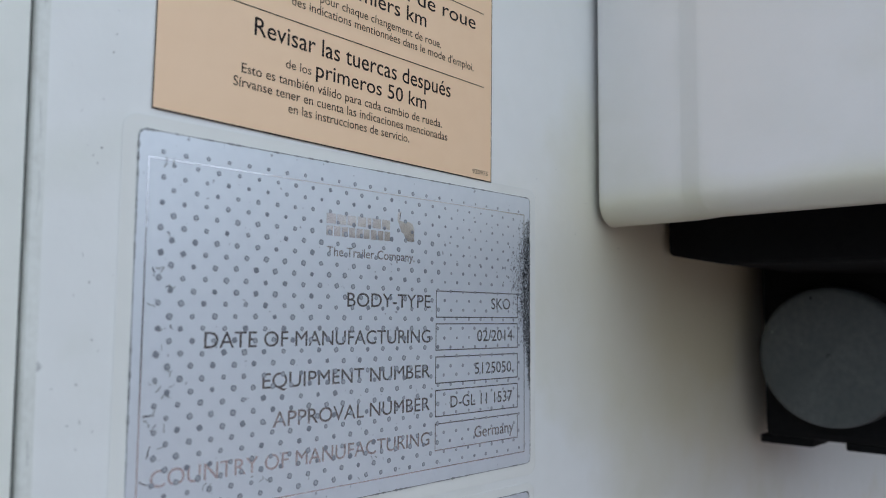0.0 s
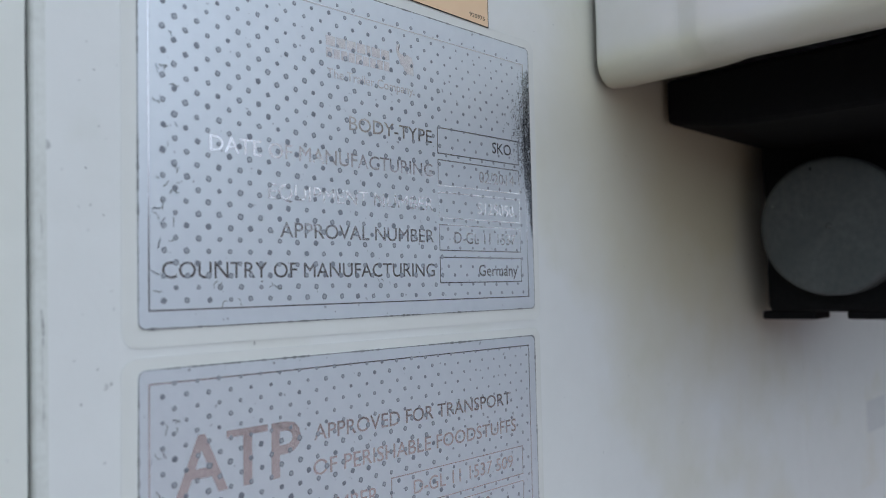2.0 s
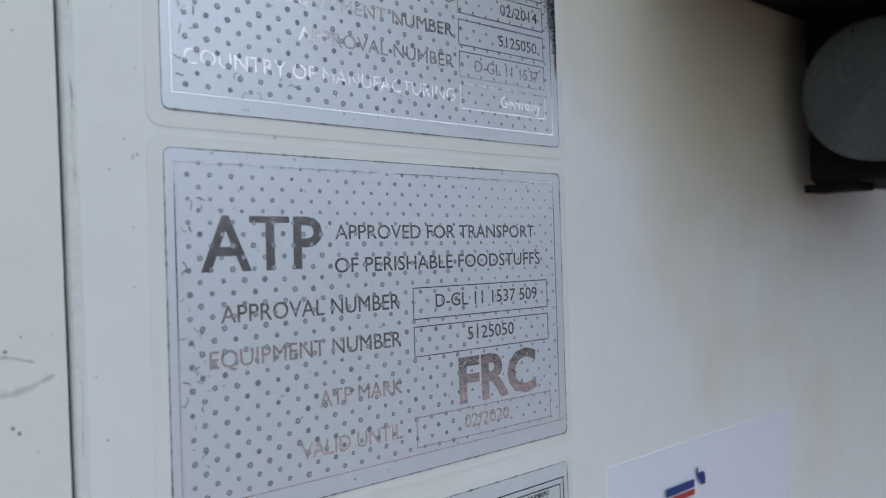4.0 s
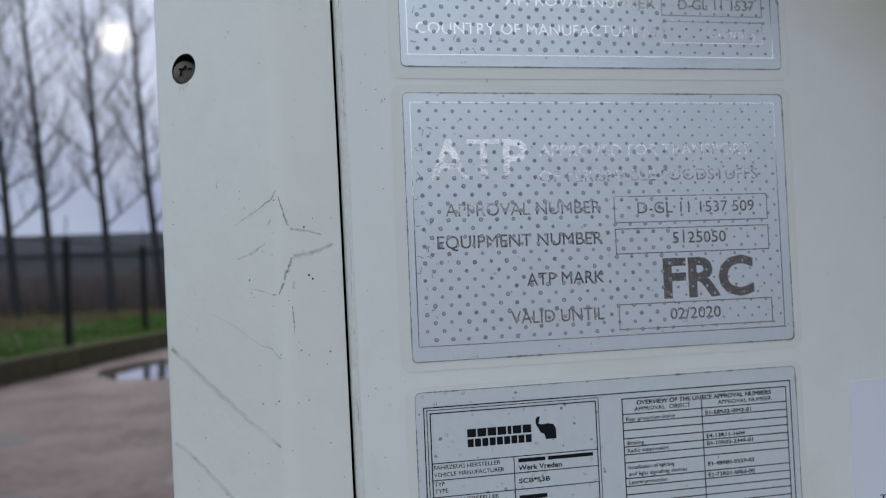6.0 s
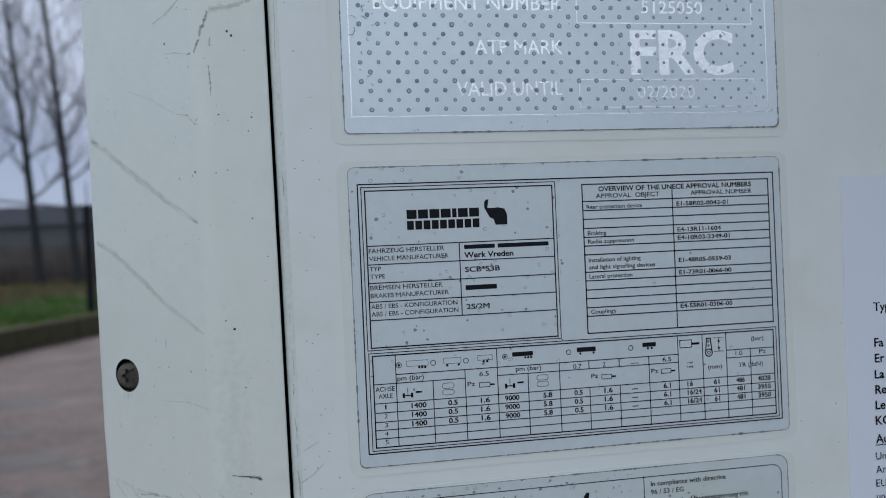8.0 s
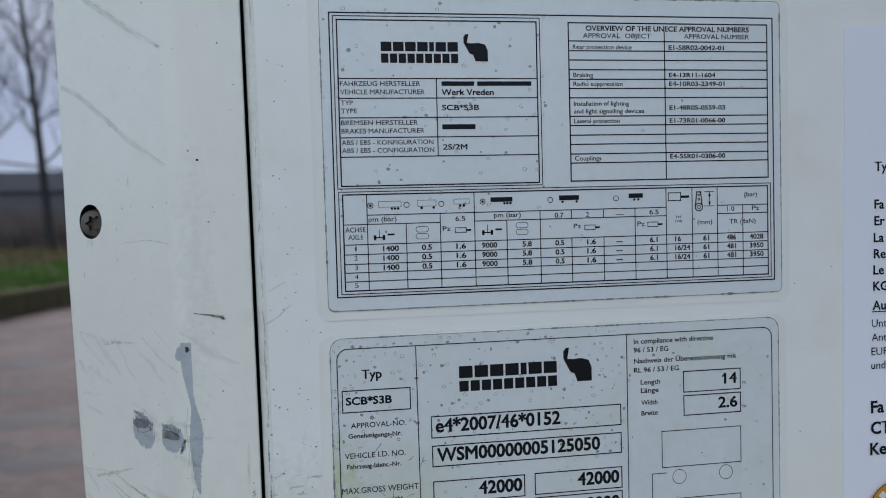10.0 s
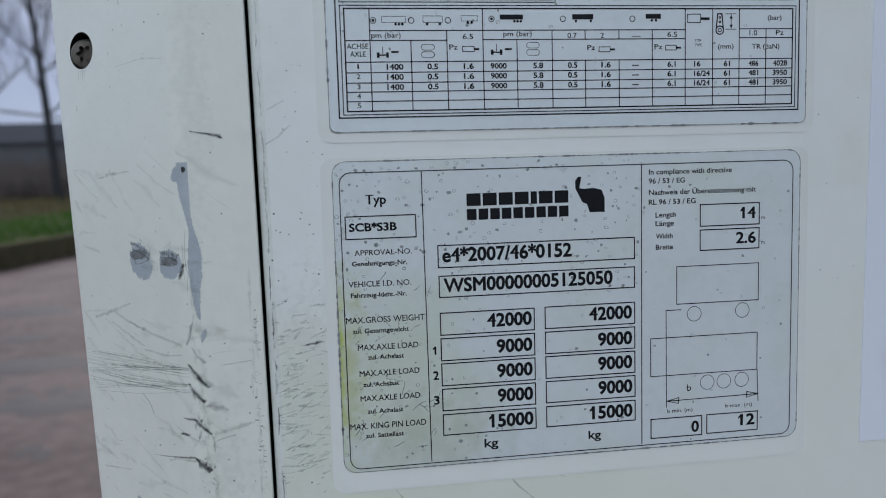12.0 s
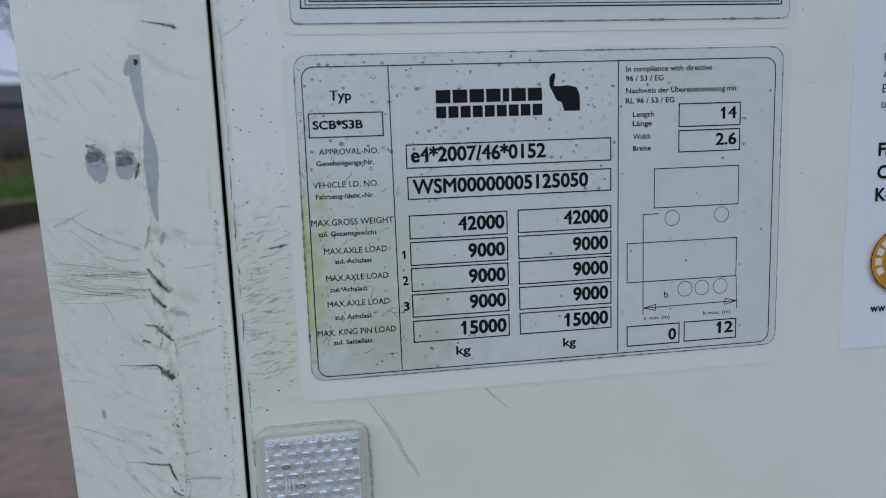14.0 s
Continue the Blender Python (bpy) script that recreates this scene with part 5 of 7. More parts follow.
def brake_label():
    e = label_base("brake_data_label", 1.5895, 0.1552, 0.0990, MAT_PLATE, 0.0021, "matt silver label with a printed table of brake data and approvals", "label", (0.0035, 0.0030, 0.0020, 0.0030), 7)
    y, k_ = Y_PRINT, MAT_INK
    d = 0.5  # the printed sheet starts this much above
    def Z(z): return z - d
    frame_lines = bmesh.new()
    outline_box(frame_lines, 3.1, Z(6.2), 152.4, Z(95.1), 0.42, y)
    part("table_border", frame_lines, k_, e)
    part("table_border", outline_box(bmesh.new(), 4.2, Z(7.2), 70.6, Z(61.0), 0.28, y), k_, e)
    part("table_border", outline_box(bmesh.new(), 5.4, Z(8.4), 69.5, Z(60.2), 0.42, y), k_, e)
    part("table_border", outline_box(bmesh.new(), 80.3, Z(8.5), 150.4, Z(60.0), 0.42, y), k_, e)
    part("table_border", outline_box(bmesh.new(), 4.4, Z(62.0), 151.2, Z(94.2), 0.28, y), k_, e)
    part("table_border", outline_box(bmesh.new(), 5.6, Z(62.9), 150.1, Z(93.2), 0.42, y), k_, e)
    def line(xa, za, xb, zb, w):
        part("table_rule", rules(bmesh.new(), w, y, (xa, Z(za), xb, Z(zb))), k_, e)
    for z in (26.6, 32.75, 38.85, 45.05, 51.1):
        line(5.6, z, 69.3, z, 0.34)
    line(36.35, 26.8, 36.35, 50.9, 0.34)
    for z in (14.4, 17.55, 20.55, 23.7, 26.8, 29.8, 32.85, 38.85, 41.85, 45.0, 48.0, 51.15, 54.1):
        line(80.5, z, 150.2, z, 0.38)
    line(113.45, 11.3, 113.45, 59.8, 0.38)
    for z in (78.65, 81.75, 84.8, 87.5, 90.3):
        line(5.8, z, 149.9, z, 0.3)
    line(13.1, 69.4, 113.2, 69.4, 0.3), line(5.8, 72.3, 36.4, 72.3, 0.3), line(47.6, 72.2, 113.2, 72.2, 0.3)
    line(131.6, 69.2, 149.9, 69.2, 0.3), line(131.6, 72.0, 149.9, 72.0, 0.3)
    for x, z0 in ((13.1, 63), (25.4, 72.5), (36.4, 69.5), (47.6, 63), (58.25, 72.4), (69.45, 69.5), (80.1, 69.5), (91.15, 69.5), (102.15, 69.5), (113.2, 63), (122.5, 63), (131.6, 63), (140.85, 69.3)):
        if x in (80.1, 91.15):
            line(x, 69.5, x, 72.0, 0.3)
            z0 = 78.7
        line(x, z0, x, 92.9, 0.3)
    logo_bars(e, 19.0, 43.6, 14.6, 18.1, 21.2, y, k_)
    logo_shape(e, 44.4, 53.4, 12.0, 21.2, y, k_)
    for txt, xa, xb, z in (("FAHRZEUG HERSTELLER", 5.9, 31.2, 28.9), ("VEHICLE MANUFACTURER", 5.9, 32.5, 31.5), ("TYP", 6.0, 9.7, 34.9), ("TYPE", 6.0, 11.0, 37.4),
                           ("BREMSEN HERSTELLER", 5.9, 30.1, 41.1), ("BRAKES MANUFACTURER", 5.9, 32.1, 43.7), ("ABS / EBS - KONFIGURATION", 5.9, 34.9, 47.3), ("ABS / EBS - CONFIGURATION", 5.9, 35.1, 49.8)):
        write(e, txt, xa, xb, Z(z), 1.45, y, k_, 0.010)
    part("maker_name_bar", fill(bmesh.new(), y, (38.0, Z(28.9)), (48.6, Z(28.9)), (48.6, Z(27.5)), (38.0, Z(27.5))), k_, e)
    part("maker_name_bar", fill(bmesh.new(), y, (49.6, Z(28.9)), (67.5, Z(28.9)), (67.5, Z(27.5)), (49.6, Z(27.5))), k_, e)
    write(e, "Werk Vreden", 37.9, 55.0, Z(31.8), 1.8, y, k_, 0.03)
    part("maker_name_bar", fill(bmesh.new(), y, (37.9, Z(42.7)), (48.7, Z(42.7)), (48.7, Z(41.1)), (37.9, Z(41.1))), k_, e)
    for txt, xa, xb, z in (("SCB*S3B", 37.9, 50.1, 36.6), ("2S/2M", 37.9, 45.9, 49.1)):
        write(e, txt, xa, xb, Z(z), 1.65, y, k_, 0.022)
    write(e, "OVERVIEW OF THE UNECE APPROVAL NUMBERS", 86.2, 143.9, Z(11.0), 1.6, y, k_, 0.03)
    write(e, "APPROVAL  OBJECT", 85.2, 108.7, Z(13.35), 1.5, y, k_, 0.012)
    write(e, "APPROVAL NUMBER", 120.4, 143.9, Z(13.35), 1.5, y, k_, 0.012)
    for txt, xb, z in (("Rear protection device", 102.0, 17.0), ("Braking", 88.5, 26.1), ("Radio suppression", 98.6, 29.0), ("Installation of lighting", 100.7, 35.4), ("and light signalling devices", 106.0, 37.9),
                       ("Lateral protection", 97.4, 41.1), ("Couplings", 90.8, 53.3)):
        write(e, txt, 81.7, xb, Z(z), 1.4, y, k_, 0.012)
    for txt, xb, z in (("E1-58R02-0042-01", 134.7, 17.0), ("E4-13R11-1604", 131.5, 26.1), ("E4-10R03-2349-01", 134.8, 29.0), ("E1-48R05-0559-03", 134.9, 36.9), ("E1-73R01-0066-00", 134.9, 41.2), ("E4-55R01-0306-00", 134.8, 53.1)):
        write(e, txt, 114.9, xb, Z(z), 1.42, y, k_, 0.026)
    for txt, xa, xb, z in (("pm (bar)", 13.5, 22.4, 71.5), ("6.5", 41.3, 44.6, 72.0), ("pm (bar)", 54.0, 63.0, 71.2), ("ACHSE", 6.1, 12.5, 74.7), ("AXLE", 7.0, 11.7, 77.0), ("Pz", 37.1, 39.7, 75.1),
                           ("0.7", 74.4, 77.4, 71.8), ("2", 85.1, 86.2, 71.8), ("---", 95.5, 98.2, 71.9), ("6.5", 107.2, 110.5, 71.6), ("Pz", 80.8, 83.3, 75.5), ("Pz", 102.9, 105.5, 75.4), ("(mm)", 124.3, 129.7, 75.4),
                           ("(bar)", 141.4, 146.2, 66.4), ("1.0", 135.1, 137.8, 71.2), ("Pz", 144.3, 147.0, 71.1), ("TR (daN)", 136.0, 145.6, 75.5)):
        write(e, txt, xa, xb, Z(z), 1.5, y, k_, 0.010)
    for txt, xa, xb, z in (("TYP", 116.4, 118.6, 73.2), ("TYPE", 116.2, 118.8, 74.6)):
        write(e, txt, xa, xb, Z(z), 0.8, y, k_, 0.01)
    for r, z in enumerate((80.6, 83.6, 86.6)):
        write(e, str(r + 1), 8.7 if r else 9.0, 9.8 if r else 9.5, Z(z), 1.4, y, k_, 0.002)
        for txt, xa, xb in (("1400", 17.8, 22.9), ("0.5", 30.2, 33.5), ("1.6", 41.4, 44.6), ("9000", 49.8, 54.9), ("5.8", 63.3, 66.5), ("0.5", 74.4, 77.5), ("1.6", 85.3, 88.4), ("---", 95.4, 97.6), ("6.1", 107.2, 110.0),
                            ("16/24" if r else "16", 116.2, 121.6 if r else 118.4), ("61", 126.3, 128.5), ("481" if r else "486", 134.9, 138.3), ("3950" if r else "4028", 143.3, 148.4)):
            write(e, txt, xa, xb, Z(z + 0.30), 1.6, y, k_, 0.030)
    for r, z in ((4, 89.4), (5, 92.2)):
        write(e, str(r), 8.6, 9.8, Z(z), 1.4, y, k_, 0.002)
    # pictograms
    def sign(g):
        part("pictogram", g, k_, e)
    def truck(x0, x1, z0, z1, filled, wheels):
        g = bmesh.new()
        if filled:
            fill(g, y, (x0, Z(z1)), (x1, Z(z1)), (x1, Z(z0)), (x0, Z(z0)))
        else:
            outline_box(g, x0, Z(z0), x1, Z(z1), 0.14, y)
        for wx in wheels:
            circle_line(g, wx, Z(z1 + 0.5), 0.22, 0.42, y, 10)
        sign(g)
    truck(16.8, 24.0, 65.2, 67.0, False, (21.0, 22.0, 23.0))
    truck(29.3, 35.2, 65.1, 67.0, False, (30.5, 34.4))
    truck(41.0, 46.0, 65.0, 66.6, False, (43.0, 44.2))
    truck(53.0, 60.3, 64.7, 66.2, True, (57.6, 58.6, 59.6))
    truck(76.0, 82.8, 64.6, 66.2, True, (77.2, 82.0))
    truck(100.0, 105.0, 64.5, 66.0, True, (102.0, 103.4))
    for x, z in ((14.2, 66.4), (25.7, 66.4), (36.9, 66.4), (50.4, 66.0), (73.0, 66.0), (95.6, 66.0)):
        g = bmesh.new()
        circle_line(g, x, Z(z), 0.85, 0.24, y, 16)
        if x in (14.2, 50.4):
            circle_line(g, x, Z(z), 0.22, 0.44, y, 10)
        sign(g)
    for x0, z0 in ((15.0, 75.8), (50.0, 75.2)):
        g = bmesh.new()
        fill(g, y, (x0, Z(z0 + 1.6)), (x0 + 0.8, Z(z0 + 1.6)), (x0 + 0.8, Z(z0)), (x0, Z(z0)))
        fill(g, y, (x0 + 2.8, Z(z0 + 1.6)), (x0 + 3.6, Z(z0 + 1.6)), (x0 + 3.6, Z(z0)), (x0 + 2.8, Z(z0)))
        fill(g, y, (x0 + 0.8, Z(z0 + 1.0)), (x0 + 2.8, Z(z0 + 1.0)), (x0 + 2.8, Z(z0 + 0.6)), (x0 + 0.8, Z(z0 + 0.6)))
        rule(g, x0 + 1.8, Z(z0 - 1.6), x0 + 1.8, Z(z0 + 0.4), 0.22, y)
        fill(g, y, (x0 + 4.4, Z(z0 + 0.2)), (x0 + 6.6, Z(z0 + 0.2)), (x0 + 6.6, Z(z0 - 0.4)), (x0 + 4.4, Z(z0 - 0.4)))
        sign(g)
    for x0, z0 in ((41.2, 74.2), (84.6, 74.6), (106.6, 74.2)):
        g = bmesh.new()
        outline_box(g, x0, Z(z0), x0 + 3.6, Z(z0 + 1.5), 0.24, y)
        fill(g, y, (x0 + 3.6, Z(z0 + 1.1)), (x0 + 5.2, Z(z0 + 1.1)), (x0 + 5.2, Z(z0 + 0.5)), (x0 + 3.6, Z(z0 + 0.5)))
        sign(g)
    for x0, z0 in ((28.4, 73.4), (61.2, 73.0)):
        for dz in (0.0, 2.2):
            part("bellows_sign", ring([(p / 1000, q / 1000) for p, q in rounded(x0, -Z(z0 + dz + 1.9), x0 + 4.2, -Z(z0 + dz), 0.9, 4)],
                                      [(p / 1000, q / 1000) for p, q in rounded(x0 + 0.18, -Z(z0 + dz + 1.72), x0 + 4.02, -Z(z0 + dz + 0.18), 0.75, 4)], y), MAT_INK_SOFT, e)
    g = bmesh.new()
    outline_box(g, 114.0, Z(64.6), 118.4, Z(67.2), 0.28, y)
    fill(g, y, (118.4, Z(66.4)), (121.4, Z(66.4)), (121.4, Z(65.6)), (118.4, Z(65.6)))
    sign(g)
    g = bmesh.new()
    circle_line(g, 124.9, Z(69.6), 1.3, 0.4, y, 18), circle_line(g, 124.9, Z(69.6), 0.55, 0.3, y, 12)
    rules(g, 0.4, y, (124.2, Z(64.6), 123.7, Z(69.0)), (125.6, Z(64.6), 126.1, Z(69.0)), (124.2, Z(64.5), 125.6, Z(64.5)))
    circle_line(g, 124.9, Z(65.6), 0.3, 0.3, y, 10), circle_line(g, 124.9, Z(67.0), 0.3, 0.3, y, 10)
    sign(g)
    g = bmesh.new()
    rules(g, 0.22, y, (127.0, Z(64.5), 130.4, Z(64.5)), (127.0, Z(69.3), 130.4, Z(69.3)), (128.8, Z(64.8), 128.8, Z(69.0)))
    fill(g, y, (128.3, Z(66.0)), (129.3, Z(66.0)), (128.8, Z(64.7))), fill(g, y, (128.8, Z(69.2)), (129.3, Z(67.9)), (128.3, Z(67.9)))
    sign(g)
    blobs(e, "bubbled_film", 72, 70, 110, 31, Y_PLATE - 0.00003, MAT_BUBBLE, 0.9, 0.3, 0.65)
    blobs(e, "bubbled_film", 150, 96, 50, 32, Y_PLATE - 0.00003, MAT_BUBBLE, 1.0, 0.2, 0.5)


def type_label():
    e = label_base("type_plate_label", 1.4819, 0.1537, 0.0974, MAT_PLATE_ALGAE, 0.004, "matt silver type plate label, mossy yellow along one edge", "label", (0.0035, 0.0030, 0.0010, 0.0065), 9)
    y, k_ = Y_PRINT, MAT_INK
    part("plate_border", ring([(p / 1000, q / 1000) for p, q in rounded(2.0, -96.4, 151.2, -3.3, 3.5)], [(p / 1000, q / 1000) for p, q in rounded(2.3, -96.1, 150.9, -3.6, 3.2)], y), k_, e)
    part("column_line", rules(bmesh.new(), 0.3, y, (27.3, 3.8, 27.8, 95.6)), k_, e)
    part("column_line", rules(bmesh.new(), 0.3, y, (98.4, 3.8, 98.2, 95.6)), k_, e)
    def vbox(xa, za, xb, zb):
        part("value_box", outline_box(bmesh.new(), xa, za, xb, zb, 0.36, y), k_, e)
    write(e, "Typ", 9.8, 16.2, 13.1, 2.75, y, k_, 0.024)
    vbox(3.5, 16.8, 25.1, 23.7)
    write(e, "SCB*S3B", 4.5, 19.2, 21.3, 2.35, y, k_, 0.034)
    for txt, xa, xb, z, c in (("APPROVAL-NO.", 5.9, 23.6, 28.8, 1.65), ("VEHICLE I.D. NO.", 3.7, 23.1, 38.5, 1.7), ("MAX.GROSS WEIGHT", 2.5, 27.0, 49.8, 1.85), ("MAX.AXLE LOAD", 5.8, 24.7, 58.4, 1.75),
                              ("MAX.AXLE LOAD", 6.0, 24.8, 66.6, 1.75), ("MAX.AXLE LOAD", 6.0, 24.8, 74.6, 1.75), ("MAX. KING PIN LOAD", 2.5, 26.4, 83.5, 1.85)):
        write(e, txt, xa, xb, z, c, y, k_, 0.008)
    for txt, xa, xb, z in (("Genehmigungs-Nr.", 5.0, 22.0, 32.0), ("Fahrzeug-Ident.-Nr.", 4.3, 21.6, 41.8), ("zul. Gesamtgewicht", 4.4, 21.9, 53.0), ("zul. Achslast", 8.8, 20.1, 61.4), ("zul. Achslast", 7.0, 18.3, 70.0),
                           ("zul. Achslast", 8.0, 19.3, 78.6), ("zul. Sattellast", 7.2, 19.2, 86.4)):
        write(e, txt, xa, xb, z, 1.4, y, k_, 0.022)
    logo_bars(e, 41.2, 74.0, 10.9, 15.5, 19.2, y, k_)
    logo_shape(e, 75.0, 86.1, 6.8, 18.9, y, k_)
    vbox(31.75, 26.8, 95.9, 33.7), vbox(31.85, 36.4, 95.9, 43.1)
    write(e, "e4*2007/46*0152", 33.0, 74.9, 31.9, 4.1, y, k_, 0.033)
    write(e, "WSM00000005125050", 33.2, 88.5, 41.4, 4.1, y, k_, 0.033)
    for k, (txt, z, za, zb) in enumerate((("42000", 53.2, 48.1, 55.1), ("9000", 61.7, 56.25, 63.3), ("9000", 69.7, 64.3, 71.4), ("9000", 77.8, 72.5, 79.5), ("15000", 86.0, 80.8, 87.5))):
        vbox(31.9, za, 62.2, zb), vbox(65.8, za - 0.1, 95.9, zb - 0.1)
        w = 14.7 if len(txt) == 5 else 11.7
        w_ = write_one if txt[0] == "1" else write
        w_(e, txt, 61.4 - w, 61.4, z, 4.0, y, k_, 0.036), w_(e, txt, 95.0 - w, 95.0, z - 0.1, 4.0, y, k_, 0.036)
    for txt, z in (("1", 61.2), ("2", 69.2), ("3", 77.2)):
        (write_one if txt == "1" else write)(e, txt, 29.2 if txt == "1" else 29.1, 30.3 if txt == "1" else 30.9, z, 2.6, y, k_, 0.008 if txt == "1" else 0.03)
    write(e, "kg", 45.0, 49.6, 92.5, 2.7, y, k_, 0.022), write(e, "kg", 79.8, 84.1, 92.6, 2.7, y, k_, 0.022)
    for txt, xa, xb, z in (("In compliance with directive", 100.9, 129.4, 6.8), ("96 / 53 / EG", 100.8, 113.2, 9.7), ("Nachweis der \u00dcbereinstimmung mit", 100.9, 137.9, 13.4), ("RL 96 / 53 / EG", 100.8, 116.9, 16.5),
                           ("Length", 103.1, 110.1, 20.7), ("L\u00e4nge", 103.1, 109.5, 23.5), ("Width", 103.2, 109.0, 27.6), ("Breite", 103.2, 109.1, 31.2)):
        write(e, txt, xa, xb, z, 1.6, y, k_, 0.018)
    vbox(118.5, 17.1, 139.2, 24.15), vbox(118.5, 25.4, 139.2, 32.1)
    write_one(e, "14", 132.5, 138.0, 22.0, 3.5, y, k_, 0.030), write(e, "2.6", 131.0, 138.1, 30.2, 3.5, y, k_, 0.030)
    write(e, "m", 140.0, 141.2, 22.6, 1.2, y, k_, 0.01), write(e, "m", 140.0, 141.2, 30.8, 1.2, y, k_, 0.01)
    g = bmesh.new()
    outline_box(g, 110.4, 37.1, 139.15, 49.5, 0.28, y)
    outline_box(g, 101.35, 60.5, 138.95, 73.2, 0.28, y)
    for cx, cz in ((116.5, 53.0), (133.5, 52.7), (121.2, 76.4), (127.1, 76.4), (133.5, 76.3)):
        circle_line(g, cx, cz, 2.45, 0.2, y, 28)
    rules(g, 0.28, y, (111.8, 51.4, 106.7, 51.4), (106.7, 51.4, 106.8, 84.0), (107.2, 81.9, 139.4, 81.6))
    rules(g, 0.24, y, (139.05, 73.2, 139.5, 84.0))
    rules(g, 0.25, y, (107.0, 81.9, 111.0, 82.9), (111.0, 82.9, 111.2, 80.9), (111.2, 80.9, 107.0, 81.9), (139.4, 81.6, 135.4, 80.6), (135.4, 80.6, 135.2, 82.6), (135.2, 82.6, 139.4, 81.6))
    part("vehicle_diagram", g, k_, e, "thin line diagram of a trailer with axle spacing")
    write(e, "b", 114.0, 115.5, 78.9, 2.2, y, k_, 0.004)
    write(e, "b min. (m)", 107.1, 116.0, 85.9, 1.2, y, k_, 0.004), write(e, "b max. (m)", 127.7, 137.3, 85.6, 1.2, y, k_, 0.004)
    vbox(101.4, 87.7, 119.3, 94.2), vbox(121.1, 87.6, 139.3, 94.0)
    write(e, "0", 115.6, 118.3, 93.0, 3.6, y, k_, 0.030), write_one(e, "12", 132.4, 138.3, 92.0, 3.6, y, k_, 0.030)
    rnd = random.Random(58)
    for k in range(34):
        x, z = rnd.uniform(3, 30), 26 + 66 * rnd.random() ** 0.6
        b2 = bmesh.new()
        an = rnd.gauss(-0.55, 0.5)
        for _ in range(rnd.randrange(2, 6)):
            ln = rnd.uniform(0.4, 1.3)
            an += rnd.uniform(-0.45, 0.45)
            x2, z2 = x + ln * math.cos(an), z + ln * math.sin(an)
            if x2 > 46 or z2 > 95 or z2 < 22:
                break
            rule(b2, x, z, x2, z2, rnd.uniform(0.10, 0.28), Y_PLATE - 0.00003)
            x, z = x2, z2
        if b2.faces:
            part("film_crease", b2, MAT_BUBBLE, e)
        else:
            b2.free()
    blobs(e, "bubbled_film", 100, 44, 230, 33, Y_PLATE - 0.00003, MAT_BUBBLE, 1.0, 0.28, 0.62, "small trapped bubbles")
    blobs(e, "bubbled_film", 44, 94, 70, 35, Y_PLATE - 0.00003, MAT_BUBBLE, 1.0, 0.30, 0.62)
    blobs(e, "bubbled_film", 150, 96, 200, 34, Y_PLATE - 0.00003, MAT_BUBBLE, 1.5, 0.22, 0.52)


def wheel_nut_sticker():
    e = holder("wheel_nut_sticker", (0.0010, 0, 1.8156), "orange vinyl sticker telling to retighten wheel nuts", "sticker", "labels on the front wall")
    e.rotation_euler = (0, radians(1.0), 0)
    y = Y_PRINT
    part("backing", slab([(0.0022, 0.0), (0.1324, 0.0), (0.1300, 0.190), (0.0010, 0.190)], Y_PLATE, 0.0), MAT_ORANGE, e)
    part("cut_edge", ring([(0.0020, -0.0002), (0.1326, -0.0002), (0.1302, 0.1902), (0.0008, 0.1902)], [(0.0023, 0.0002), (0.1323, 0.0002), (0.1299, 0.1898), (0.0011, 0.1898)], Y_PLATE - 0.00003), MAT_ORANGE_INK, e)
    k_ = MAT_ORANGE_INK
    def up(t): return -t
    write(e, "Revisar las tuercas despu\u00e9s", 30.4, 110.0, up(26.7), 5.2, y, k_, 0.004)
    write(e, "de los", 41.2, 50.2, up(20.0), 2.6, y, k_), write(e, "primeros 50 km", 51.9, 98.2, up(20.0), 4.6, y, k_, 0.004)
    write(e, "Esto es tambi\u00e9n v\u00e1lido para cada cambio de rueda.", 26.9, 106.0, up(15.15), 2.7, y, k_)
    write(e, "S\u00edrvanse tener en cuenta las indicaciones mencionadas", 24.5, 108.8, up(11.1), 2.7, y, k_)
    write(e, "en las instrucciones de servicio.", 42.6, 90.6, up(7.15), 2.7, y, k_)
    write(e, "920975", 122.2, 130.5, up(2.0), 1.5, y, k_)
    part("rule_line", rules(bmesh.new(), 0.3, y, (7.6, up(34.4), 127.4, up(34.4))), k_, e)
    part("rule_line", rules(bmesh.new(), 0.3, y, (7.2, up(61.9), 126.8, up(61.9))), k_, e)
    write(e, "des indications mentionn\u00e9es dans le mode d'emploi.", 42.4, 121.8, up(39.1), 2.7, y, k_)
    write(e, "pour chaque changement de roue.", 52.5, 104.8, up(43.0), 2.7, y, k_)
    write(e, "premiers km", 56.4, 97.4, up(48.3), 5.0, y, k_, 0.004)
    write(e, "fixation de roue", 61.4, 122.6, up(54.85), 5.0, y, k_, 0.004)


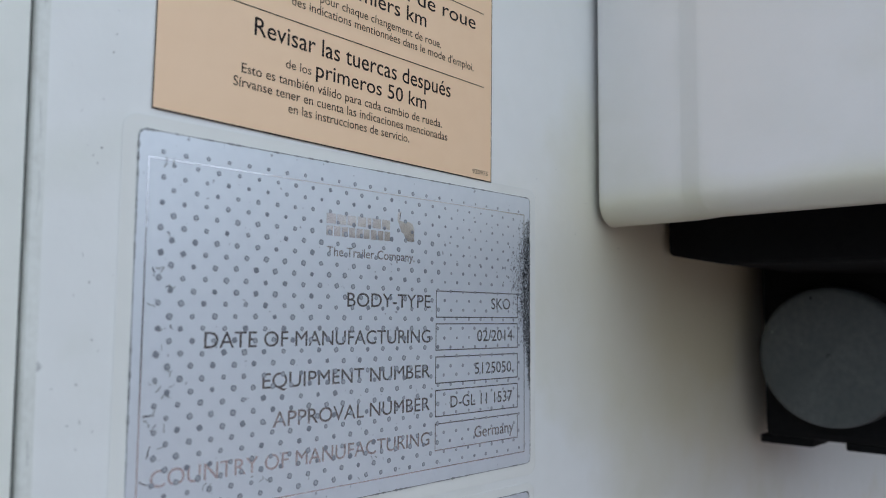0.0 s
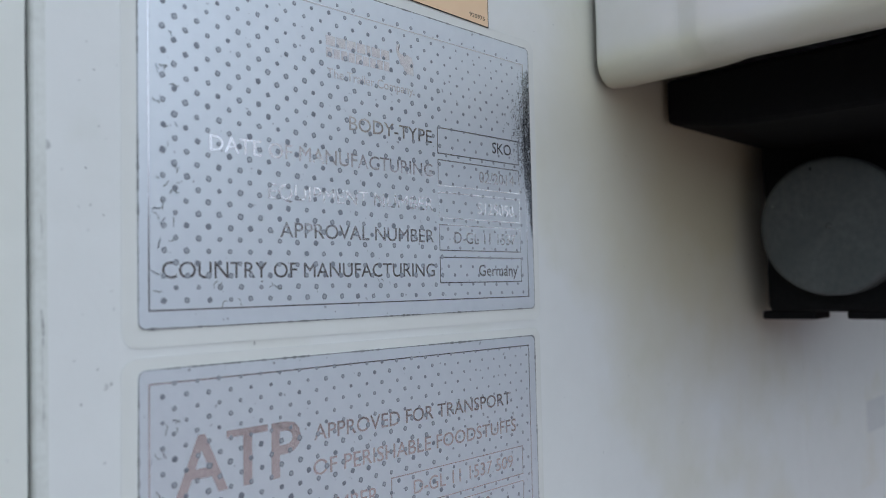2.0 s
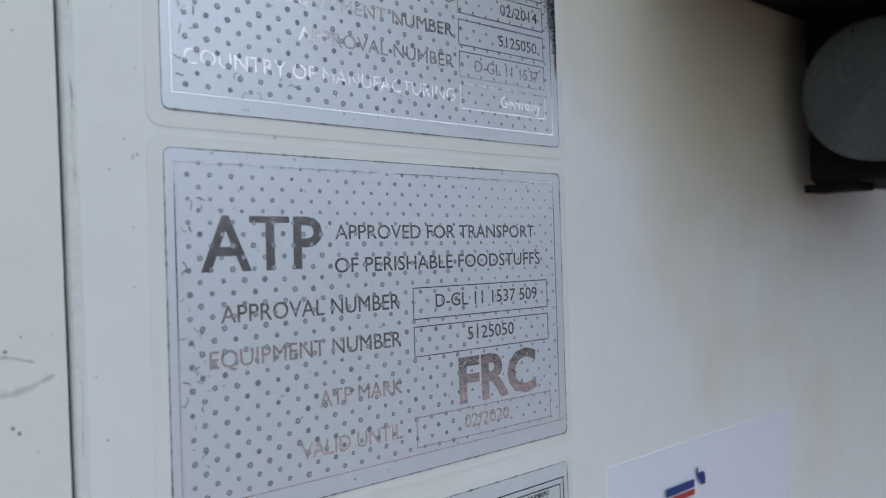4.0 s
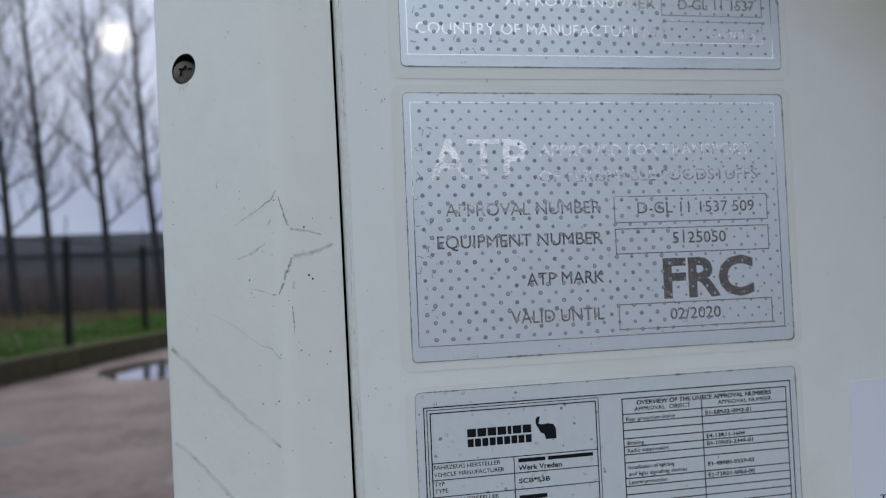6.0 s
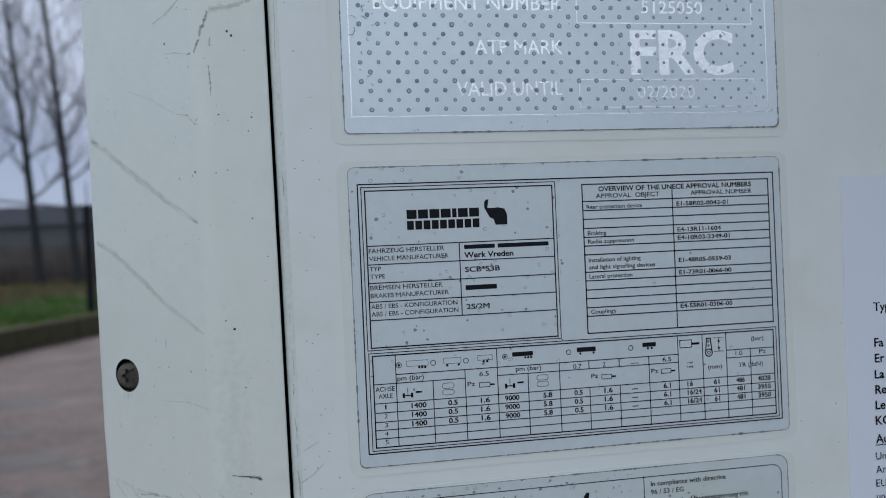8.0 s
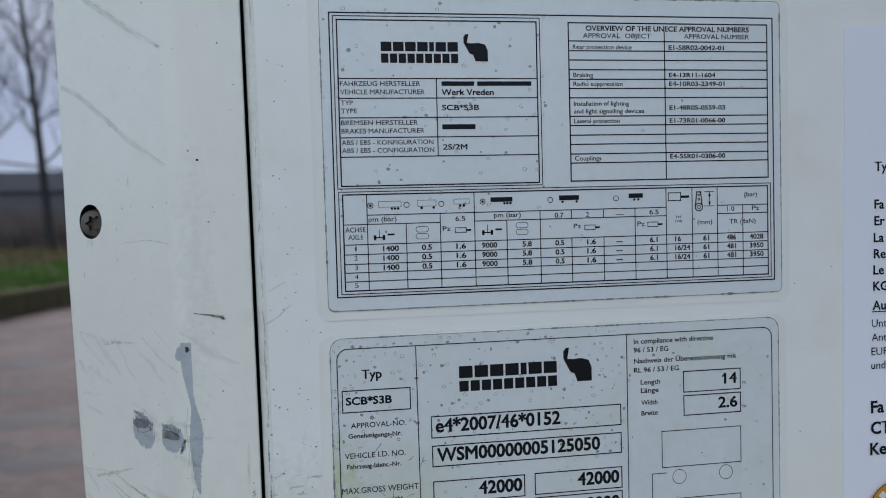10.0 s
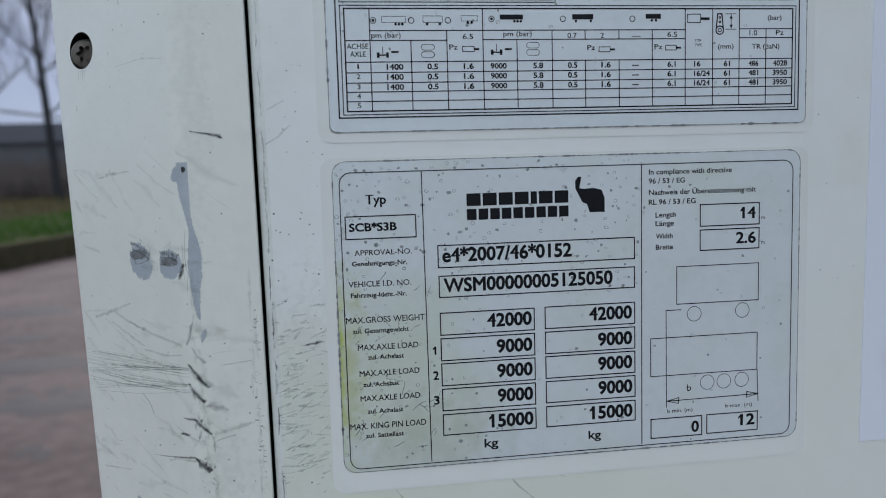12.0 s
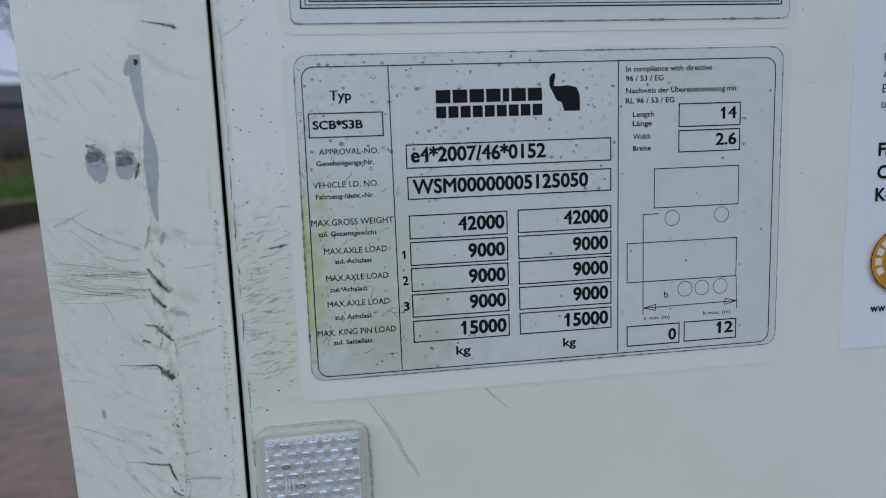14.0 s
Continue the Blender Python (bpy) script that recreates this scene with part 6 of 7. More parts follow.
def inspection_paper():
    e = holder("inspection_sheet", (0, 0, 1.5815), "white inspection sheet in a clear sleeve stuck to the wall", "paper", "labels on the front wall")
    # gently buckled sheet
    bm = bmesh.new()
    nx, nz = 30, 16
    w, h = 0.160, 0.2010
    grid = []
    for j in range(nz + 1):
        row = []
        for k in range(nx + 1):
            u, v = k / nx, j / nz
            x = 0.1798 - 0.0022 * v + w * u
            buck = 0.00035 * max(0, math.sin(math.pi * 5 * u)) ** 2 * math.sin(math.pi * min(1, u * 3)) * (0.5 + 0.5 * math.cos(2.6 * v))
            row.append(bm.verts.new((x, -0.0003 - (0 if k in (0, nx) else buck), -h * v)))
        grid.append(row)
    for j in range(nz):
        for k in range(nx):
            bm.faces.new((grid[j + 1][k], grid[j + 1][k + 1], grid[j][k + 1], grid[j][k]))
    r = bmesh.ops.extrude_face_region(bm, geom=bm.faces[:])
    for v in r["geom"]:
        if isinstance(v, bmesh.types.BMVert):
            v.co.y = -0.00002
    bmesh.ops.recalc_face_normals(bm, faces=bm.faces)
    part("sheet", bm, MAT_PAPER, e, smooth=True).data.set_sharp_from_angle(angle=radians(30))
    known = (("Typ", 190.7, 50.1), ("Fa", 190.5, 63.3), ("Er", 190.5, 69.1), ("La", 190.2, 75.0), ("Re", 190.2, 80.7), ("Le", 190.0, 86.4), ("KG", 189.9, 92.1), ("Au", 189.6, 98.9))
    for txt, xa, z in known:
        write(e, txt, xa, xa + 2.45 * len(txt), z, 3.1, -0.00060, MAT_INK, 0.025, fit=False)
    part("underline", rules(bmesh.new(), 0.35, -0.00060, (189.6, 99.6, 206.0, 99.5)), MAT_INK, e)
    for txt, xa, z in (("Unt", 189.3, 105.0), ("Ant", 189.2, 110.0), ("EUF", 189.1, 115.0), ("und", 189.0, 119.9)):
        write(e, txt, xa, xa + 5.4, z, 2.7, -0.00060, MAT_INK, 0.0, fit=False)
    for txt, xa, z in (("Fa", 188.8, 135.5), ("CT", 188.7, 143.0), ("Ke", 188.4, 150.5)):
        write(e, txt, xa, xa + 6, z, 4.1, -0.00060, MAT_INK, 0.03, fit=False)
    write(e, "ww", 188.6, 194.5, 188.5, 2.6, -0.00060, MAT_INK, 0.03, fit=False)
    # the rest of each line, too far over to read
    for x0, x1, z, c in ((197, 226, 63.3, 2.2), (197, 222, 69.1, 2.2), (197, 216, 75.0, 2.2), (197, 212, 80.7, 2.2), (197, 220, 86.4, 2.2), (197, 206, 98.9, 2.2), (196, 236, 105.0, 1.7), (196, 232, 110.0, 1.7), (197, 238, 115.0, 1.7),
                         (196, 228, 119.9, 1.7), (197, 228, 135.5, 2.8), (197, 232, 143.0, 2.8), (197, 226, 150.5, 2.8), (197, 242, 188.5, 2.2)):
        part("writing_bar", fill(bmesh.new(), -0.00140, (x0, z), (x1, z), (x1, z - c), (x0, z - c)), MAT_INK_SOFT, e)
    bm = bmesh.new()
    bmesh.ops.create_cone(bm, cap_ends=True, segments=48, radius1=0.0108, radius2=0.0108, depth=0.00012, matrix=pose(0.1980, -0.00150, -0.1709, 90, 0, 0))
    badge = part("badge", bm, MAT_BADGE, e, "orange round badge")
    bm = bmesh.new()
    circle_line(bm, 198.0, 170.9, 10.7, 0.3, -0.00160, 48)
    part("badge_rim", bm, MAT_ORANGE_INK, badge)
    fill_b = bmesh.new()
    for k in range(4):
        a = radians(205 - 24 * k)
        c, s = math.cos(a), math.sin(a)
        px, pz = 198.0 + 8.0 * c, 170.9 - 8.0 * s
        fill(fill_b, -0.00162, *[(px + u * s + v * c, pz + u * c - v * s) for u, v in ((-1.2, -1.2), (1.2, -1.2), (1.2, 1.2), (-1.2, 1.2))])
    part("badge_writing", fill_b, MAT_WHITE_INK, badge)
    part("blue_logo_bar", fill(bmesh.new(), -0.00150, (220, 21.0), (243, 21.0), (243, 17.4), (220, 17.4)), MAT_BLUE, e)
    logo_shape(e, 244.0, 252.5, 12.4, 22.0, -0.00150, MAT_BLUE)
    part("red_logo_bar", fill(bmesh.new(), -0.00150, (224, 24.4), (243, 24.4), (243, 21.8), (224, 21.8)), MAT_RED, e)


def reflector():
    e = holder("side_reflector", (-0.0179, 0, 1.3706), "clear rectangular reflector in a rounded yellowed housing", "reflector")
    w, h, t = 0.0338, 0.094, 0.0034

    def pad(x0, z0, x1, z1, r, front, back, bevel):
        bm = slab(rounded(x0, z0, x1, z1, r, 7), front, back)
        es = {ed for f in bm.faces if len(f.verts) > 8 and f.calc_center_median().y < (front + back) / 2 for ed in f.edges}
        bmesh.ops.bevel(bm, geom=list(es), offset=bevel, segments=4, profile=0.6, affect="EDGES")
        bmesh.ops.recalc_face_normals(bm, faces=bm.faces)
        return bm

    part("housing", pad(0, -h, w, 0, 0.0032, -t, 0.0, 0.0011), MAT_REFL_HOUSE, e, "clear plastic housing, yellowed", smooth=True)
    part("inner_rim", pad(0.0018, -h + 0.0026, w - 0.0014, -0.0018, 0.0022, -t - 0.0004, -t + 0.0004, 0.0006), MAT_REFL_HOUSE, e, smooth=True)
    # dark ring on the wall: grime with the housing's contact shade painted in
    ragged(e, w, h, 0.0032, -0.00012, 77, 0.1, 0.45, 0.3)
    x0, x1, z0, z1 = 0.0028, w - 0.0028, -h + 0.0042, -0.0022
    lens = part("lens", slab(rounded(x0, z0, x1, z1, 0.0006, 3), -t - 0.0010, -t + 0.0005), MAT_REFL, e)

    def mesh_of(name, bm, *mats):
        bmesh.ops.recalc_face_normals(bm, faces=bm.faces)
        me = bpy.data.meshes.new(name)
        bm.to_mesh(me)
        bm.free()
        for m in mats:
            me.materials.append(m)
        return me

    # a prism: low block with slanted sides
    bm = bmesh.new()
    px, pz = 0.00212, 0.00325
    lo = [bm.verts.new((a * px * 0.47, 0, b * pz * 0.48)) for a, b in ((-1, -1), (1, -1), (1, 1), (-1, 1))]
    hi = [bm.verts.new((a * px * 0.34, -0.00045, b * pz * 0.30 - 0.0002)) for a, b in ((-1, -1), (1, -1), (1, 1), (-1, 1))]
    for k in range(4):
        bm.faces.new((lo[k], hi[k], hi[(k + 1) % 4], lo[(k + 1) % 4]))
    bm.faces.new(hi)
    prism = mesh_of("prism", bm, MAT_REFL)
    # a spike along the edge of the prism field
    bm = bmesh.new()
    b3 = [bm.verts.new(p) for p in ((-0.0007, 0, 0), (0.0007, 0, 0), (0, 0, 0.0021))]
    tip = bm.verts.new((0, -0.0005, 0.0006))
    for k in range(3):
        bm.faces.new((b3[k], b3[(k + 1) % 3], tip))
    spike = mesh_of("prism_tip", bm, MAT_REFL)

    def oval_facet(name, rim, core):
        bm = bmesh.new()
        n = 14
        rings = [[bm.verts.new((rx * math.cos(6.2832 * k / n), y, rz * math.sin(6.2832 * k / n))) for k in range(n)] for rx, rz, y in ((0.00128, 0.00062, 0.0), (0.00105, 0.00044, -0.00010), (0.00070, 0.00024, -0.00006))]
        for q, (a, b) in enumerate(zip(rings, rings[1:])):
            for k in range(n):
                bm.faces.new((a[k], b[k], b[(k + 1) % n], a[(k + 1) % n])).material_index = 0 if q == 0 else 1
        bm.faces.new(rings[-1][::-1]).material_index = 1
        return mesh_of(name, bm, rim, core)

    blue = oval_facet("facet", MAT_REFL_DARK, MAT_REFL_BLUE)
    dark = oval_facet("facet", MAT_INK_SOFT, MAT_REFL_DARK)
    bm = bmesh.new()
    bm.faces.new([bm.verts.new((a * 0.00082, 0, b * 0.00115)) for a, b in ((-1, -0.8), (1, -0.8), (1.1, 0.3), (0.7, 1), (-0.7, 1), (-1.1, 0.3))])
    dull = mesh_of("dull_facet", bm, MAT_REFL_DULL)
    rnd = random.Random(6)
    y = -t - 0.0010
    cols, rows = int((x1 - x0 - 0.0012) / px), int((z1 - z0 - 0.0012) / pz)
    for r in range(rows):
        for c in range(cols + 1):
            x, z = x0 + 0.0007 + px * (c + 0.4), z1 - 0.0012 - pz * (r + 0.5)
            if x > x1 - 0.0008:
                continue
            if (r + c) % 2 == 0:
                p = part("prism", prism, None, lens)
                p.location = (x, y, z)
                if r < 17:
                    q = part("facet", dark if (2 <= r <= 8 and c in (2, 3, 4) and rnd.random() < 0.5) else blue, None, lens)
                    q.location = (x + rnd.uniform(-0.0001, 0.0001), y - 0.00052, z + 0.0008 + rnd.uniform(-0.0001, 0.0001))
                    q.scale = (rnd.uniform(0.95, 1.15), 1, rnd.uniform(0.95, 1.3))
            elif r < 17:
                q = part("dull_facet", dull, None, lens)
                q.location = (x + rnd.uniform(-0.0001, 0.0001), y - 0.0001, z + 0.0002)
            if r == 0 or c == 0:
                q = part("prism_tip", spike, None, lens)
                q.location = (x, y - 0.0001, z1 - 0.0012) if r == 0 else (x0 + 0.0012, y - 0.0001, z)
                if r:
                    q.rotation_euler = (0, radians(-90), 0)
    for dx, dz, ww, hh in ((0.0082, -0.0178, 0.0004, 0.0036), (0.0092, -0.0176, 0.0004, 0.0030), (0.0104, -0.0182, 0.0004, 0.0036), (0.0086, -0.0226, 0.0020, 0.0004), (0.0088, -0.0262, 0.0022, 0.0005)):
        bm = bmesh.new()
        bm.faces.new([bm.verts.new((dx + a * ww, y - 0.0008, dz + b * hh)) for a, b in ((0, 0), (1, 0), (1, 1), (0, 1))])
        part("approval_mark", bm, MAT_WHITE_INK, lens)


def faded_label():
    e = holder("faded_label", (0.43, 0, 1.69), "pale faded label under the cooling unit", "label")
    part("backing", slab(rounded(0, -0.122, 0.24, 0, 0.003), -0.0002, 0.0), MAT_WALL, e)
    part("grey_block", slab(rounded(0.12, -0.085, 0.165, -0.062, 0.002), -0.0004, -0.0002), MAT_PALEBLOCK, e)


# ---- cooling unit ----
def cooling_unit():
    e = holder("cooling_unit", (0, 0, 0), "white cooling unit fairing with a black underside and grey round cap", "cooling unit")
    # hollow fairing: side skin with a shallow joggle and a rolled lower lip, then front and far side
    plan = [(0.2015, -0.0030), (0.2000, -0.0060), (0.2000, -0.0385), (0.2000, -0.0410), (0.1994, -0.0422), (0.1958, -0.0502), (0.1952, -0.0515), (0.1952, -0.0540), (0.1952, -0.13), (0.1956, -0.225), (0.2000, -0.245), (0.2150, -0.256), (0.2400, -0.260),
            (2.10, -0.260), (2.16, -0.256), (2.19, -0.245), (2.195, -0.003)]
    zb, rr = 1.8032, 0.0105
    # section of the lip: inward offset and height, from the inside edge round to the skin
    sect = [(0.030, zb + 0.004), (0.0120, zb)] + [(rr - rr * math.sin(a), zb + rr - rr * math.cos(a)) for a in np.linspace(0.15, math.pi / 2, 8)] + [(0.0, 2.2), (0.0, 2.95), (0.02, 3.02), (0.08, 3.05)]
    bm = bmesh.new()
    n = len(plan)
    cols = []
    for k, (x, y) in enumerate(plan):
        a, b = Vector(plan[max(k - 1, 0)]), Vector(plan[min(k + 1, n - 1)])
        t = (b - a).normalized()
        inn = Vector((-t.y, t.x))
        if k in (0, n - 1):
            inn = Vector((1 if k == 0 else -1, 0))
        cols.append([bm.verts.new((x + inn.x * d, y + inn.y * d, z)) for d, z in sect])
    for a, b in zip(cols, cols[1:]):
        for j in range(len(sect) - 1):
            bm.faces.new((a[j], b[j], b[j + 1], a[j + 1]))
    bm.faces.new([c[-1] for c in cols])
    bmesh.ops.recalc_face_normals(bm, faces=bm.faces)
    part("fairing", bm, MAT_FAIRING, e, "white glossy fairing with a yellowish rolled lower lip", smooth=True).data.set_sharp_from_angle(angle=radians(40))
    part("inner_tray", box(bmesh.new(), 0.292, 2.17, -0.235, -0.002, 1.8155, 1.8245, 0.003), MAT_BLACK, e)
    # block under the lip, its underside falling away from the wall
    bm = bmesh.new()
    sec = [(-0.003, 1.815), (-0.003, 1.7940), (-0.030, 1.7888), (-0.060, 1.7878), (-0.118, 1.7878), (-0.118, 1.815)]
    a = [bm.verts.new((0.2610, y, z)) for y, z in sec]
    b = [bm.verts.new((0.62, y, z)) for y, z in sec]
    for k in range(6):
        bm.faces.new((a[k], a[(k + 1) % 6], b[(k + 1) % 6], b[k]))
    bm.faces.new(a), bm.faces.new(b[::-1])
    bmesh.ops.recalc_face_normals(bm, faces=bm.faces)
    bmesh.ops.bevel(bm, geom=bm.edges[:], offset=0.002, segments=2, profile=0.5, affect="EDGES")
    part("under_block", bm, MAT_BLACK, e, "black plastic block under the fairing")
    bm = box(bmesh.new(), 0.352, 0.47, -0.104, -0.010, 1.7010, 1.7960, 0.004)
    box(bm, 0.356, 0.38, -0.034, -0.006, 1.6968, 1.7015, 0.001)
    box(bm, 0.356, 0.38, -0.088, -0.050, 1.6972, 1.7015, 0.001)
    part("cap_bracket", bm, MAT_BLACK, e, "black bracket")
    # round cap, face towards the labels, with a rounded rim and a small boss
    bm = bmesh.new()
    prof = [(0.0, 0.0), (0.0008, 0.0), (0.0014, 0.0003), (0.0016, 0.0006), (0.020, 0.0005), (0.0320, 0.0), (0.0338, 0.0006), (0.0346, 0.0018), (0.0349, 0.004), (0.0349, 0.016), (0.0320, 0.0165)]
    nn = 64
    rings = [[bm.verts.new((d, r * math.cos(2 * math.pi * k / nn), r * math.sin(2 * math.pi * k / nn))) for k in range(nn)] for r, d in prof[1:]]
    c = bm.verts.new((0, 0, 0))
    for k in range(nn):
        bm.faces.new((c, rings[0][(k + 1) % nn], rings[0][k]))
    for a, b in zip(rings, rings[1:]):
        for k in range(nn):
            bm.faces.new((a[k], a[(k + 1) % nn], b[(k + 1) % nn], b[k]))
    bmesh.ops.recalc_face_normals(bm, faces=bm.faces)
    cap = part("round_cap", bm, MAT_CAP, e, "dusty grey rubber cap", smooth=True)
    cap.location, cap.scale = (0.3390, -0.0485, 1.7453), (1, 1.02, 1.02)
    cap.data.set_sharp_from_angle(angle=radians(40))
    bm = bmesh.new()
    fill(bm, 0.0, (0, 0), (1, 0.2), (1.1, 1.6), (0.3, 1.9))
    mk = part("mark", bm, MAT_INK, cap)
    mk.matrix_local = pose(-0.0004, 0.0080, 0.0300, 0, 0, -90)


body_type_label()
atp_label()
brake_label()
type_label()
wheel_nut_sticker()
inspection_paper()
set_writing()
reflector()
faded_label()
cooling_unit()
wear()


# ---- the yard and what lies behind it ----
MAT_GROUND = material("wet_sandy_concrete", (0.200, 0.136, 0.117), 0.70, tint=(0.094, 0.060, 0.050), scale=0.9, amount=0.9, bump=0.3, bump_scale=12, rough_var=0.12, spec=0.3)
MAT_APRON = material("pale_bounce_concrete", (0.27, 0.20, 0.18), 0.75, tint=(0.195, 0.142, 0.126), scale=0.9, amount=0.9, bump=0.3, bump_scale=12)
MAT_MUD = material("damp_mud", (0.085, 0.062, 0.054), 0.6, tint=(0.075, 0.057, 0.050), scale=2.0, amount=0.8)
MAT_PUDDLE = material("muddy_puddle_water", (0.23, 0.185, 0.17), 0.06, tint=(0.18, 0.145, 0.135), scale=2, amount=0.5, spec=0.5, coat=1.0)
# darkened kerb colour carries the shade on its front face
MAT_KERB = material("damp_shaded_kerb", (0.046, 0.040, 0.024), 0.85, tint=(0.074, 0.064, 0.036), scale=3, amount=0.8, bump=0.5, bump_scale=30, per_object=0.08, spec=0.08)
MAT_MOSS = material("olive_moss", (0.118, 0.108, 0.048), 0.9, tint=(0.075, 0.068, 0.032), scale=3, amount=0.9, bump=0.4, bump_scale=40, spec=0.08)
MAT_LITTER = material("wet_leaf_litter", (0.036, 0.027, 0.023), 0.8, tint=(0.060, 0.044, 0.036), scale=4, amount=0.9, bump=0.4, bump_scale=30, spec=0.1)
MAT_SOIL = material("scrub_soil", (0.075, 0.068, 0.034), 0.9, tint=(0.055, 0.055, 0.024), scale=0.8, amount=0.8, spec=0.1)
MAT_GRASS = material("green_grass", (0.046, 0.118, 0.016), 0.8, tint=(0.080, 0.125, 0.028), scale=1.5, amount=0.8, spec=0.1)
MAT_DRY = material("dry_grass", (0.13, 0.105, 0.050), 0.9, tint=(0.075, 0.062, 0.032), scale=1.2, amount=0.8, spec=0.1)
MAT_BRUSH = material("bare_brush", (0.105, 0.082, 0.074), 0.9, tint=(0.066, 0.052, 0.048), scale=0.8, amount=0.8)
MAT_BARK = material("wet_bark", (0.026, 0.026, 0.030), 0.85, tint=(0.052, 0.052, 0.054), scale=3, amount=0.8, bump=0.5, bump_scale=25, spec=0.1)
# limbs and twigs paler than the trunk: haze and blur put into their colour
MAT_LIMB = material("hazed_branch_bark", (0.060, 0.060, 0.064), 0.85, tint=(0.09, 0.09, 0.09), scale=3, amount=0.8, bump=0.5, bump_scale=25, spec=0.1)
MAT_TWIG = material("bare_twigs", (0.15, 0.142, 0.146), 0.9)
MAT_FENCE = material("dark_green_fence", (0.006, 0.007, 0.008), 0.6, spec=0.2)
MAT_SHED = material("grey_sheet_cladding", (0.085, 0.085, 0.098), 0.6, tint=(0.065, 0.065, 0.075), scale=0.3, amount=0.6)
MAT_ROOF = material("dark_sheet_roof", (0.045, 0.046, 0.054), 0.9, spec=0.1, tint=(0.035, 0.035, 0.042), scale=0.3, amount=0.6)
MAT_BACKDROP = material("dark_unseen_backdrop", (0.030, 0.030, 0.028), 0.95, tint=(0.05, 0.045, 0.04), scale=0.4, amount=0.8)


def kerb_x(y):
    return -5.14 + (y - 14.46) * 0.262


def ground():
    bm = bmesh.new()
    r = 2500.0
    ks = [bm.verts.new((r * math.cos(2 * math.pi * k / 48), r * math.sin(2 * math.pi * k / 48), 0.0)) for k in range(48)]
    bm.faces.new(ks)
    tagged(part("ground", bm, MAT_GROUND), "wet sandy concrete yard running to the horizon", "ground", kind="structure")
    # unseen paler concrete added before the trailer, for foil reflections and bounced light
    bm = bmesh.new()
    rim = []
    for k in range(420):
        a = 2 * math.pi * k / 420
        q = 1 + 0.10 * noise.noise((math.cos(a) * 2.5, math.sin(a) * 2.5, 8.0)) + 0.03 * noise.noise((math.cos(a) * 14, math.sin(a) * 14, 2.0)) + 0.012 * noise.noise((math.cos(a) * 50, math.sin(a) * 50, 5.0))
        rim.append(bm.verts.new((3.5 + 13.0 * q * math.cos(a), -13.0 + 10.5 * q * math.sin(a), 0.004)))
    bm.faces.new(rim)
    tagged(part("bounce_apron", bm, MAT_APRON), "pale sandy concrete before the trailer, unseen, added for mirrored and bounced light", "ground", kind="structure")
    # raised field behind the kerb
    bm = bmesh.new()
    ys = [-60 + 10 * k for k in range(40)]
    rows = []
    for y in ys:
        x = kerb_x(y) - 0.30
        rows.append([bm.verts.new((x, y, 0.0)), bm.verts.new((x, y, 0.36)), bm.verts.new((x - 8, y, 0.42)), bm.verts.new((x - 300, y, 0.5))])
    for a, b in zip(rows, rows[1:]):
        for k in range(3):
            bm.faces.new((a[k], b[k], b[k + 1], a[k + 1]))
    bmesh.ops.recalc_face_normals(bm, faces=bm.faces)
    tagged(part("field", bm, MAT_SOIL), "brown scrubby field raised behind the kerb", "field", kind="structure")
    # kerb blocks
    kerb = tagged(new("kerb"), "mossy concrete kerb blocks edging the yard", "kerb", kind="structure")
    rnd = random.Random(3)
    me = bpy.data.meshes.new("kerb_block")
    b = box(bmesh.new(), -0.32, 0.0, -0.49, 0.49, 0.0, 0.39, 0.03)
    b.to_mesh(me)
    b.free()
    me.materials.append(MAT_KERB)
    ang = -math.atan(0.262)
    for k in range(60):
        y = -8 + 0.972 * k
        o = part("kerb_block", me, None, kerb)
        o.matrix_local = Matrix.Translation((kerb_x(y) + rnd.uniform(-0.015, 0.015), y, rnd.uniform(-0.015, 0.01))) @ Matrix.Rotation(ang + rnd.uniform(-0.01, 0.01), 4, "Z")
    # moss over its top, left paler than the shade-coloured front, and dark leaf litter washed against its foot
    def band(name, x_in, x_out, z, mat, seed, label):
        g = bmesh.new()
        prev = None
        for k in range(500):
            y = -8 + 0.12 * k
            a = kerb_x(y) + x_in + 0.05 * noise.noise((y * 0.8, seed, 0))
            c = kerb_x(y) + x_out + 0.16 * noise.noise((y * 0.4, seed, 3)) + 0.10 * noise.noise((y * 2.3, seed, 6))
            cur = [g.verts.new((a, y, z)), g.verts.new(((a + c) / 2, y, z + 0.012)), g.verts.new((c, y, z))]
            if prev:
                g.faces.new((prev[0], prev[1], cur[1], cur[0]))
                g.faces.new((prev[1], prev[2], cur[2], cur[1]))
            prev = cur
        bmesh.ops.recalc_face_normals(g, faces=g.faces)
        tagged(part(name, g, mat, kerb, label), kind="stuff")
    band("moss", -0.34, -0.05, 0.402, MAT_MOSS, 1.0, "olive moss on the kerb")
    band("leaf_litter", 0.02, 0.30, 0.004, MAT_LITTER, 2.0, "dark wet leaf litter")
    # standing water along it
    bm = bmesh.new()
    shore = []
    for k in range(96):
        a = 2 * math.pi * k / 96
        q = 1 + 0.10 * noise.noise((math.cos(a) * 2, math.sin(a) * 2, 4.0)) + 0.05 * noise.noise((math.cos(a) * 7, math.sin(a) * 7, 1.0))
        shore.append(bm.verts.new((-2.15 + 1.5 * q * math.cos(a), 16.5 + 2.1 * q * math.sin(a), 0.004)))
    bm.faces.new(shore)
    tagged(part("puddle", bm, MAT_PUDDLE), "shallow puddle along the kerb", "puddle", kind="structure")
    # damp tyre tracks and muddy crumbs
    bm = bmesh.new()
    rnd = random.Random(9)
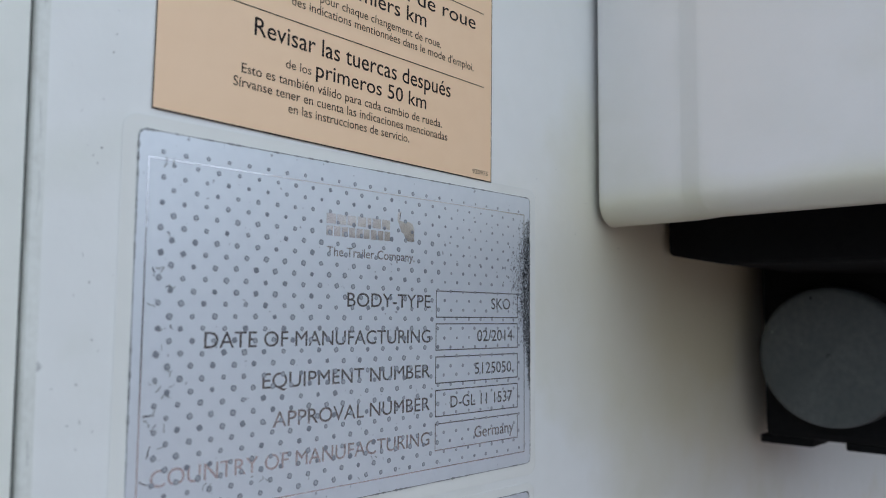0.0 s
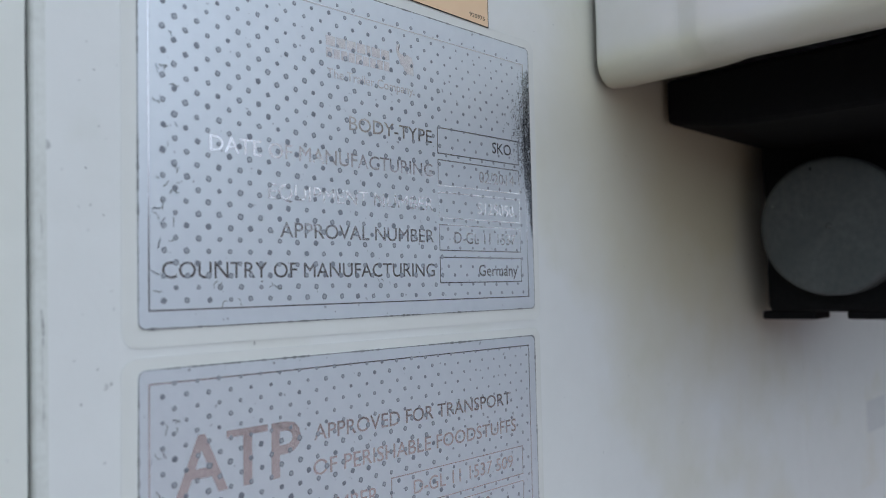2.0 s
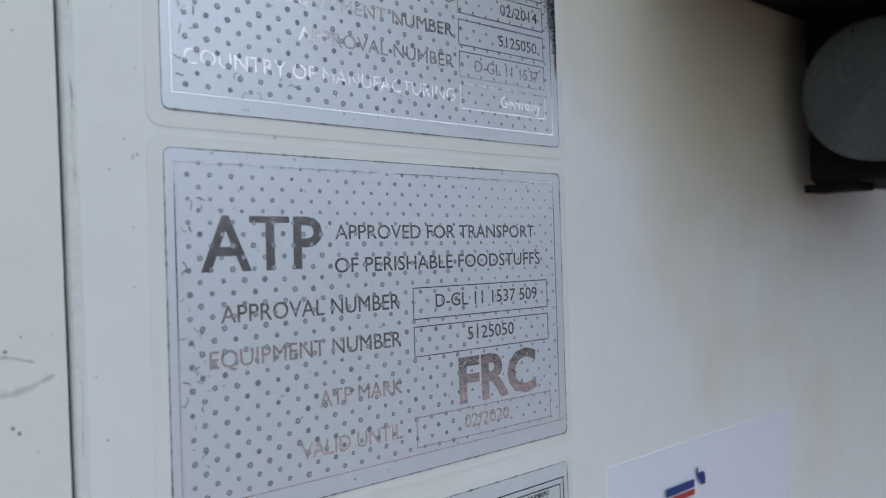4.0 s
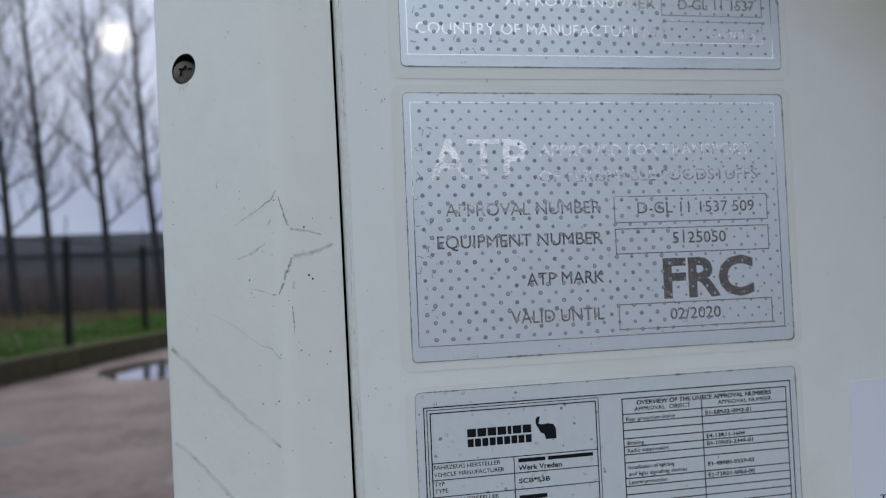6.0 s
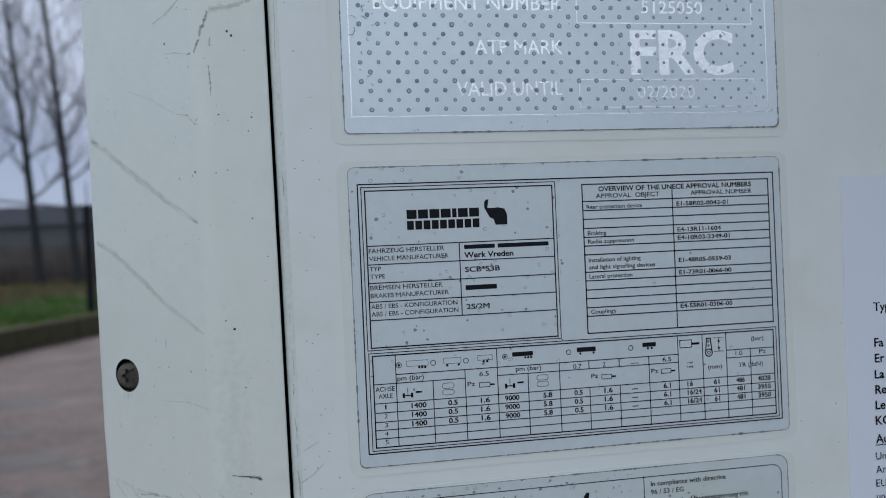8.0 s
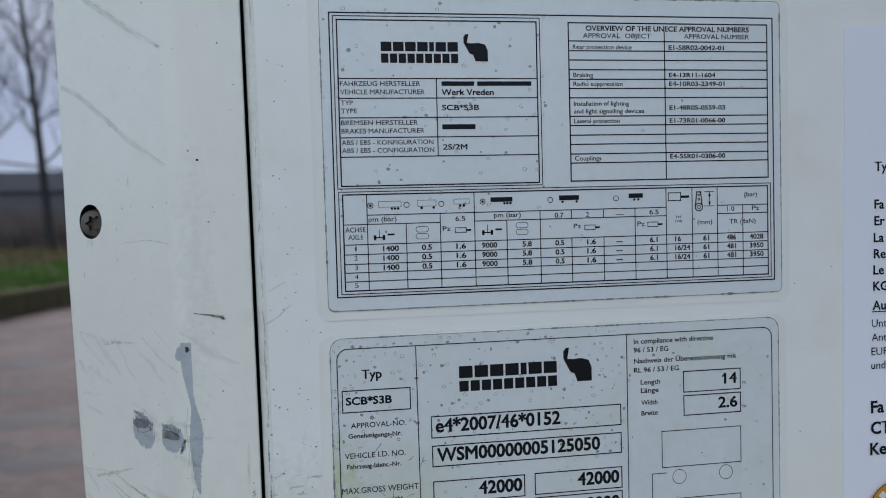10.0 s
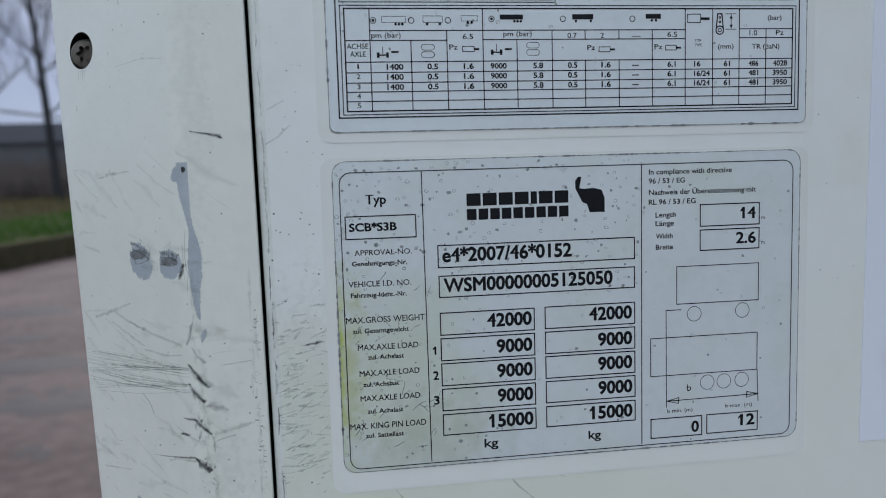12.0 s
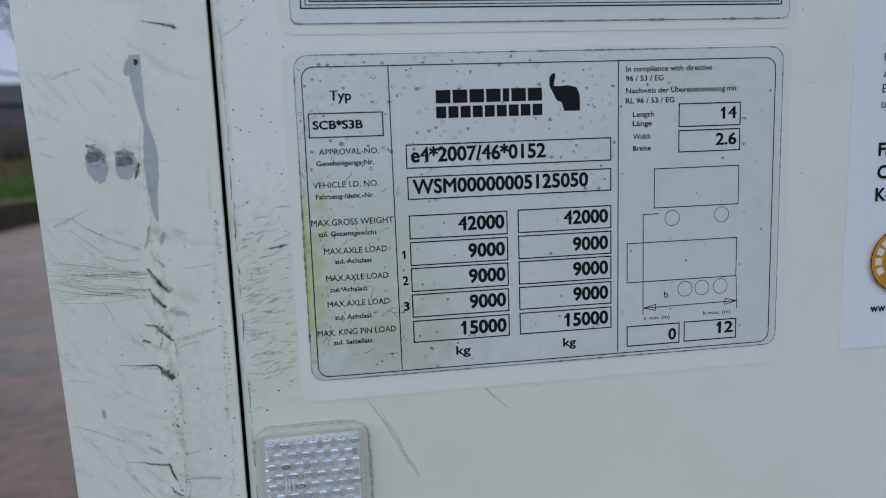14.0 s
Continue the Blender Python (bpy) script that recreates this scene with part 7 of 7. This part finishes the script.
    for _ in range(34):
        x, y, s = rnd.uniform(-4.2, -0.9), rnd.uniform(4.0, 7.5), rnd.uniform(0.03, 0.16)
        m = 7
        ph = [rnd.uniform(0.5, 1.1) for _ in range(m)]
        top = bm.verts.new((x, y, s * 0.06))
        rim = [bm.verts.new((x + s * ph[k] * math.cos(6.2832 * k / m), y + s * 1.8 * ph[k] * math.sin(6.2832 * k / m), 0.002)) for k in range(m)]
        for k in range(m):
            bm.faces.new((rim[k], rim[(k + 1) % m], top))
    for cx, cy, rx, ry in ((-2.45, 6.45, 0.55, 0.24), (-2.80, 7.60, 0.22, 0.16), (-3.35, 9.2, 0.6, 0.35), (-1.75, 5.2, 0.40, 0.20)):
        m = 26
        rim = []
        for k in range(m):
            a = 6.2832 * k / m
            q = 1 + 0.45 * noise.noise((math.cos(a) * 1.8, math.sin(a) * 1.8, cx)) + 0.25 * noise.noise((math.cos(a) * 5, math.sin(a) * 5, cy))
            rim.append(bm.verts.new((cx + rx * q * math.cos(a), cy + ry * q * math.sin(a), 0.002)))
        top = bm.verts.new((cx, cy, 0.010))
        for k in range(m):
            bm.faces.new((rim[k], rim[(k + 1) % m], top))
    tagged(part("mud_clods", bm, MAT_MUD), "flat clods of dark mud on the yard", "mud", kind="stuff")


def blades(name, label, mat, count, xlo, xhi, ylo, yhi, hlo, hhi, seed, base=0.38, width=0.02):
    rnd = random.Random(seed)
    vs, fs = [], []
    for _ in range(count):
        y = ylo + (yhi - ylo) * rnd.random()
        x = kerb_x(y) - 0.35 - (xlo + (xhi - xlo) * rnd.random())
        h = rnd.uniform(hlo, hhi) * (0.7 + 0.6 * noise.noise((x * 0.5, y * 0.5, seed)))
        a = rnd.uniform(0, 6.28)
        dx, dy = math.cos(a) * width, math.sin(a) * width
        lx, ly = rnd.uniform(-0.4, 0.4) * h, rnd.uniform(-0.4, 0.4) * h
        n = len(vs)
        vs += [(x - dx, y - dy, base - 0.03), (x + dx, y + dy, base - 0.03), (x + lx, y + ly, base + max(0.03, h))]
        fs.append((n, n + 1, n + 2))
    me = bpy.data.meshes.new(name)
    me.from_pydata(vs, [], fs)
    tagged(part(name, me, mat), label, "grass" if "grass" in name else "scrub", kind="stuff")


def fence():
    e = tagged(new("fence"), "dark green wire fence on steel posts behind the kerb", "fence")
    d = Vector((0.2, 1.0)).normalized()
    p0 = Vector((-4.78, 18.85))
    me = bpy.data.meshes.new("post")
    b = box(bmesh.new(), -0.075, 0.075, -0.075, 0.075, 0.0, 2.36, 0.008)
    box(b, -0.081, 0.081, -0.081, 0.081, 2.36, 2.40, 0.006)
    box(b, -0.012, 0.012, -0.012, 0.012, 2.40, 2.92, 0.003)
    b.to_mesh(me)
    b.free()
    me.materials.append(MAT_FENCE)
    for k in range(-4, 14):
        p = p0 + d * 4.55 * k
        o = part("post", me, None, e)
        o.location = (p.x, p.y, 0.36)
    def wire(z, r):
        bm = bmesh.new()
        a, b2 = p0 + d * 4.55 * -4, p0 + d * 4.55 * 13
        c = (a + b2) / 2
        m = Matrix.Translation((c.x, c.y, z)) @ Vector((d.x, d.y, 0)).to_track_quat("Z", "Y").to_matrix().to_4x4()
        bmesh.ops.create_cone(bm, cap_ends=True, segments=6, radius1=r, radius2=r, depth=(b2 - a).length, matrix=m)
        return bm
    part("top_rail", wire(2.70, 0.020), MAT_FENCE, e)
    for z in (0.5, 0.95, 1.4, 1.85, 2.3):
        part("wire", wire(z, 0.004), MAT_FENCE, e)


def tree(at, height, lean, seed, girth):
    """A bare winter tree: tapered trunk, rising limbs, a crown of fine twigs."""
    rnd = random.Random(seed)
    e = tagged(new("tree"), "tall bare winter tree with upswept branches", "tree", "row of bare trees")
    e.location = at

    def tube(bm, pts, radii, n):
        prev = None
        for k, (p, r) in enumerate(zip(pts, radii)):
            t = (pts[min(k + 1, len(pts) - 1)] - pts[max(k - 1, 0)]).normalized()
            q = t.to_track_quat("Z", "Y")
            cur = [bm.verts.new(p + q @ Vector((r * math.cos(6.2832 * j / n), r * math.sin(6.2832 * j / n), 0))) for j in range(n)]
            if prev:
                for j in range(n):
                    bm.faces.new((prev[j], prev[(j + 1) % n], cur[(j + 1) % n], cur[j]))
            prev = cur

    trunk_pts, radii = [], []
    steps = 16
    for k in range(steps + 1):
        u = k / steps
        trunk_pts.append(Vector((lean * height * u + 0.22 * math.sin(3.1 * u + seed) * u, 0.15 * math.sin(4 * u + seed * 2), height * u)))
        radii.append(girth * ((1 - u) ** 0.85 * 0.92 + 0.05) * (1.25 if k == 0 else 1))
    bm = bmesh.new()
    tube(bm, trunk_pts, radii, 10)
    part("trunk", bm, MAT_BARK, e)
    twigs = bmesh.new()

    def branch(p, direction, length, r, depth, limb):
        pts, rs = [p], [r]
        d = direction.normalized()
        m = 5
        for k in range(m):
            d = (d + Vector((rnd.uniform(-0.16, 0.16), rnd.uniform(-0.16, 0.16), rnd.uniform(-0.02, 0.20)))).normalized()
            pts.append(pts[-1] + d * (length / m))
            rs.append(r * (1 - 0.8 * (k + 1) / m))
        tube(limb if depth < 2 else twigs, pts, rs, 5 if depth < 2 else 3)
        if depth < 3:
            for _ in range((7, 6, 4)[depth]):
                j = rnd.randrange(1, m + 1)
                az = rnd.uniform(0, 6.2832)
                side = Vector((math.cos(az), math.sin(az), rnd.uniform(0.1, 0.9)))
                branch(pts[j], d * 0.8 + side * 0.75, length * rnd.uniform(0.32, 0.55), max(0.006, rs[j] * 0.6), depth + 1, limb)

    for k in range(20):
        u = 0.22 + 0.74 * (k + rnd.random()) / 20
        j = min(steps - 1, int(u * steps))
        az = k * 2.4 + rnd.uniform(-0.5, 0.5)
        p = trunk_pts[j].lerp(trunk_pts[j + 1], u * steps - j)
        ln = height * (0.30 - 0.19 * u) * rnd.uniform(0.8, 1.2)
        limb = bmesh.new()
        branch(p, Vector((math.cos(az), math.sin(az), rnd.uniform(0.65, 1.2))), ln, max(0.025, girth * 0.30 * (1 - u) + 0.015), 0, limb)
        part("limb", limb, MAT_LIMB, e)
    tw = part("crown", twigs, MAT_TWIG, e)
    tw["kind"] = "stuff"
    return e


def brush(name, label, count, ylo, yhi, xlo, xhi, hlo, hhi, seed, base=0.4, mat=MAT_BRUSH):
    """A thicket of bare stems, one object."""
    rnd = random.Random(seed)
    vs, fs = [], []
    for _ in range(count):
        x, y = rnd.uniform(xlo, xhi), rnd.uniform(ylo, yhi)
        h = rnd.uniform(hlo, hhi) * (0.8 + 0.4 * noise.noise((x * 0.12, y * 0.12, seed * 1.7))) * (0.65 + 0.55 * (y - ylo) / (yhi - ylo))
        lx, ly = rnd.gauss(0, 0.22) * h, rnd.gauss(0, 0.22) * h
        w = rnd.uniform(0.03, 0.09)
        a = rnd.uniform(0, 6.28)
        dx, dy = math.cos(a) * w, math.sin(a) * w
        n = len(vs)
        vs += [(x - dx, y - dy, base - 0.1), (x + dx, y + dy, base - 0.1), (x + lx * 0.5 + dx, y + ly * 0.5 + dy, base + h * 0.55), (x + lx, y + ly, base + h)]
        fs += [(n, n + 1, n + 2), (n, n + 2, n + 3)]
    me = bpy.data.meshes.new(name)
    me.from_pydata(vs, [], fs)
    tagged(part(name, me, mat), label, "scrub", kind="stuff")


def shed():
    e = holder("distant_shed", (0, 0, 0), "long low grey farm shed far behind the trees", "building")
    part("wall", box(bmesh.new(), -42, 6, 96, 116, 0.3, 5.6), MAT_SHED, e)
    bm = bmesh.new()
    sec = [(95.4, 5.6), (106, 8.4), (116.6, 5.6), (106, 8.0)]
    a = [bm.verts.new((-42.6, y, z)) for y, z in sec]
    b = [bm.verts.new((7, y, z)) for y, z in sec]
    for k in range(4):
        bm.faces.new((a[k], a[(k + 1) % 4], b[(k + 1) % 4], b[k]))
    bm.faces.new(a), bm.faces.new(b[::-1])
    bmesh.ops.recalc_face_normals(bm, faces=bm.faces)
    part("roof", bm, MAT_ROOF, e)


def far_hedge():
    """Unseen dark band behind the camera, added for the foil print to mirror."""
    bm = bmesh.new()
    n = 120
    lo, hi, bk = [], [], []
    for k in range(n + 1):
        a = radians(-190 + 235 * k / n)
        u = min(1.0, max(0.0, (math.degrees(a) + 62) / 10))
        u = u * u * (3 - 2 * u)
        r = 24 - 12.5 * u + 0.8 * noise.noise((k * 0.3, 2.0, 0))
        tall = max(0.0, 1 - (abs(math.degrees(a) + 70) / 30) ** 4)
        h = 2.75 - 0.25 * u + (1.55 - 0.80 * u) * tall + 0.35 * noise.noise((k * 0.22, 0, 0)) + 0.25 * noise.noise((k * 0.9, 5, 0))
        lo.append(bm.verts.new((r * math.cos(a), r * math.sin(a), 0.0)))
        hi.append(bm.verts.new((r * math.cos(a), r * math.sin(a), h)))
        bk.append(bm.verts.new(((r + 1.6) * math.cos(a), (r + 1.6) * math.sin(a), 0.0)))
    for k in range(n):
        bm.faces.new((lo[k], lo[k + 1], hi[k + 1], hi[k]))
        bm.faces.new((hi[k], hi[k + 1], bk[k + 1], bk[k]))
    bmesh.ops.recalc_face_normals(bm, faces=bm.faces)
    tagged(part("far_hedge", bm, MAT_BACKDROP), "unseen dark band added behind the camera for the foil to mirror", "hedge", kind="structure")


ground()
fence()
blades("grass", "short green grass behind the kerb", MAT_GRASS, 16000, 0.0, 5.5, 8, 46, 0.06, 0.22, 41, width=0.025)
blades("dry_grass", "dry brown grass beyond the fence", MAT_DRY, 14000, 5.0, 16.0, 10, 60, 0.12, 0.5, 42, width=0.03)
for x, y, h, ln, s in ((-11.80, 38.4, 17.5, -0.066, 1), (-10.12, 38.4, 18.5, -0.066, 2), (-7.82, 39.0, 17.8, -0.060, 3), (-5.70, 39.6, 18.0, -0.072, 4), (-14.2, 37.4, 17.0, -0.06, 5)):
    tree((x, y, 0.35), h, ln, s, 0.21)
brush("scrub", "bare brown scrub under the trees", 11000, 42, 60, -32, 2, 1.0, 2.6, 51)
brush("far_scrub", "dark bare thicket before the shed", 6000, 60, 90, -50, 8, 2.2, 4.0, 52)
shed()
far_hedge()
